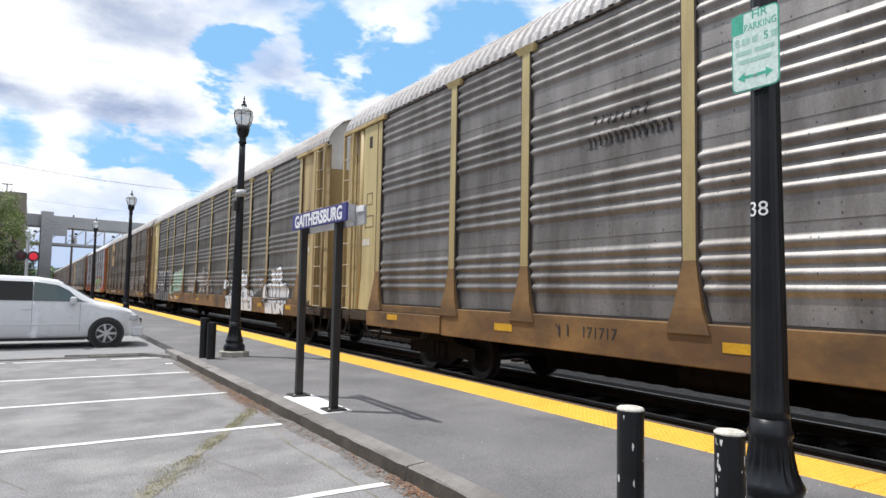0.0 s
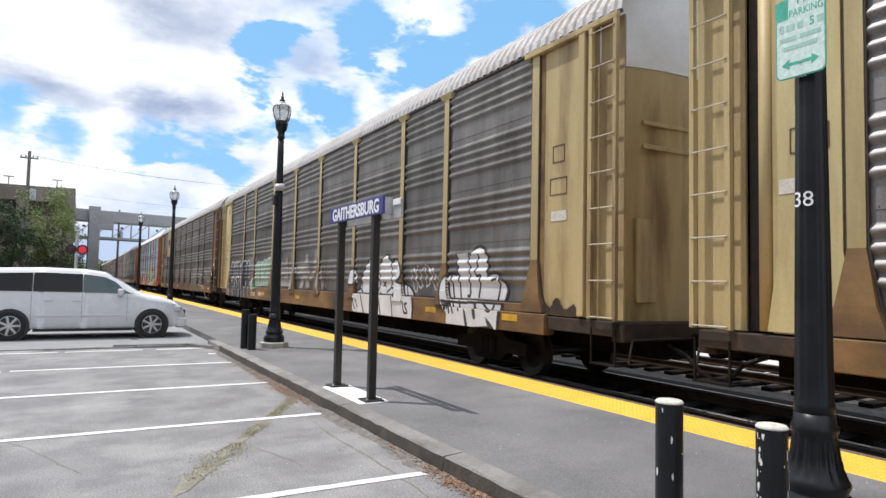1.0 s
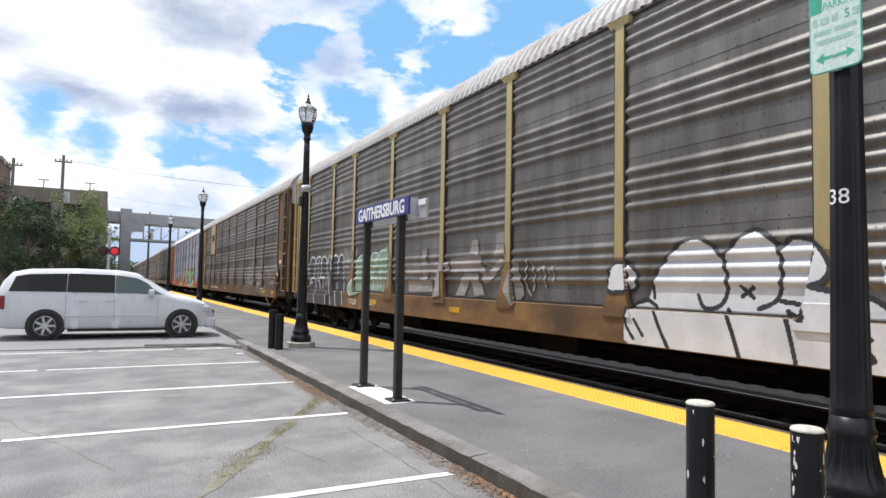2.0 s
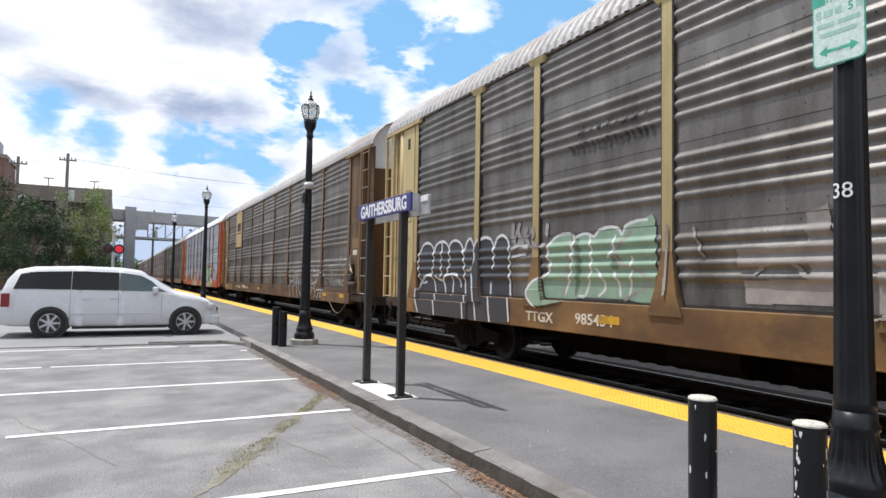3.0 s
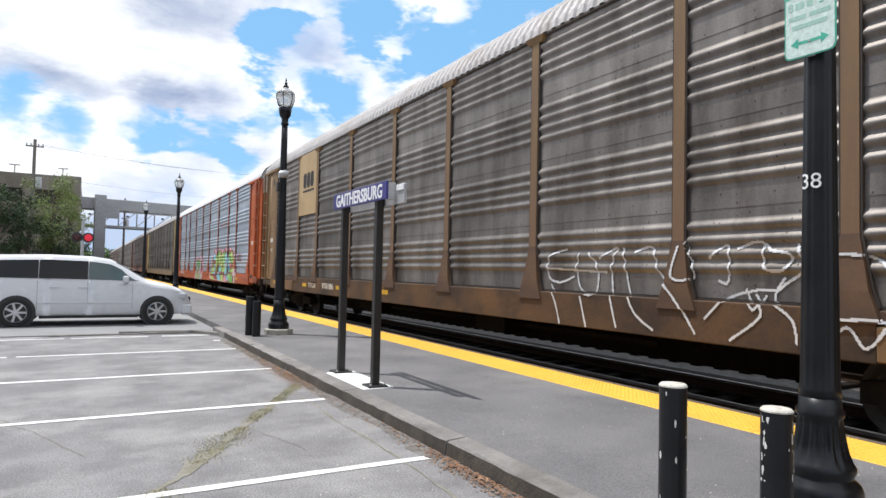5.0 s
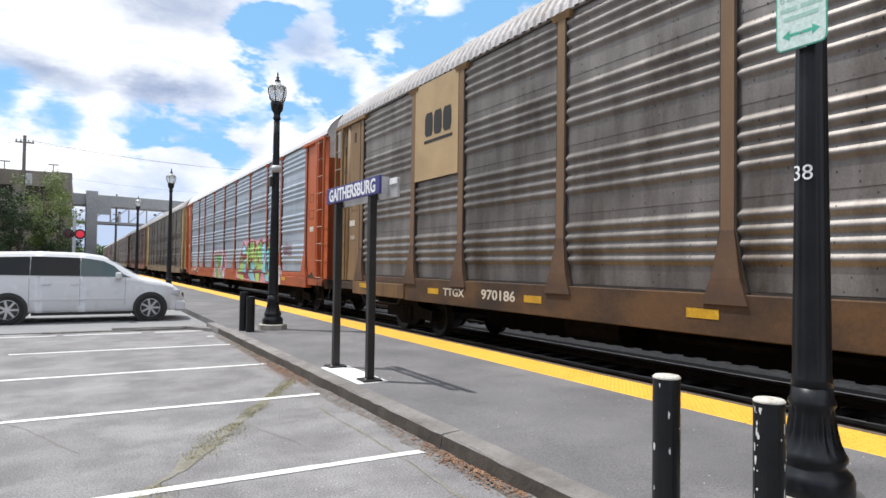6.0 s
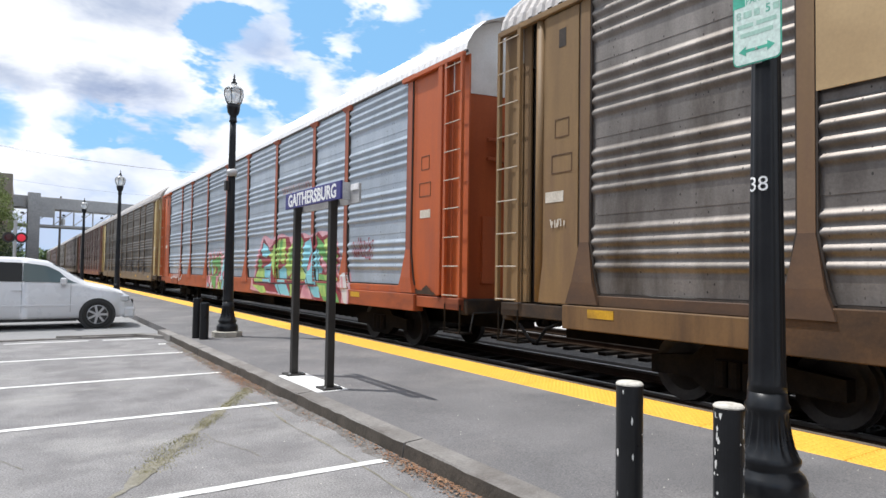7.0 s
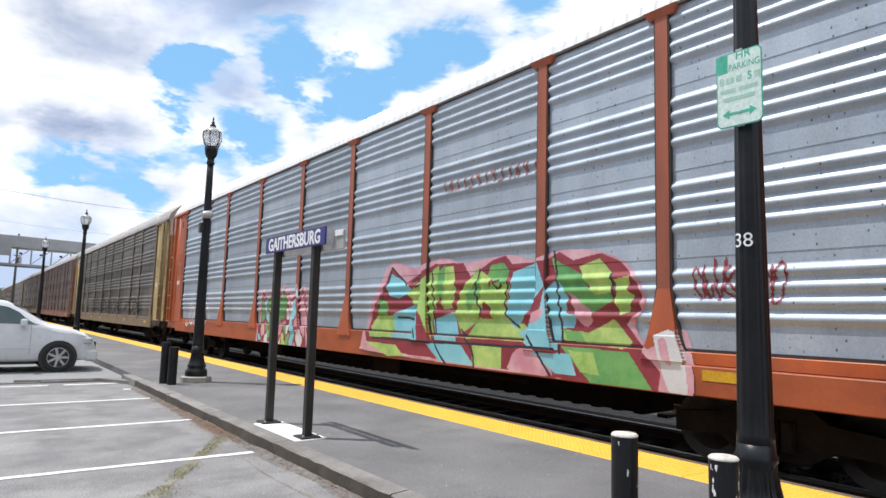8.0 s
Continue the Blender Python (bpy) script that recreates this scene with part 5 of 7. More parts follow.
mural(0, [
    ("area", 0, pairs("-901 154 -909 169 -930 176 -950 174 -960 171 -953 190 -951 212 -964 213 -992 213 -1004 212 -1011 220 -1028 225 -1047 220 -1058 208 -1062 192 -1059 175 -1077 177 -1091 176 -1099 169 -1112 162 -1120 150 -1117 138 -1112 128 -1107 105 -1104 81 -1080 85 -1018 80 -931 80 -927 99 -906 111 -900 135")),
    ("area", 2, pairs("-1020 122 -1029 121 -1036 98 -1028 95")),
    ("area", 2, pairs("-992 113 -1001 105 -1011 75 -1002 76")),
    ("area", 2, pairs("-1068 100 -1081 93 -1094 82 -1076 84")),
    ("line", 1, 0.03, pairs("-906 111 -899 138 -902 158 -914 171 -930 176 -950 174")),
    ("line", 1, 0.03, pairs("-930 176 -937 155 -945 126 -955 102")),
    ("line", 1, 0.03, pairs("-952 214 -955 190 -962 169 -969 128 -975 108")),
    ("line", 1, 0.03, pairs("-997 214 -994 200 -1000 190 -1001 156 -1001 136 -993 135")),
    ("line", 1, 0.03, pairs("-1002 211 -1011 220 -1028 225 -1047 220 -1058 208 -1062 192 -1058 172")),
    ("line", 1, 0.03, pairs("-1028 210 -1026 193 -1019 178 -1023 171 -1033 173 -1036 162 -1031 134")),
    ("line", 1, 0.03, pairs("-1058 172 -1077 177 -1091 175 -1098 163 -1096 143 -1089 124 -1080 111 -1068 113 -1050 125")),
    ("line", 1, 0.03, pairs("-1099 169 -1112 162 -1121 149 -1118 138 -1112 125 -1107 105 -1104 81")),
    ("line", 1, 0.03, pairs("-1076 164 -1082 166 -1088 167")),
    ("line", 1, 0.03, pairs("-913 124 -917 106 -923 122 -929 105 -933 125 -941 102")),
    ("line", 1, 0.03, pairs("-909 123 -974 122 -1058 125 -1111 125")),
], ["paintwhite", "paintblack", "paintnavy"], "white bubble letters outlined in black")
mural(0, [
    ("area", 0, pairs("1174 100 1173 134 1159 152 1177 179 1175 216 1160 235 1133 241 1107 232 1095 222 1081 236 1057 241 1034 233 1024 223 1011 238 989 238 970 227 960 208 952 229 934 240 921 223 911 217 901 233 879 239 855 233 845 218 838 231 818 239 800 231 791 215 787 190 786 152 780 87 851 78 951 76 1076 75 1164 84")),
    ("line", 1, 0.028, pairs("1159 85 1176 117 1168 143 1144 161 1113 168 1094 153 1083 122 1074 79")),
    ("line", 1, 0.028, pairs("1133 152 1159 152 1177 179 1175 211 1159 233 1133 240 1107 231 1098 209 1102 179 1113 167")),
    ("line", 1, 0.028, pairs("1098 213 1092 230 1071 239 1047 238 1030 227 1022 210 1023 186 1039 167")),
    ("line", 1, 0.028, pairs("1060 235 1061 203 1060 165")),
    ("line", 1, 0.028, pairs("1084 164 1068 158 1052 156")),
    ("line", 1, 0.028, pairs("1029 227 1011 238 986 237 969 225 960 205 955 178 951 133 944 75")),
    ("line", 1, 0.028, pairs("1052 156 1036 166 1010 170 986 167 974 155 970 144")),
    ("line", 1, 0.028, pairs("1049 154 1041 142 1038 128")),
    ("line", 1, 0.028, pairs("1004 163 1006 127")),
    ("line", 1, 0.028, pairs("960 208 952 229 934 240 919 221 909 203 916 189 924 178 914 164 906 128 897 77")),
    ("line", 1, 0.028, pairs("946 176 924 178")),
    ("line", 1, 0.028, pairs("914 217 901 233 877 239 855 234 845 218 842 198 844 180")),
    ("line", 1, 0.028, pairs("844 211 837 231 816 240 798 231 790 212 787 184 786 140 779 87")),
    ("line", 1, 0.028, pairs("853 152 854 134")),
    ("line", 1, 0.028, pairs("852 127 849 101 844 79")),
], ["paintnavy", "paintwhite"], "slate letters outlined in white")
mural(0, [
    ("line", 0, 0.06, pairs("778 257 780 236 775 227")),
    ("line", 0, 0.05, pairs("759 256 762 241 748 224 760 223")),
    ("line", 0, 0.05, pairs("736 245 741 233 731 221")),
    ("line", 0, 0.04, pairs("725 240 714 247 709 234 719 225 700 217 684 216")),
    ("line", 0, 0.04, pairs("781 211 754 220 729 213")),
    ("line", 0, 0.035, pairs("776 200 738 204")),
    ("line", 0, 0.05, pairs("677 248 678 233")),
    ("line", 0, 0.03, pairs("768 243 772 220 747 230 731 234")),
], ["paintfaint"], "faded white spray scrawl")
mural(0, [
    ("area", 0, pairs("720 134 717 148 702 158 676 166 671 183 674 204 664 220 647 229 617 233 602 225 586 229 572 229 560 224 549 232 527 236 511 233 502 224 493 234 476 240 460 241 439 240 438 135 489 134 519 134 587 133 669 119 704 118")),
    ("area", 2, pairs("609 227 594 223 587 182 594 145 604 138 599 182")),
    ("area", 2, pairs("521 193 506 195 503 178 518 176")),
    ("line", 1, 0.024, pairs("699 115 719 130 719 144 704 157 678 166 663 183 673 197 671 214 655 227 630 232 613 230 606 220 613 195")),
    ("line", 1, 0.024, pairs("616 221 610 201 613 170 621 150 631 133")),
    ("line", 1, 0.024, pairs("570 224 565 206 565 176 571 152 580 136 594 136")),
    ("line", 1, 0.024, pairs("602 225 586 229 572 228 560 224 549 232 527 236 508 232 501 224 493 235 476 240 454 241")),
    ("line", 1, 0.024, pairs("515 222 518 204 528 193")),
    ("line", 1, 0.024, pairs("554 176 538 161 535 147 548 137")),
    ("line", 1, 0.024, pairs("515 170 506 156 503 139")),
    ("line", 1, 0.024, pairs("480 191 482 154 486 137")),
], ["paintmint", "paintwhite", "paintmoss"], "pale mint letters outlined in white")
mural(1, [
    ("line", 0, 0.016, pairs("-497 191 -457 181 -454 150 -481 142 -512 151")),
    ("line", 0, 0.016, pairs("-525 184 -519 163 -528 134 -558 127 -563 163 -545 184")),
    ("line", 0, 0.016, pairs("-567 177 -601 191 -591 169 -593 130 -606 86")),
    ("line", 0, 0.016, pairs("-612 190 -621 142 -638 107 -670 87")),
    ("line", 0, 0.016, pairs("-634 185 -662 190 -671 164 -684 148 -709 122 -733 89")),
    ("line", 0, 0.016, pairs("-706 190 -698 154 -726 154 -715 195")),
    ("line", 0, 0.016, pairs("-748 176 -772 189 -772 150 -760 150")),
    ("line", 0, 0.016, pairs("-785 186 -810 193 -825 183")),
    ("line", 0, 0.016, pairs("-816 188 -817 165 -838 163 -847 178 -826 183")),
    ("line", 0, 0.016, pairs("-853 188 -861 169 -874 174 -865 188")),
    ("line", 0, 0.016, pairs("-747 107 -773 131 -807 141 -831 142 -843 151 -883 174 -899 178 -926 174 -942 161")),
    ("line", 0, 0.016, pairs("-807 136 -816 114 -780 86")),
    ("line", 0, 0.016, pairs("-795 141 -807 120 -818 135")),
    ("line", 0, 0.016, pairs("-838 154 -828 132 -851 113 -856 90")),
    ("line", 0, 0.016, pairs("-870 114 -937 117 -921 92 -904 110 -882 89")),
    ("line", 0, 0.016, pairs("-460 138 -478 113 -490 79")),
    ("line", 0, 0.016, pairs("-534 122 -548 78")),
    ("line", 0, 0.016, pairs("-453 163 -580 158")),
], ["paintwhite"], "thin looping white scrawl")
mural(1, [
    ("line", 0, 0.03, pairs("-949 199 -948 217 -964 217 -964 199")),
    ("line", 0, 0.03, pairs("-975 198 -982 221 -993 198")),
    ("line", 0, 0.03, pairs("-1004 220 -1004 198 -1018 199")),
    ("line", 0, 0.03, pairs("-1027 220 -1025 199 -1041 200")),
    ("line", 0, 0.03, pairs("-1051 219 -1049 200")),
    ("line", 0, 0.03, pairs("-1062 220 -1062 201 -1077 203 -1074 220")),
    ("line", 0, 0.03, pairs("-1087 219 -1087 203 -1102 204")),
    ("line", 0, 0.035, pairs("-1107 224 -1112 206 -1125 209 -1119 227")),
    ("line", 0, 0.02, pairs("-945 189 -1018 192 -1093 193 -1175 193")),
    ("line", 0, 0.025, pairs("-1135 205 -1135 194 -1148 195 -1146 211")),
    ("line", 0, 0.03, pairs("-1157 194 -1155 216 -1169 217 -1175 207 -1161 204")),
    ("line", 0, 0.015, pairs("-1097 206 -1139 211 -1180 214")),
    ("line", 0, 0.028, pairs("-961 174 -961 159 -976 159")),
    ("line", 0, 0.028, pairs("-990 174 -994 158 -1008 146")),
    ("line", 0, 0.028, pairs("-1019 175 -1039 177")),
    ("line", 0, 0.028, pairs("-1030 175 -1031 139")),
    ("line", 0, 0.02, pairs("-951 157 -996 156 -1047 160")),
    ("line", 0, 0.03, pairs("-1069 160 -1075 143 -1081 159 -1089 143 -1093 161")),
    ("line", 0, 0.03, pairs("-1099 138 -1099 159 -1113 138 -1114 161")),
    ("line", 0, 0.026, pairs("-1133 153 -1131 139 -1145 136 -1151 148 -1140 153")),
    ("line", 0, 0.02, pairs("-959 149 -972 129 -976 86")),
], ["paintfaint"], "rough white block scrawl")
mural(0, [
    ("patch", 0, pairs("10 217 2 241 -20 242 -26 212")),
    ("patch", 0, pairs("-84 208 -91 251 -118 253 -125 207")),
    ("patch", 0, pairs("89 209 -34 213 -44 181 85 181")),
    ("patch", 0, pairs("68 133 27 178 -5 178 30 132")),
    ("patch", 0, pairs("-11 134 8 176 -23 178 -50 135")),
    ("patch", 0, pairs("-31 197 -49 157 -73 161 -123 198 -104 204 -65 176")),
    ("patch", 0, pairs("-147 197 -126 147 -154 119 -182 140 -163 195")),
    ("patch", 0, pairs("231 231 208 238 191 137 224 137")),
    ("patch", 0, pairs("312 196 96 201 95 183 311 176")),
    ("patch", 0, pairs("304 161 175 164 174 138 302 135")),
    ("patch", 0, pairs("160 188 132 188 119 130 162 125")),
    ("line", 0, 0.025, pairs("483 227 513 191 447 162 493 133")),
    ("line", 0, 0.025, pairs("413 229 415 142")),
    ("line", 0, 0.025, pairs("612 230 632 130")),
    ("line", 0, 0.025, pairs("376 224 360 190")),
    ("line", 0, 0.025, pairs("-190 199 -188 157 -202 139")),
    ("line", 0, 0.025, pairs("-204 194 -214 171 -208 148")),
    ("line", 0, 0.025, pairs("-224 180 -239 185 -243 154")),
    ("line", 0, 0.025, pairs("-252 176 -262 185 -267 163")),
    ("line", 0, 0.025, pairs("288 170 257 189 225 164 182 186 139 164")),
    ("line", 0, 0.025, pairs("76 199 39 187 5 200 -29 187")),
    ("line", 0, 0.025, pairs("-56 195 -91 188 -119 196")),
], ["paintpale"], "faded pale block letters")
mural(2, [
    ("area", 4, pairs("-205 96 -223 160 -259 214 -302 260 -381 244 -459 259 -523 247 -587 251 -640 253 -688 243 -737 253 -797 249 -847 232 -870 205 -879 179 -863 153 -887 127 -917 147 -933 146 -946 81 -886 76 -755 81 -507 83 -228 89")),
    ("patch", 3, pairs("-221 127 -244 176 -268 201 -302 251 -352 218 -444 249 -523 247 -543 224 -574 237 -596 247 -627 253 -642 239 -710 240 -737 251 -763 238 -810 245 -840 233 -857 216 -873 194 -871 172 -850 155 -873 130 -903 102 -899 76 -755 81 -507 88 -333 91 -227 108")),
    ("patch", 2, pairs("-286 208 -300 238 -364 215 -380 201 -331 190 -303 195")),
    ("patch", 2, pairs("-314 161 -398 181 -408 117 -316 119")),
    ("patch", 1, pairs("-231 136 -255 157 -314 158 -323 118 -240 117")),
    ("patch", 0, pairs("-261 159 -259 189 -295 183 -295 157")),
    ("patch", 1, pairs("-361 199 -454 246 -466 203 -440 150 -449 119 -412 161")),
    ("patch", 1, pairs("-465 190 -466 242 -497 243 -506 200 -498 173 -473 171")),
    ("patch", 0, pairs("-451 231 -474 247 -470 188 -454 197")),
    ("patch", 2, pairs("-443 153 -506 167 -519 119 -454 120")),
    ("patch", 1, pairs("-506 161 -521 202 -561 236 -595 220 -579 182 -564 153 -524 132")),
    ("patch", 0, pairs("-533 194 -568 223 -572 192 -541 169")),
    ("patch", 1, pairs("-572 190 -608 220 -638 210 -631 164 -646 146 -603 149 -593 177")),
    ("patch", 0, pairs("-585 223 -594 240 -623 242 -635 230 -630 208 -606 214")),
    ("patch", 1, pairs("-536 125 -569 158 -601 157 -595 126")),
    ("patch", 1, pairs("-592 153 -669 152 -690 135 -690 126 -596 127")),
    ("patch", 2, pairs("-644 227 -698 239 -713 205 -685 176 -653 143 -630 162 -638 190")),
    ("patch", 2, pairs("-657 138 -705 159 -713 202 -742 215 -756 185 -742 135 -743 118 -686 121")),
    ("patch", 2, pairs("-742 169 -772 165 -765 148 -740 147")),
    ("patch", 0, pairs("-723 244 -783 216 -789 200 -825 195 -831 183 -794 167 -764 184 -733 214")),
    ("patch", 1, pairs("-773 229 -808 238 -829 217 -833 194 -802 191 -785 209")),
    ("patch", 1, pairs("-831 188 -847 202 -862 189 -855 170 -842 166")),
    ("patch", 1, pairs("-832 210 -856 214 -853 199 -837 195")),
    ("patch", 1, pairs("-740 146 -791 143 -832 161 -859 134 -850 125 -747 132")),
    ("patch", 0, pairs("-746 145 -775 144 -786 130 -753 133")),
    ("patch", 1, pairs("-216 107 -336 105 -363 87 -310 83")),
    ("patch", 2, pairs("-433 112 -531 115 -566 84 -472 86")),
    ("patch", 1, pairs("-560 118 -629 119 -630 84 -561 84")),
    ("area", 4, pairs("-646 93 -661 114 -697 117 -734 84 -650 84")),
    ("patch", 0, pairs("-748 124 -858 122 -893 79 -804 77")),
    ("patch", 1, pairs("-761 119 -804 118 -814 91 -783 92")),
    ("patch", 2, pairs("-693 113 -765 114 -776 87 -739 87")),
    ("area", 4, pairs("-758 195 -797 168 -789 150 -772 160")),
    ("area", 4, pairs("-687 165 -714 174 -708 158 -690 153")),
    ("area", 5, pairs("-895 143 -924 147 -939 83 -912 83")),
    ("area", 4, pairs("-901 138 -911 140 -917 111 -906 117")),
    ("line", 6, 0.021, pairs("-303 249 -332 231 -360 214")),
    ("line", 6, 0.021, pairs("-303 245 -281 203 -258 173")),
    ("line", 6, 0.021, pairs("-728 252 -737 197 -744 145 -746 115")),
    ("line", 6, 0.021, pairs("-435 238 -445 182 -458 116 -491 82")),
    ("line", 6, 0.021, pairs("-567 234 -558 199 -574 165")),
    ("line", 6, 0.021, pairs("-329 155 -383 152 -399 122")),
    ("line", 6, 0.021, pairs("-615 215 -602 212 -610 203 -620 209")),
    ("line", 6, 0.021, pairs("-634 211 -632 166 -660 146")),
    ("line", 6, 0.021, pairs("-828 217 -831 189")),
    ("line", 6, 0.021, pairs("-684 137 -713 101 -729 84")),
    ("line", 6, 0.021, pairs("-249 115 -407 115 -550 117 -734 119")),
    ("line", 6, 0.021, pairs("-523 138 -559 109 -565 83")),
    ("line", 6, 0.021, pairs("-373 217 -391 226 -404 216 -387 210")),
], CANS + ["paintblack"], "green and blue jagged letters edged in dark red")


def marks():
    """Stencilled marks that can be read, and bars for those that cannot."""
    sill = SHELL - 0.100
    for body, s, z, size, car, ink in (("TTGX", 6.88, 0.99, 0.225, 0, "pale_mark"), ("985454", 5.53, 1.02, 0.225, 0, "pale_mark"), ("TTGX", 7.20, 1.04, 0.2, 1, "pale_mark"), ("970186", 5.72, 1.05, 0.235, 1, "pale_mark")):
        lettering("marking", body, size, Matrix.Translation((sill + 0.012, s, z - 0.01)) @ FACING, ink, TRAIN[car], "pale stencilled number", 0.002, 1.45 if car else 1.25, 0.004)
    lettering("marking", "171717", 0.21, Matrix.Translation((SHELL - 0.088, 5.5, 1.06)) @ FACING, "black_mark", TRAIN[-1], "black stencilled number", 0.002, 1.0, 0.0)
    rnd = random.Random(2)
    for car, s0, s1, z0, z1, n, ink in ((-1, 6.02, 6.36, 0.98, 1.15, 2, "paintblack"), (-1, 4.75, 5.7, 3.80, 3.93, 8, "paintblack"), (-1, 4.4, 5.8, 3.52, 3.67, 15, "paintblack"), (0, 4.5, 6.0, 3.80, 3.93, 8, "paintblack"), (0, 4.4, 6.2, 3.52, 3.67, 15, "paintblack"),
                                        (0, 12.25, 12.6, 2.5, 2.6, 5, "paintblack"), (2, -6.95, -4.55, 3.70, 3.90, 13, "redpost"), (1, 12.3, 12.6, 2.2, 2.3, 5, "pale_mark")):
        w = (s1 - s0) / n
        layers = []
        for k in range(n):
            a = s0 + w * (k + 0.2)
            layers.append(("line", 0, 0.015, [(a, z0 + rnd.uniform(0, 0.03)), (a + rnd.uniform(-0.01, 0.01), z1 - rnd.uniform(0, 0.03))]))
            if k % 3:
                layers.append(("line", 0, 0.013, [(a, rnd.choice((z0, z1, (z0 + z1) / 2))), (a + w * 0.45, rnd.choice((z0, z1)))]))
        mural(car, layers, [ink], "worn stencilled marks")
    # plain painted panel with a dark block emblem
    board = link_mesh("emblem_board", boxes((SHELL - 0.062, SHELL - 0.05, 7.15, 8.95, 3.31, TOP - 0.03), bevel=0.003), "tan", TRAIN[1], "tan painted panel with a dark emblem")
    bm = bmesh.new()
    for c in (8.32, 7.94, 7.56):
        o = [(c + 0.17, 4.27), (c + 0.17, 4.58), (c + 0.11, 4.68), (c - 0.12, 4.68), (c - 0.155, 4.58), (c - 0.155, 4.3), (c - 0.11, 4.2), (c + 0.11, 4.2)]
        prism(bm, o, SHELL - 0.068, SHELL - 0.063, lambda u, v, w: (w, u, v))
    box(bm, SHELL - 0.068, SHELL - 0.063, 7.36, 8.52, 4.06, 4.12)
    link_mesh("emblem", bm, "black_mark", board, "dark block emblem with an underline")


marks()


def hand_brake():
    """Brake gear box, wheel and hanging chain on the corner of the ochre car."""
    f = SHELL - 0.034
    gear = link_mesh("hand_brake", boxes((f - 0.10, f, -12.50, -12.24, 1.72, 2.02), bevel=0.03), "rustysill", TRAIN[1], "grimy hand brake housing")
    link_mesh("lower_housing", boxes((f - 0.13, f - 0.002, -12.54, -12.2, 1.50, 1.715), bevel=0.04), "flange", gear)
    link_mesh("barrel", lathe([(0.04, -0.30), (0.075, -0.28), (0.08, 0.0), (0.075, 0.28), (0.04, 0.30)], 18, m=Matrix.Translation((f - 0.10, -12.62, 1.40)) @ Matrix.Rotation(radians(90), 4, "X")), "flange", gear, "sooty horizontal barrel", True)
    bm = bmesh.new()
    rod(bm, (f - 0.11, -12.45, 2.26), (f - 0.11, -12.42, 1.95), 0.016, n=8)
    rod(bm, (f - 0.12, -12.43, 1.98), (f - 0.12, -12.64, 1.80), 0.009, n=6)
    rod(bm, (f - 0.12, -12.46, 1.86), (f - 0.12, -12.70, 1.74), 0.008, n=6)
    link_mesh("brake_lever", bm, "rung", gear, "thin bare steel lever")
    link_mesh("bracket", boxes((f - 0.1, f - 0.01, -12.2, -11.86, 1.79, 1.83), (f - 0.1, f - 0.06, -12.18, -11.88, 1.66, 1.788), bevel=0.006), "sandsill", TRAIN[1], "worn tan bracket")
    link_mesh("faded_placard", boxes((f + 0.004, f + 0.013, -12.86, -12.3, 2.47, 2.76)), "ochre", TRAIN[1], "faded yellow placard")
    bm = bmesh.new()
    n = 16
    pts = [(SHELL - 0.13, -12.1 + 1.7 * k / n, 0.82 - 0.32 * math.sin(math.pi * k / n)) for k in range(n + 1)]
    for p, q in zip(pts, pts[1:]):
        rod(bm, p, q, 0.010, n=6)
    link_mesh("brake_chain", bm, "pole", TRAIN[1], "slack hanging chain")


hand_brake()

# soot and rust stains with their own outlines on the end bays
M["soot"] = surface("soot_and_grease_stain", (0.022, 0.014, 0.010), (0.07, 0.038, 0.02), 5.0, 0.8, 0, 0.1, 30, dirt=(0.015, 0.011, 0.009), dirt_amount=0.8)
mural(1, [("area", 0, pairs("-1210 130 -1209 165 -1214 205 -1228 222 -1246 205 -1254 170 -1276 160 -1292 140 -1296 118 -1250 114"))], ["soot"], "sooty stain round the hand brake", 0.025)
mural(0, [("area", 0, pairs("-1218 114 -1222 132 -1236 124 -1252 140 -1270 122 -1290 130 -1296 114"))], ["soot"], "sooty splash along the foot", 0.025)
mural(2, [("area", 0, pairs("-1218 114 -1221 124 -1240 119 -1262 130 -1284 118 -1296 114"))], ["soot"], "sooty splash along the foot", 0.025)


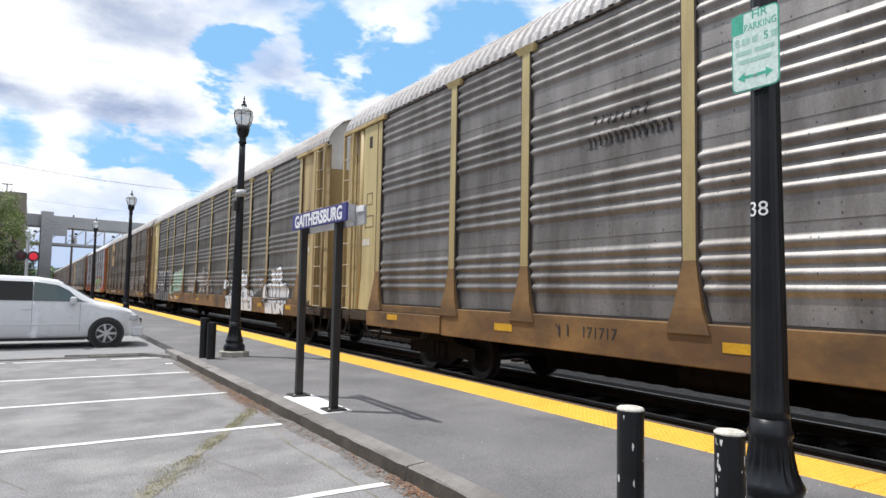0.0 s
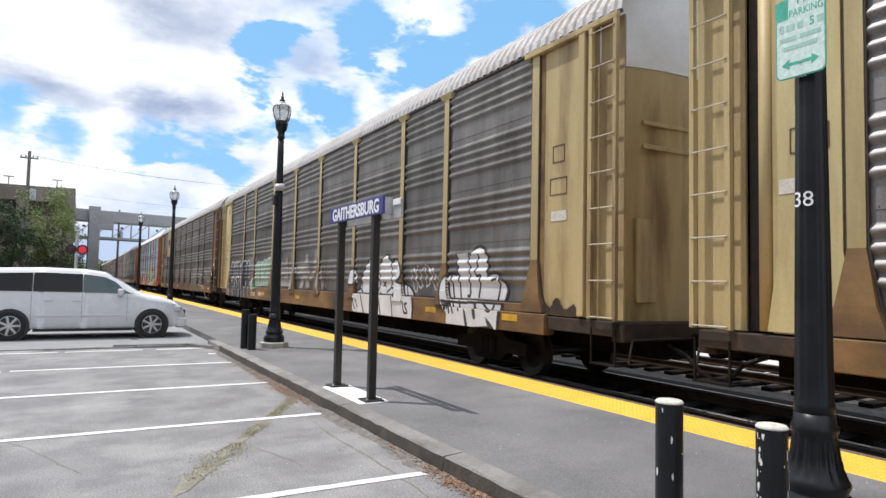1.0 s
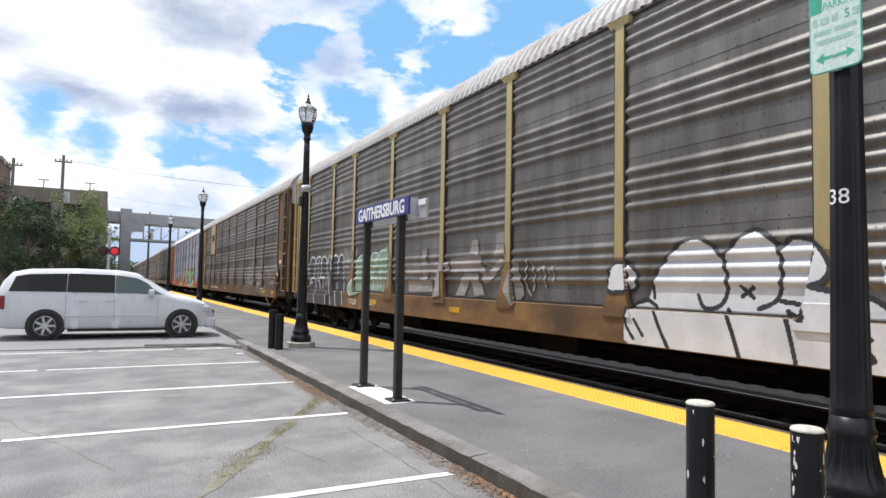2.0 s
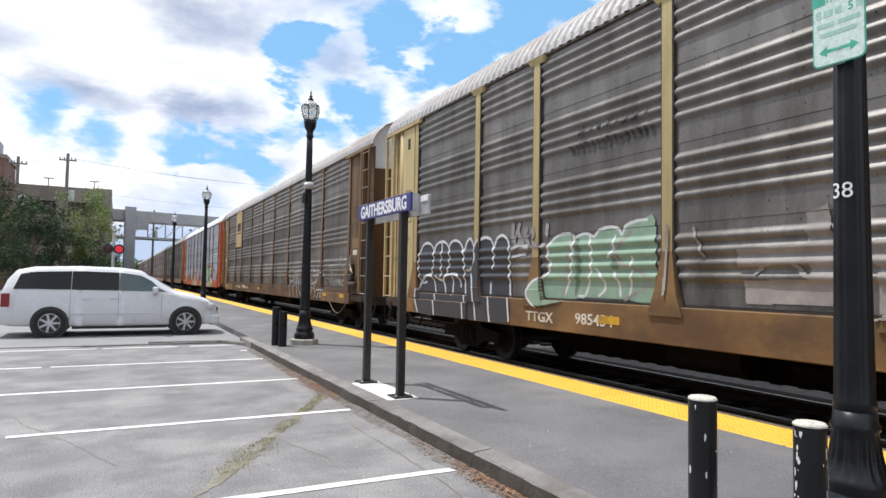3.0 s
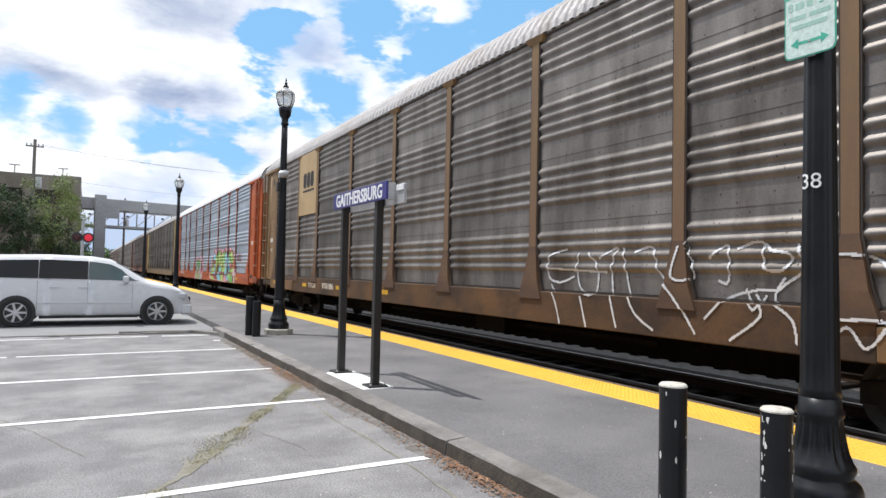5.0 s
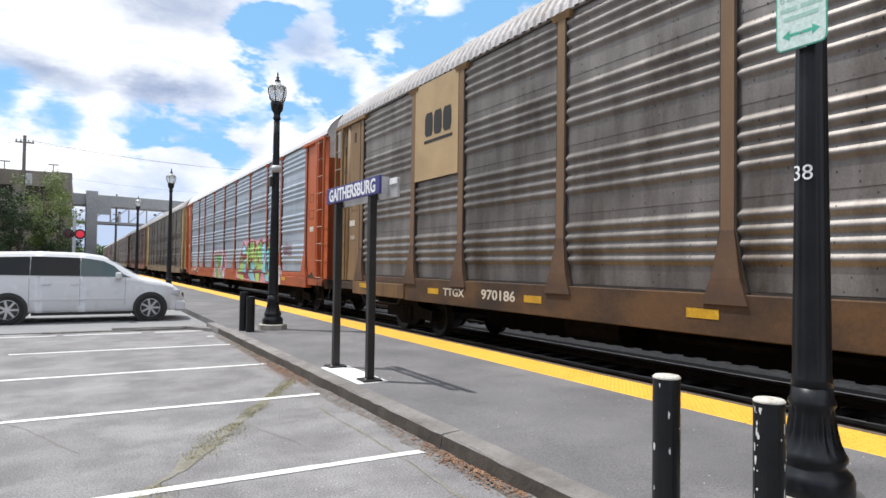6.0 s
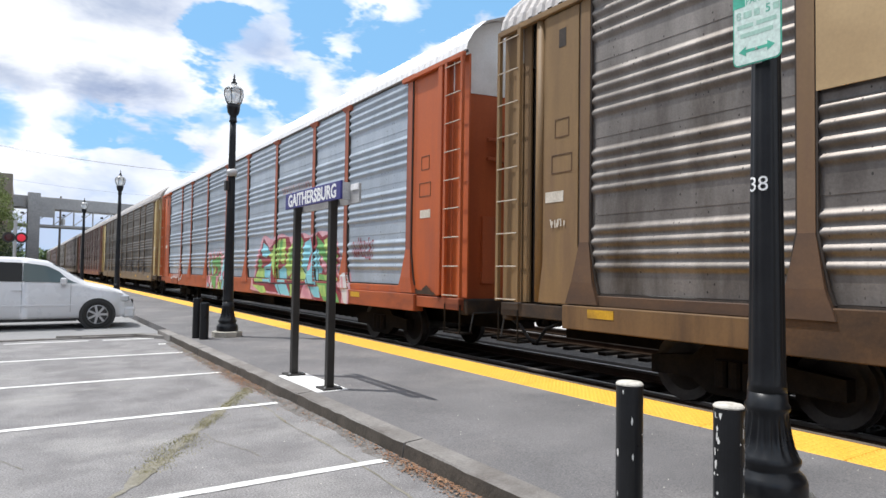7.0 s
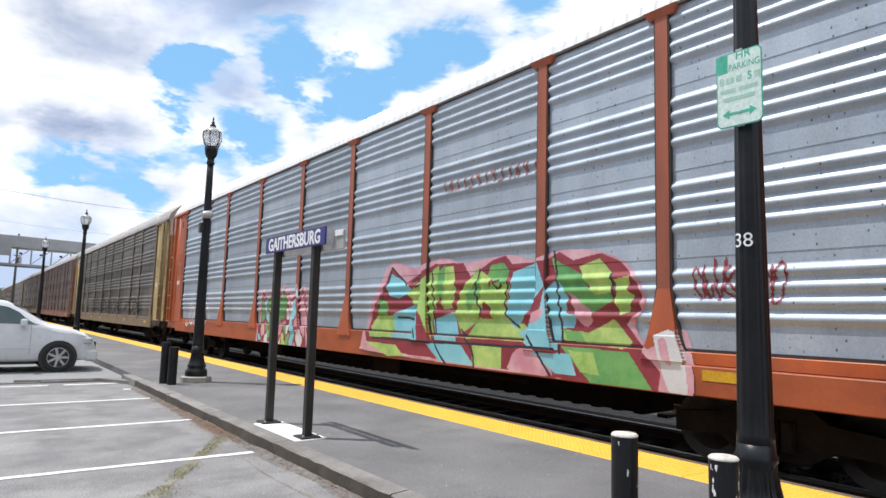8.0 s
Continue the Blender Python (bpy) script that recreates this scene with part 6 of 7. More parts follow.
# ---- platform furniture ----
def lamp_post(x, y, z0, label, scale=1.0):
    lamp = thing("lamp_post", pose(x, y, z0), label, "street lamp", "platform lamps")
    part("footing", lathe([(0.30, -0.05), (0.30, 0.10), (0.27, 0.115)], 8, m=Matrix.Rotation(radians(22.5), 4, "Z")), "concrete", lamp, "pale octagonal concrete footing")
    base = lathe([(0.205, 0.10), (0.213, 0.125), (0.213, 0.20), (0.20, 0.235), (0.168, 0.265), (0.165, 0.28), (0.178, 0.305), (0.18, 0.325), (0.165, 0.35), (0.145, 0.40), (0.13, 0.47), (0.119, 0.55), (0.113, 0.595), (0.122, 0.605), (0.124, 0.63), (0.112, 0.65), (0.106, 0.72)], 64, 16, 0.14, (0.36, 0.57))
    part("base", base, "black", lamp, smooth=True)
    part("shaft", lathe([(0.108, 0.71), (0.106, 0.76)] + [(0.104 - 0.042 * k / 12, 0.78 + 3.66 * k / 12) for k in range(13)], 60, 12, 0.055, (0.77, 4.36)), "black", lamp, smooth=True)
    part("neck", lathe([(0.062, 4.42), (0.085, 4.45), (0.07, 4.49), (0.07, 4.56), (0.115, 4.63), (0.13, 4.72), (0.14, 4.78), (0.12, 4.80)], 24), "black", lamp, smooth=True)
    part("globe", lathe([(0.115, 4.80), (0.15, 4.86), (0.185, 4.98), (0.19, 5.06), (0.175, 5.10)], 24), "globe", lamp, "clear acorn globe", smooth=True)
    for k in range(6):
        bm = bmesh.new()
        a = math.pi * k / 3
        for (r0, z0), (r1, z1) in zip([(0.125, 4.80), (0.158, 4.86), (0.192, 4.98), (0.197, 5.06)], [(0.158, 4.86), (0.192, 4.98), (0.197, 5.06), (0.182, 5.11)]):
            rod(bm, (r0 * math.cos(a), r0 * math.sin(a), z0), (r1 * math.cos(a), r1 * math.sin(a), z1), 0.008, n=5)
        part("globe_rib", bm, "black", lamp)
    cap = part("cap", lathe([(0.19, 5.10), (0.185, 5.125), (0.14, 5.17), (0.075, 5.205), (0.055, 5.24)], 24), "globe", lamp, "pale domed cap", smooth=True)
    part("finial", lathe([(0.06, 5.235), (0.065, 5.26), (0.03, 5.29), (0.035, 5.33), (0.012, 5.36), (0.02, 5.39), (0.004, 5.46)], 12), "black", cap, smooth=True)
    return lamp


lamp_near = lamp_post(3.91, 2.47, 0.16, "black fluted lamp post with a number and a sign")
lamp_one = lamp_post(3.80, 13.72, 0.16, "black fluted lamp post with a small camera")
lamp_post(3.61, 29.95, 0.16, "black fluted lamp post farther along the platform")
lamp_post(3.3, 43.4, 0.16, "black fluted lamp post far along the platform")
number = lettering("pole_number", "38", 0.125, Matrix.Translation((0, 0, 1.93)) @ FACING, "white", lamp_near, "white painted number", 0.001)
for v in number.data.vertices:          # wrapped round the shaft
    a, r = v.co.y / 0.098, 0.098 - v.co.x
    v.co.x, v.co.y = -r * math.cos(a), r * math.sin(a)
cctv = bmesh.new()
lathe([(0.05, -0.1), (0.075, -0.06), (0.075, 0.06), (0.05, 0.1)], 14, bm=cctv, m=Matrix.Translation((-0.04, -0.17, 3.36)) @ Matrix.Rotation(radians(80), 4, "Y"))
rod(cctv, (0, 0, 3.36), (-0.04, -0.15, 3.36), 0.03)
rod(cctv, (0.0, 0.0, 3.30), (0.0, 0.0, 3.42), 0.098, n=20)
part("security_camera", cctv, "grey", lamp_one, "small grey security camera", smooth=True)
part("junction_box", boxes((-0.14, -0.07, -0.10, 0.05, 3.0, 3.2), bevel=0.01), "post", lamp_one)


def parking_sign():
    """A small upright sheet sign strapped to the near lamp post."""
    sg = thing("parking_sign", pose(3.785, 2.455, 2.81, 0, 0, 0), "pale green and white parking sign on a lamp post", "sign")
    w, h = 0.148, 0.485

    def rounded(a, b, x0, x1, r=0.035):
        o = []
        for cx, cy, t0 in ((w - a - r, h - b - r, 0), (-w + a + r, h - b - r, 90), (-w + a + r, b + r, 180), (w - a - r, b + r, 270)):
            o += [(cx + r * math.cos(radians(t0 + k * 30)), cy + r * math.sin(radians(t0 + k * 30))) for k in range(4)]
        return prism(bmesh.new(), o, x0, x1, lambda u, v, q: (q, u, v))

    part("plate", rounded(0, 0, -0.002, 0.002), "green", sg, "green edged plate")
    part("face", rounded(0.008, 0.008, -0.004, -0.0022, 0.03), "signwhite", sg, "pale face")
    part("green_corner", boxes((-0.0052, -0.0042, 0.07, 0.148, 0.36, 0.478)), "green", sg, "green block")
    F = Matrix.Translation((-0.0045, 0, 0))
    lettering("word", "HR", 0.075, F @ Matrix.Translation((0, -0.03, 0.455)) @ FACING, "green", sg, extrude=0.0008)
    lettering("word", "PARKING", 0.062, F @ Matrix.Translation((0, -0.035, 0.385)) @ FACING, "green", sg, extrude=0.0008, wide=0.78)
    lettering("word", "8", 0.07, F @ Matrix.Translation((0, 0.11, 0.305)) @ FACING, "faint", sg, extrude=0.0008)
    lettering("word", "5", 0.07, F @ Matrix.Translation((0, -0.07, 0.305)) @ FACING, "green", sg, extrude=0.0008)
    for y0, y1, z0, z1 in ((0.03, 0.08, 0.285, 0.325), (-0.02, 0.015, 0.285, 0.325), (-0.135, -0.1, 0.285, 0.325), (0.02, 0.12, 0.225, 0.25), (-0.12, 0.0, 0.225, 0.25), (-0.1, 0.1, 0.17, 0.195)):
        part("line_of_print", boxes((-0.0052, -0.0042, y0, y1, z0, z1)), "faint", sg)
    o = [(0.11, 0.085), (0.065, 0.115), (0.065, 0.094), (-0.065, 0.094), (-0.065, 0.115), (-0.11, 0.085), (-0.065, 0.055), (-0.065, 0.076), (0.065, 0.076), (0.065, 0.055)]
    part("arrow", prism(bmesh.new(), o, -0.0052, -0.0042, lambda u, v, q: (q, u, v)), "green", sg, "green double arrow")
    part("bolt", lathe([(0.008, 0), (0.006, 0.006)], 8, m=Matrix.Translation((-0.005, 0, 0.085)) @ Matrix.Rotation(radians(-90), 4, "Y")), "grey", sg)
    part("strap", boxes((0.003, 0.02, -0.02, 0.02, 0.0, 0.5)), "grey", sg)


parking_sign()


def bollard(x, y, z, h, r, label, chips, capped=True):
    b = thing("bollard", pose(x, y, z), label, "bollard", "black bollards")
    part("post", lathe([(r, -0.05), (r, h - 0.02), (r * 0.97, h - 0.006)], 28), "black", b)
    if capped:
        part("cap", lathe([(r * 1.02, h - 0.008), (r * 1.02, h - 0.001), (r * 0.9, h + 0.008), (r * 0.3, h + 0.014)], 28), "cap", b, "pale worn cap")
    rnd = random.Random(int(x * 1000) + chips)
    for k in range(chips):
        a, zc = radians(rnd.choice((rnd.uniform(140, 320), rnd.gauss(165, 14), rnd.gauss(295, 14)))), h * (1 - rnd.random() ** 1.3 * 0.95)
        w, t = rnd.uniform(0.03, 0.15), rnd.uniform(0.006, 0.06) * rnd.random() ** 0.5
        bm = bmesh.new()
        n = 9
        c = []
        for i in range(n):
            q = 2 * math.pi * i / n
            k2 = rnd.uniform(0.5, 1.0)
            aa, zz = a + w * k2 * math.cos(q), min(h - 0.03, zc + t * k2 * math.sin(q))
            c.append(bm.verts.new(((r + 0.0015) * math.cos(aa), (r + 0.0015) * math.sin(aa), zz)))
        bm.faces.new(c)
        part("paint_chip", bm, "chip", b)
    return b


bollard(3.085, 2.80, 0.152, 0.782, 0.074, "black painted steel bollard with chipped edges", 16)
bollard(3.23, 2.29, 0.153, 0.733, 0.074, "black painted steel bollard with heavily chipped paint", 44)
bollard(3.20, 13.72, 0.153, 0.80, 0.085, "slim black bollard near a lamp post", 0, False)
bollard(3.27, 13.42, 0.153, 0.72, 0.085, "slim black bollard near a lamp post", 0, False)


def station_sign():
    sg = thing("station_sign", pose(3.27, 7.93, 0.155), "blue station name sign on two dark posts", "sign")
    for y in (0.575, -0.575):
        p = part("post", boxes((-0.045, 0.045, y - 0.045, y + 0.045, 0.012, 2.36), bevel=0.008), "post", sg)
        part("base_plate", boxes((-0.12, 0.12, y - 0.12, y + 0.12, 0.0, 0.025), bevel=0.006), "post", p)
        for dx in (-0.09, 0.09):
            part("bolt", lathe([(0.014, 0.025), (0.014, 0.045)], 6, m=Matrix.Translation((dx, y - 0.09, 0))), "grey", p)
    part("name_board", boxes((-0.075, -0.047, -0.94, 0.84, 2.205, 2.415), bevel=0.004), "blue", sg, "blue board")
    part("rear_board", boxes((0.05, 0.08, -1.16, 0.86, 2.15, 2.37), bevel=0.004), "grey", sg, "grey back of the rear board")
    part("frame_rail", boxes((-0.046, 0.049, -0.93, -0.88, 2.2, 2.4)), "grey", sg)
    part("end_flag", boxes((0.036, 0.049, -1.16, -0.97, 2.30, 2.37), bevel=0.003), "white", sg, "small white end plate")
    lettering("station_name", "GAITHERSBURG", 0.225, Matrix.Translation((-0.0765, -0.05, 2.30)) @ FACING, "white", sg, "white letters", 0.002, 0.97, 0.006)
    return sg


station_sign()
tagged(link_mesh("sign_pad", boxes((3.07, 3.46, 7.22, 8.52, 0.1, 0.160), bevel=0.006), "pad"), "white painted concrete pad under the station sign", "concrete pad", kind="structure")


# ---- the parked van ----
VAN = [  # x, top, half width at the top, belt height, low edge
    (-2.26, 0.95, 0.80, 0.90, 0.40), (-2.22, 1.12, 0.84, 1.05, 0.34), (-2.12, 1.40, 0.76, 1.10, 0.30), (-1.95, 1.62, 0.70, 1.12, 0.28), (-1.6, 1.70, 0.70, 1.12, 0.27),
    (-0.6, 1.735, 0.71, 1.11, 0.26), (0.3, 1.715, 0.71, 1.10, 0.26), (0.75, 1.65, 0.70, 1.09, 0.26), (1.1, 1.47, 0.72, 1.08, 0.26), (1.45, 1.24, 0.78, 1.07, 0.26),
    (1.62, 1.13, 0.82, 1.05, 0.26), (2.05, 1.04, 0.84, 0.98, 0.26), (2.4, 0.92, 0.80, 0.86, 0.27), (2.6, 0.76, 0.70, 0.70, 0.30), (2.68, 0.60, 0.58, 0.54, 0.34)]


def van_at(x):
    for a, b in zip(VAN, VAN[1:]):
        if a[0] <= x <= b[0]:
            t = (x - a[0]) / (b[0] - a[0])
            return [p + (q - p) * t for p, q in zip(a, b)]
    return list(VAN[0] if x < VAN[0][0] else VAN[-1])


def van_side(x, z):
    """Half width of the body at x and height z."""
    _, top, wt, belt, low = van_at(x)
    full = 0.97 if -2.0 < x < 2.2 else (0.97 - 0.5 * max(0, x - 2.2) if x > 0 else 0.93)
    if z <= belt:
        return full - 0.03 * max(0, (0.6 - z))
    return full + (wt - full) * (z - belt) / max(0.05, top - 0.06 - belt)


def build_van():
    van = thing("minivan", pose(0.02, 19.27, 0.02), "white minivan parked on the pale driveway", "van")
    xs = sorted({v[0] for v in VAN} | {-2.0 + 0.1 * k for k in range(46)})
    bm = bmesh.new()
    rings = []
    for x in xs:
        _, top, wt, belt, low = van_at(x)
        half = [(van_side(x, low) - 0.05, low), (van_side(x, low + 0.06), low + 0.06), (van_side(x, 0.6) if belt > 0.65 else van_side(x, belt), min(0.6, belt - 0.02)), (van_side(x, belt), belt), (wt + 0.01, top - 0.06), (wt - 0.06, top - 0.012), (wt * 0.5, top + 0.012), (0.0, top + 0.016)]
        ring = [bm.verts.new((x, -y, z)) for y, z in half] + [bm.verts.new((x, y, z)) for y, z in half[-2::-1]]
        rings.append(ring)
    for a, b in zip(rings, rings[1:]):
        for k in range(len(a) - 1):
            f = bm.faces.new((a[k], b[k], b[k + 1], a[k + 1]))
            f.smooth = True
        bm.faces.new((a[-1], b[-1], b[0], a[0]))
    bm.faces.new(rings[0][::-1])
    bm.faces.new(rings[-1])
    bmesh.ops.recalc_face_normals(bm, faces=bm.faces[:])
    body = part("body", bm, "van", van)

    def pane(name, x0, x1, slant0, slant1, mat, side, low=0.05, high=0.12, out=0.02):
        bm = bmesh.new()
        n, cols = 10, []
        for k in range(n + 1):
            col = []
            for j in range(5):
                v = j / 4
                x = x0 + slant0 * v + (x1 + slant1 * v - x0 - slant0 * v) * k / n
                _, top, wt, belt, _ = van_at(x)
                z = belt + low + (max(belt + low + 0.01, top - high) - belt - low) * v
                col.append(bm.verts.new((x, side * (van_side(x, z) + out), z)))
            cols.append(col)
        for a, b in zip(cols, cols[1:]):
            for j in range(4):
                bm.faces.new((a[j], b[j], b[j + 1], a[j + 1]))
        bmesh.ops.recalc_face_normals(bm, faces=bm.faces[:])
        if sum(f.normal.y for f in bm.faces) * side < 0:
            bmesh.ops.reverse_faces(bm, faces=bm.faces[:])
        return part(name, bm, mat, van)

    for side in (-1, 1):
        pane("quarter_window", -1.98, -0.795, 0.12, 0.0, "glass", side)
        pane("rear_door_window", -0.78, 0.25, 0.0, 0.0, "glass", side)
        pane("front_door_window", 0.265, 1.42, 0.0, -0.42, "screen", side)
        for x in (-0.8, 0.25, 1.25):
            y = side * (van_side(x, 0.9) + 0.001)
            part("door_seam", boxes((x - 0.003, x + 0.003, y - 0.002, y + 0.002, 0.42, 1.1)), "trim", van)
        part("rub_strip", boxes((-0.78, 1.3, *sorted((side * 0.955, side * 0.985)), 0.56, 0.60), bevel=0.005), "van", van)
        for x in (-0.55, 0.05):
            part("door_handle", boxes((x, x + 0.2, *sorted((side * 0.96, side * 0.995)), 0.93, 0.965), bevel=0.008), "van", van)
        part("wing_mirror", boxes((1.02, 1.16, *sorted((side * 0.96, side * 1.17)), 1.08, 1.25), bevel=0.03), "van", van)
        part("tail_light", boxes((-2.215, -2.04, *sorted((side * 0.80, side * 0.943)), 0.74, 1.06), bevel=0.012), "redlens", van, "red tail light")
        part("headlight", boxes((2.28, 2.56, *sorted((side * 0.62, side * 0.90)), 0.66, 0.82), bevel=0.03), "lens", van)
        for x in (-1.21, 1.84):
            m = Matrix.Translation((x, side * 0.87, 0.345)) @ Matrix.Rotation(radians(90 * -side), 4, "X")
            part("wheel_arch", lathe([(0.405, 0.0), (0.405, 0.114), (0.375, 0.116)], 28, m=m), "trim", van)
            wh = part("wheel", lathe([(0.24, 0.03), (0.25, 0.12), (0.31, 0.138), (0.345, 0.11), (0.345, -0.08), (0.2, -0.09)], 28, m=m), "tyre", van)
            bm = lathe([(0.22, 0.08), (0.235, 0.135), (0.225, 0.14), (0.21, 0.10), (0.06, 0.10), (0.055, 0.135), (0.01, 0.14)], 24, m=m)
            for k in range(7):
                q = m @ Matrix.Rotation(2 * math.pi * k / 7, 4, "Z")
                s = bmesh.ops.create_cube(bm, size=1.0, matrix=q @ Matrix.Translation((0.135, 0, 0.118)) @ Matrix.Diagonal((0.17, 0.05, 0.03, 1)))
            part("rim", bm, "rim", wh, "alloy rim")
    bm = bmesh.new()
    v = []
    for x, inset in ((1.5, 0.06), (0.86, 0.05)):
        _, top, wt, *_ = van_at(x)
        v.append([bm.verts.new((x + 0.012, y, top + 0.006 + (0.016 if abs(y) < 0.3 else 0))) for y in (-wt + inset, -0.25, 0.25, wt - inset)])
    for k in range(3):
        bm.faces.new((v[0][k], v[0][k + 1], v[1][k + 1], v[1][k]))
    part("windscreen", bm, "screen", van)
    part("front_bumper", boxes((2.42, 2.70, -0.86, 0.86, 0.24, 0.52), bevel=0.05), "van", van)
    part("grille", boxes((2.6, 2.705, -0.45, 0.45, 0.56, 0.70), bevel=0.01), "trim", van)
    part("rear_bumper", boxes((-2.34, -2.12, -0.90, 0.90, 0.32, 0.62), bevel=0.05), "van", van)
    part("lower_valance", boxes((-0.75, 1.4, -0.88, 0.88, 0.19, 0.27)), "trim", van)
    return van


build_van()


# ---- crossing signal, poles, wires ----
def crossing_signal(x, y):
    sg = thing("crossing_signal", pose(x, y, 0), "railway crossing signal with one red lamp lit", "crossing signal")
    part("mast", lathe([(0.08, 0), (0.08, 3.9)], 12), "grey", sg)
    part("arm", boxes((-0.3, 0.3, -0.05, 0.05, 2.96, 3.04)), "trim", sg)
    for dx, mat in ((-0.27, "signal"), (0.27, "glow")):
        m = Matrix.Translation((dx, -0.08, 3.0)) @ Matrix.Rotation(radians(90), 4, "X")
        hd = part("target", lathe([(0.28, 0.0), (0.28, 0.02)], 24, m=m), "trim", sg)
        part("lens", lathe([(0.19, 0.02), (0.19, 0.05), (0.1, 0.07)], 24, m=m), mat, hd, "round red lens")


crossing_signal(-0.02, 40.0)


def utility_pole(x, y, h, label):
    p = thing("utility_pole", pose(x, y, 0), label, "utility pole", "utility poles")
    part("mast", lathe([(0.17, 0), (0.11, h)], 10), "pole", p)
    part("cross_arm", boxes((-0.62, 0.62, -0.05, 0.05, h - 0.6, h - 0.5)), "pole", p)
    part("cross_arm", boxes((-0.4, 0.4, -0.05, 0.05, h - 2.9, h - 2.8)), "pole", p)
    for dx in (-0.55, -0.25, 0.25, 0.55):
        part("insulator", lathe([(0.05, h - 0.5), (0.06, h - 0.38), (0.03, h - 0.3)], 8, m=Matrix.Translation((dx, 0, 0))), "grey", p)
    part("transformer", lathe([(0.2, h - 3.9), (0.23, h - 3.85), (0.23, h - 3.1), (0.18, h - 3.0)], 12, m=Matrix.Translation((0.35, -0.1, 0))), "grey", p)


utility_pole(-3.72, 60, 11.4, "weathered utility pole with two cross arms")
utility_pole(-7.09, 60, 10.8, "weathered utility pole behind dark trees")
utility_pole(4.6, 100, 11.0, "slim pole in front of the footbridge")


def wire(p, q, sag):
    cu = bpy.data.curves.new("overhead_wire", "CURVE")
    cu.dimensions, cu.bevel_depth, cu.bevel_resolution = "3D", 0.006, 1
    sp = cu.splines.new("POLY")
    n = 24
    sp.points.add(n)
    for i in range(n + 1):
        t = i / n
        v = Vector(p).lerp(Vector(q), t)
        sp.points[i].co = (v.x, v.y, v.z - sag * 4 * t * (1 - t), 1)
    cu.materials.append(M["trim"])
    tagged(new("overhead_wire", cu), "thin dark overhead wire between poles", "wire", "overhead wires")


for dx in (-0.55, 0.25, 0.55):
    wire((-3.72 + dx, 60, 11.05), (26 + dx, 64, 11.6), 0.9)
wire((-3.72, 60, 8.6), (26, 64, 9.2), 0.9)
wire((-7.09, 60, 10.4), (-3.72, 60, 11.0), 0.1)


# ---- buildings and bridge beyond the lot ----
def parking_garage():
    g = thing("parking_garage", pose(0, 0, 0), "beige concrete parking garage behind trees", "building")
    x0, x1, y0, y1 = -24.0, -0.7, 80.0, 112.0
    # Solid core, coloured dark for the shade inside the open decks.
    part("core", boxes((x0, x1 - 0.5, y0 + 0.6, y1 - 0.4, 0, 9.7)), "dim", g, "solid dark core in place of shaded open decks")
    for z0, z1 in ((9.45, 11.05), (6.7, 7.9), (3.6, 4.7), (0, 1.4)):
        part("spandrel", boxes((x0, x1, y0, y0 + 0.35, z0, z1), (x1 - 0.35, x1, y0, y1, z0, z1)), "garage", g)
    for k in range(6):
        x = x1 - 0.4 - 4.5 * k
        part("column", boxes((x - 0.35, x + 0.35, y0 - 0.08, y0 + 0.42, 0, 9.6)), "garage", g)
    part("corner_tower", boxes((x1 - 1.6, x1 + 0.06, y0 - 0.15, y0 + 2.5, 0, 11.1)), "garage", g)
    for x in (-2.5, -7.0):
        part("roof_lamp", boxes((x - 0.06, x + 0.06, y0 + 3, y0 + 3.12, 11.0, 12.2), (x - 0.5, x + 0.5, y0 + 2.9, y0 + 3.2, 12.2, 12.3)), "grey", g)
    return g


parking_garage()


def brick_building():
    b = thing("brick_building", pose(0, 0, 0), "red brick building with a flat roof", "building")
    part("wall", boxes((-30, -9.6, 72, 79, 0, 12.4)), "brick", b)
    part("cornice", boxes((-30.1, -9.45, 71.85, 79.1, 12.4, 12.75)), "garage", b)
    part("stair_head", boxes((-14, -10.6, 74, 78, 12.75, 14.6)), "steel", b)
    for k in range(4):
        for z in (3.0, 6.2, 9.4):
            w = part("window", boxes((-12.2 - 3.2 * k, -10.8 - 3.2 * k, 71.95, 72.05, z, z + 1.7)), "trim", b)
            part("pane", boxes((-12.1 - 3.2 * k, -10.9 - 3.2 * k, 71.93, 71.949, z + 0.1, z + 1.6)), "glass", w)


brick_building()


def footbridge():
    fb = thing("footbridge", pose(0, 100, 0, 0, 0, 14), "grey covered footbridge crossing high over the tracks", "bridge")
    part("roof_beam", boxes((-1.6, 40, -1.6, 1.6, 9.15, 10.7), bevel=0.05), "steel", fb)
    part("lower_chord", boxes((-1.6, 40, -1.6, -1.3, 6.75, 7.05), (-1.6, 40, 1.3, 1.6, 6.75, 7.05)), "steel", fb)
    part("deck", boxes((-1.6, 40, -1.3, 1.3, 6.85, 7.0)), "steel", fb)
    for k in range(17):
        x = -1.2 + 2.4 * k
        part("upright", boxes((x - 0.07, x + 0.07, -1.55, -1.4, 7.05, 9.15)), "steel", fb)
        bm = bmesh.new()
        rod(bm, (x, -1.45, 7.05), (x + 2.4, -1.45, 9.15), 0.05, n=6)
        part("brace", bm, "steel", fb)
        part("lamp_box", boxes((x + 1.1, x + 1.4, -1.3, -1.1, 8.3, 8.55)), "trim", fb)
    part("tower", boxes((0.4, 1.8, -2.2, -1.7, 0, 11.1), bevel=0.03), "steel", fb, "grey lift tower")
    part("tower_head", boxes((1.8, 3.4, -2.1, -1.7, 8.0, 10.6), bevel=0.03), "steel", fb)
    part("far_pier", boxes((30, 31.5, -1.0, 1.0, 0, 6.75)), "concrete", fb)


footbridge()


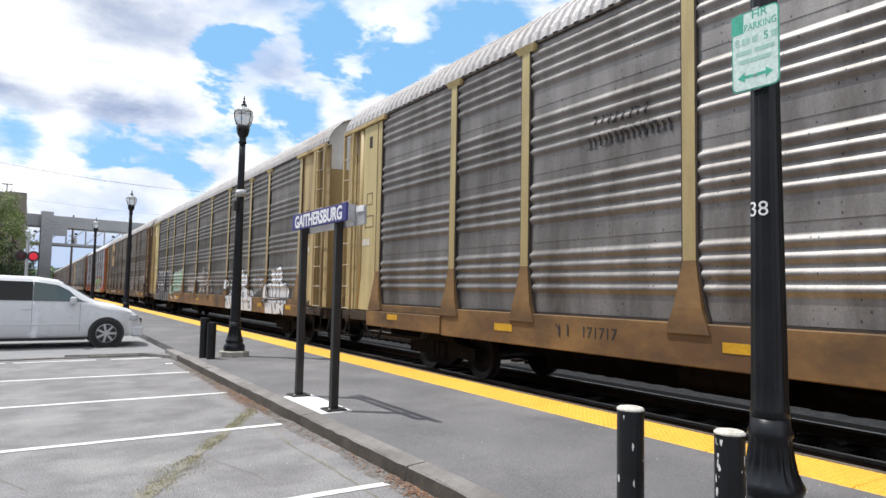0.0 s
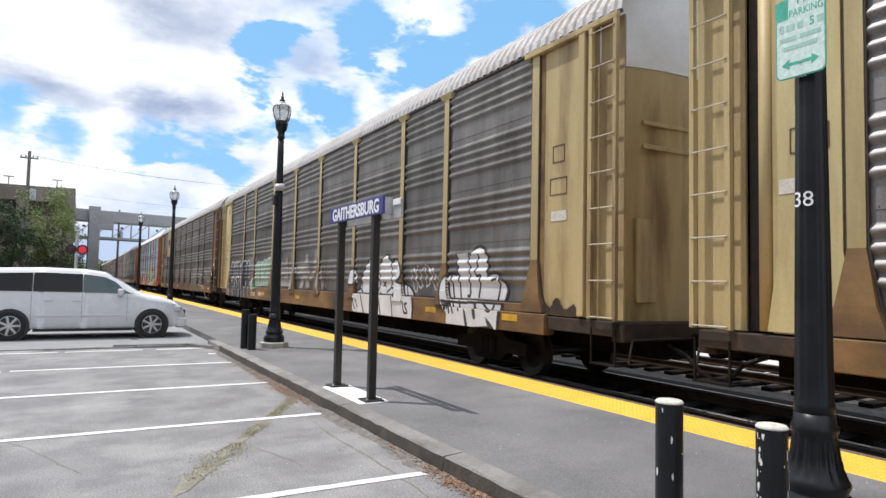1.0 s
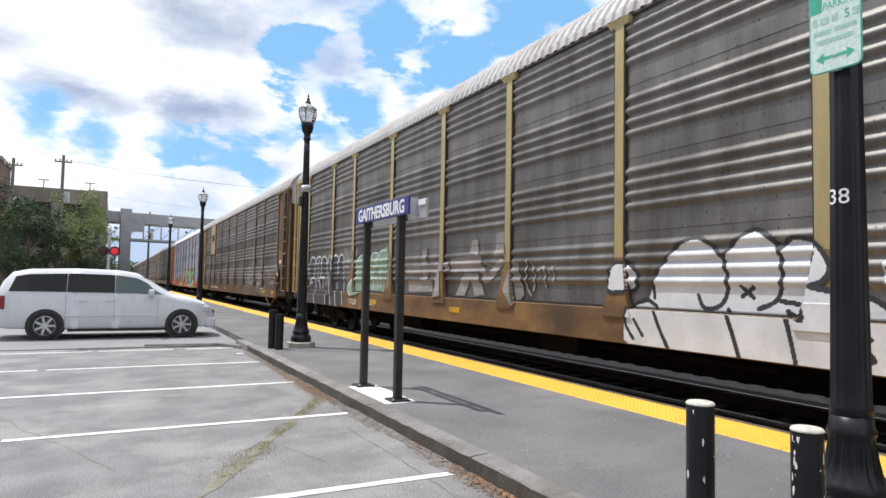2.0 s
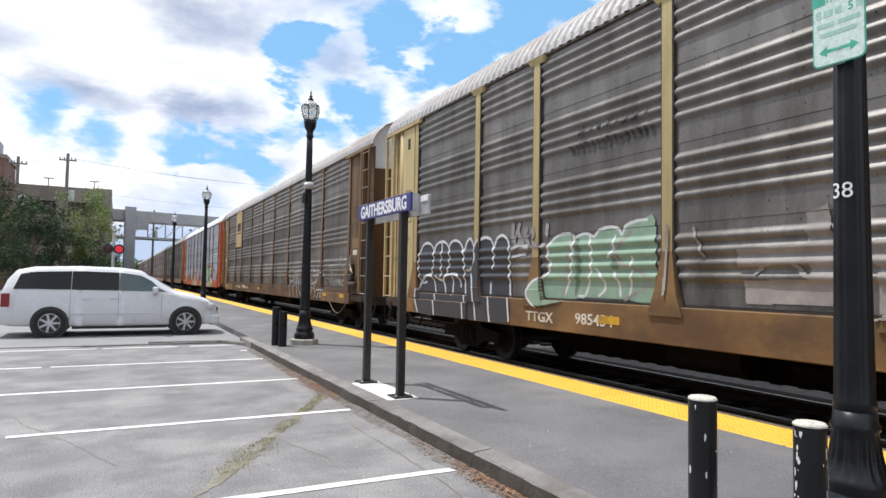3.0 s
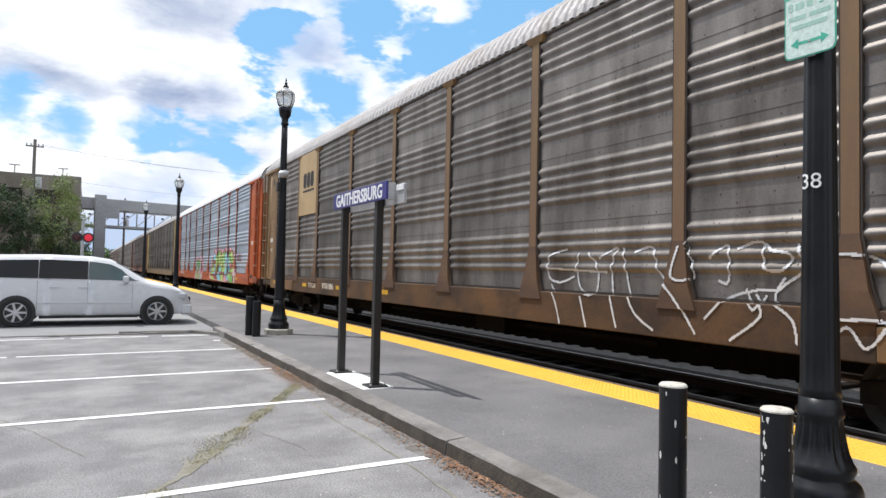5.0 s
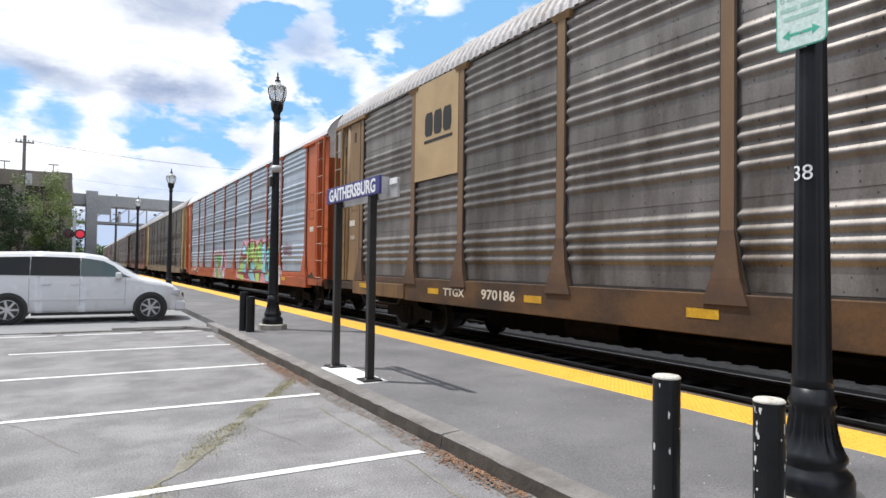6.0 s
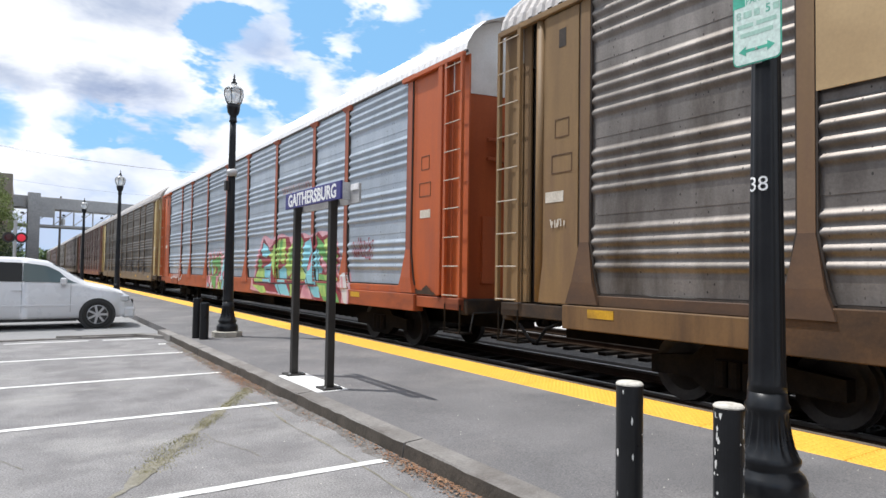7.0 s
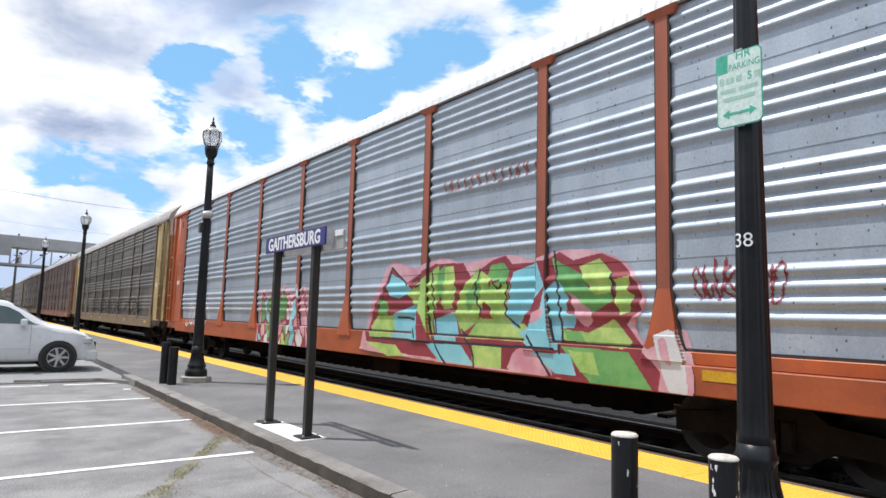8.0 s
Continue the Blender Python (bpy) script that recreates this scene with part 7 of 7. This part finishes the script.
# ---- trees ----
def tree(x, y, h, spread, leaves, mat, label, seed, low=0.3, size=0.2):
    t = thing("tree", pose(x, y, 0), label, "tree", "trees by the garage")
    rnd = random.Random(seed)
    bm = lathe([(0.16 + h * 0.012, 0), (0.11, h * 0.35), (0.05, h * 0.75)], 8)
    tips = []
    for k in range(9):
        a, z = rnd.uniform(0, 6.28), h * rnd.uniform(0.25, 0.6)
        tip = (spread * 0.6 * rnd.uniform(0.4, 1) * math.cos(a), spread * 0.6 * rnd.uniform(0.4, 1) * math.sin(a), z + h * rnd.uniform(0.12, 0.3))
        rod(bm, (0, 0, z), tip, 0.05, 0.02, 6)
        tips.append(tip)
    part("trunk", bm, "bark", t)
    verts, faces = [], []
    clumps = [(v, rnd.uniform(0.5, 0.9)) for v in tips]
    for k in range(26):
        a, u = rnd.uniform(0, 6.28), rnd.random() ** 0.5
        zc = rnd.uniform(low, 0.97)
        r = spread * u * math.sqrt(max(0.05, 1 - abs((zc - (low + 0.97) / 2) / (0.97 - low) * 2) ** 2.2))
        clumps.append(((r * math.cos(a), r * math.sin(a), h * zc), rnd.uniform(0.35, 0.85)))
    for k in range(leaves):
        (cx, cy, cz), r = rnd.choice(clumps)
        d = Vector((rnd.gauss(0, 1), rnd.gauss(0, 1), rnd.gauss(0, 0.8))).normalized() * (r * rnd.random() ** 0.4)
        c, s, b = Vector((cx, cy, cz)) + d, size * rnd.uniform(0.5, 1.1), len(verts)
        u = Vector((rnd.gauss(0, 1), rnd.gauss(0, 1), rnd.gauss(0, 0.6))).normalized()
        v = u.cross(Vector((rnd.gauss(0, 1), rnd.gauss(0, 1), rnd.gauss(0, 1)))).normalized()
        verts += [tuple(c - u * s * 0.5), tuple(c + v * s * 0.28), tuple(c + u * s * 0.5), tuple(c - v * s * 0.28)]
        faces.append((b, b + 1, b + 2, b + 3))
    me = bpy.data.meshes.new("crown")
    me.from_pydata(verts, [], faces)
    link_data("crown", me, mat, t)
    return t


tree(-2.2, 58, 9.3, 1.9, 4800, "leaflight", "light green young tree in front of a garage", 1)
tree(-1.3, 66, 8.0, 1.7, 3600, "leaflight", "light green young tree in front of a garage", 2)
tree(-5.2, 54, 7.4, 2.1, 5200, "leafdark", "dense dark green tree by the lot", 3, 0.08)
tree(-8.0, 52, 8.6, 2.4, 6500, "leafdark", "dense dark green tree by the lot", 4, 0.05)
tree(-10.8, 52, 9.0, 2.5, 6000, "leafdark", "dense dark green tree by the lot", 5, 0.05)
tree(-3.6, 56, 6.4, 1.9, 4600, "leafdark", "bushy dark green tree by the lot", 6, 0.05)
tree(-1.2, 57, 4.8, 1.4, 3600, "leafdark", "bushy dark green tree by the lot", 7, 0.05)
tree(-6.6, 56, 7.6, 1.9, 4200, "leaf", "bushy green tree by the lot", 8, 0.1)
tree(-13.5, 50, 7.5, 2.6, 3600, "leafdark", "dense dark green tree by the lot", 9, 0.05)


def far_woods():
    rnd = random.Random(5)
    verts, faces = [], []
    for k in range(9000):
        x = rnd.uniform(-160, 90)
        y = 240 + rnd.uniform(0, 30)
        top = 6.0 + 2.4 * noise.noise((x * 0.05, 0, 0)) + 1.2 * noise.noise((x * 0.3, 2, 0))
        c, s, b = Vector((x, y, top * rnd.random() ** 0.6)), rnd.uniform(0.5, 1.2), len(verts)
        u = Vector((rnd.gauss(0, 1), rnd.gauss(0, 1), rnd.gauss(0, 0.6))).normalized()
        v = u.cross(Vector((rnd.gauss(0, 1), rnd.gauss(0, 1), rnd.gauss(0, 1)))).normalized()
        verts += [tuple(c - u * s), tuple(c + v * s * 0.7), tuple(c + u * s), tuple(c - v * s * 0.7)]
        faces.append((b, b + 1, b + 2, b + 3))
    me = bpy.data.meshes.new("far_woods")
    me.from_pydata(verts, [], faces)
    tagged(link_data("far_woods", me, "leaf"), "distant dark green woods beyond the tracks", "woods", kind="stuff")


far_woods()


# ---- silt against the kerb and loose grit ----
def gutter_silt():
    rnd = random.Random(41)
    bm = bmesh.new()
    n = 300
    rows = []
    for i in range(n + 1):
        y = -3.0 + 17.4 * i / n
        w = 0.10 + 0.07 * (0.5 + noise.noise((y * 0.9, 0.0, 4.0))) + 0.05 * noise.noise((y * 5, 0.0, 2.0))
        h = 0.028 + 0.03 * noise.noise((y * 1.3, 3.0, 0.0)) + 0.012 * noise.noise((y * 9, 1.0, 0.0))
        h = max(0.01, h)
        rows.append([bm.verts.new((KERB - 0.02 - w * u, y, -0.003 + (h * (1 - u) ** 1.6 if u < 1 else 0) + (rnd.uniform(0, 0.006) if u < 1 else 0))) for u in (0.0, 0.25, 0.5, 0.75, 1.0)] )
        for k in (1, 2, 3):
            rows[-1][k].co.z = max(rows[-1][k].co.z, 0.0065 - 0.001 * k)
    for a, b in zip(rows, rows[1:]):
        for k in range(4):
            bm.faces.new((a[k], b[k], b[k + 1], a[k + 1])).smooth = True
    bmesh.ops.recalc_face_normals(bm, faces=bm.faces[:])
    tagged(link_mesh("gutter_silt", bm, "silt"), "grey-brown silt washed up against the kerb", "silt", kind="stuff")


gutter_silt()


def loose_grit():
    rnd = random.Random(42)
    verts, faces = [], []
    for i in range(520):
        if rnd.random() < 0.8:
            x, y, z = KERB - 0.05 - 1.6 * rnd.random() ** 2.2, rnd.uniform(1.2, 13), 0.0
        else:
            x, y = rnd.uniform(3.1, 5.3), rnd.uniform(1.5, 12)
            z = platform_z(x)
        s, a, b = rnd.uniform(0.003, 0.008), rnd.uniform(0, 6.28), len(verts)
        for k in range(4):
            verts.append((x + s * math.cos(a + k * 1.57) * rnd.uniform(0.7, 1.2), y + s * math.sin(a + k * 1.57), z - 0.001))
        verts.append((x, y, z + s * 0.9))
        faces += [(b + k, b + (k + 1) % 4, b + 4) for k in range(4)]
    me = bpy.data.meshes.new("loose_grit")
    me.from_pydata(verts, [], faces)
    tagged(link_data("loose_grit", me, "cap"), "small pale grit scattered on the asphalt", "grit", kind="stuff")


loose_grit()


# ---- cracks, weeds and litter on the lot ----
def crack_dirt():
    rnd = random.Random(3)
    bm = bmesh.new()
    prev = None
    for k in range(161):
        t = k / 160
        x, y = 0.3 + 2.45 * t + 0.06 * noise.noise((t * 9, 0, 0)), 4.3 + 4.4 * t + 0.05 * noise.noise((0, t * 9, 0))
        w = max(0.01, 0.02 + 0.13 * abs(noise.noise((t * 5, 3, 0))) + 0.04 * noise.noise((t * 41, 1, 0)))
        d = Vector((0.87, -0.48, 0))
        a, b = bm.verts.new(Vector((x, y, 0.004)) - d * w), bm.verts.new(Vector((x, y, 0.004)) + d * w)
        if prev:
            bm.faces.new((prev[0], prev[1], b, a))
        prev = (a, b)
    tagged(link_mesh("crack", bm, "soil"), "dirt-filled crack across the parking lot", "crack", kind="structure")
    # thin open cracks beside the kerb and across the bays
    for p, q, wide in (((2.52, 8.3), (2.50, 2.6), 0.016), ((1.9, 5.6), (1.55, 7.2), 0.006), ((0.3, 6.2), (-0.9, 8.9), 0.006), ((-0.6, 9.1), (1.7, 9.6), 0.005), ((-2.0, 11.2), (0.9, 11.7), 0.006)):
        bm = bmesh.new()
        prev = None
        n = 60
        side = Vector((q[1] - p[1], p[0] - q[0], 0)).normalized()
        for k in range(n + 1):
            t = k / n
            c = Vector((p[0] + (q[0] - p[0]) * t, p[1] + (q[1] - p[1]) * t, 0.003)) + side * 0.07 * noise.noise((t * 6 + p[0], p[1], 0)) + side * 0.02 * noise.noise((t * 40, p[1], 3))
            w = wide * (0.6 + 0.6 * noise.noise((t * 20, 0, p[0])))
            a, b = bm.verts.new(c - side * w), bm.verts.new(c + side * w)
            if prev:
                bm.faces.new((prev[0], prev[1], b, a))
            prev = (a, b)
        bmesh.ops.recalc_face_normals(bm, faces=bm.faces[:])
        tagged(link_mesh("crack", bm, "soil"), "thin dark crack in the worn asphalt", "crack", "asphalt cracks", "structure")
    verts, faces = [], []

    def blade(x, y, h, lean):
        b, a = len(verts), rnd.uniform(0, 6.28)
        w = 0.003
        verts.extend([(x - w * math.cos(a), y - w * math.sin(a), 0), (x + w * math.cos(a), y + w * math.sin(a), 0), (x + lean * math.cos(a * 3), y + lean * math.sin(a * 3), h)])
        faces.append((b, b + 1, b + 2))

    for k in range(9000):
        t = rnd.random()
        patch = noise.noise((t * 6, 1, 0)) + 0.5 * noise.noise((t * 17, 4, 0))
        if patch < -0.12:
            continue
        wide = 0.04 + 0.2 * max(0.0, patch)
        blade(0.3 + 2.45 * t + rnd.gauss(0, wide), 4.3 + 4.4 * t + rnd.gauss(0, wide * 0.6), rnd.uniform(0.004, 0.018), rnd.uniform(0.006, 0.026))
    for k in range(700):
        blade(KERB - 0.04 - abs(rnd.gauss(0, 0.03)), rnd.uniform(8.0, 13.0), rnd.uniform(0.01, 0.05), 0.03)
    me = bpy.data.meshes.new("weeds")
    me.from_pydata(verts, [], faces)
    tagged(link_data("weeds", me, "weed"), "short dry weeds growing in lot cracks", "weeds", kind="stuff")
    verts, faces = [], []
    for k in range(3200):
        y = rnd.choice((rnd.gauss(10.2, 1.1), rnd.gauss(9.2, 0.5), rnd.gauss(4.4, 0.5), rnd.uniform(3, 14)))
        x = KERB - 0.03 - abs(rnd.gauss(0, 0.10 if y > 6 else 0.06))
        s, a, b = rnd.uniform(0.004, 0.014), rnd.uniform(0, 6.28), len(verts)
        pile = 0.006 + 0.034 * max(0.0, 1 - (KERB - x) / 0.16)
        for q in range(4):
            verts.append((x + s * math.cos(a + q * 1.57) * (0.6 if q % 2 else 1), y + s * math.sin(a + q * 1.57), pile + rnd.uniform(0, 0.006)))
        faces.append((b, b + 1, b + 2, b + 3))
    me = bpy.data.meshes.new("leaf_litter")
    me.from_pydata(verts, [], faces)
    tagged(link_data("leaf_litter", me, "litter"), "reddish dry leaf litter along the kerb", "leaf litter", kind="stuff")


crack_dirt()


def motions():
    times = [0.5 * i for i in range(17)]
    for index, car in TRAIN.items():
        walk(car, [(t, pose(TRACK, START + SLACK.get(index, 0.0) + PITCH * index - SPEED * t, 0)) for t in times])
    turn = math.degrees(SPEED / 0.42)
    ticks = [i * 2 / FPS for i in range(121)]
    for ws, y in WHEELSETS:
        walk(ws, [(t, pose(0, y, 0.42, turn * t, 0, 0)) for t in ticks])


SLACK = {-1: -0.04, 0: 0.01, 1: 0.13, 2: -0.04}      # play in the couplings
START = 29.07        # place of the second car's middle at the start
motions()
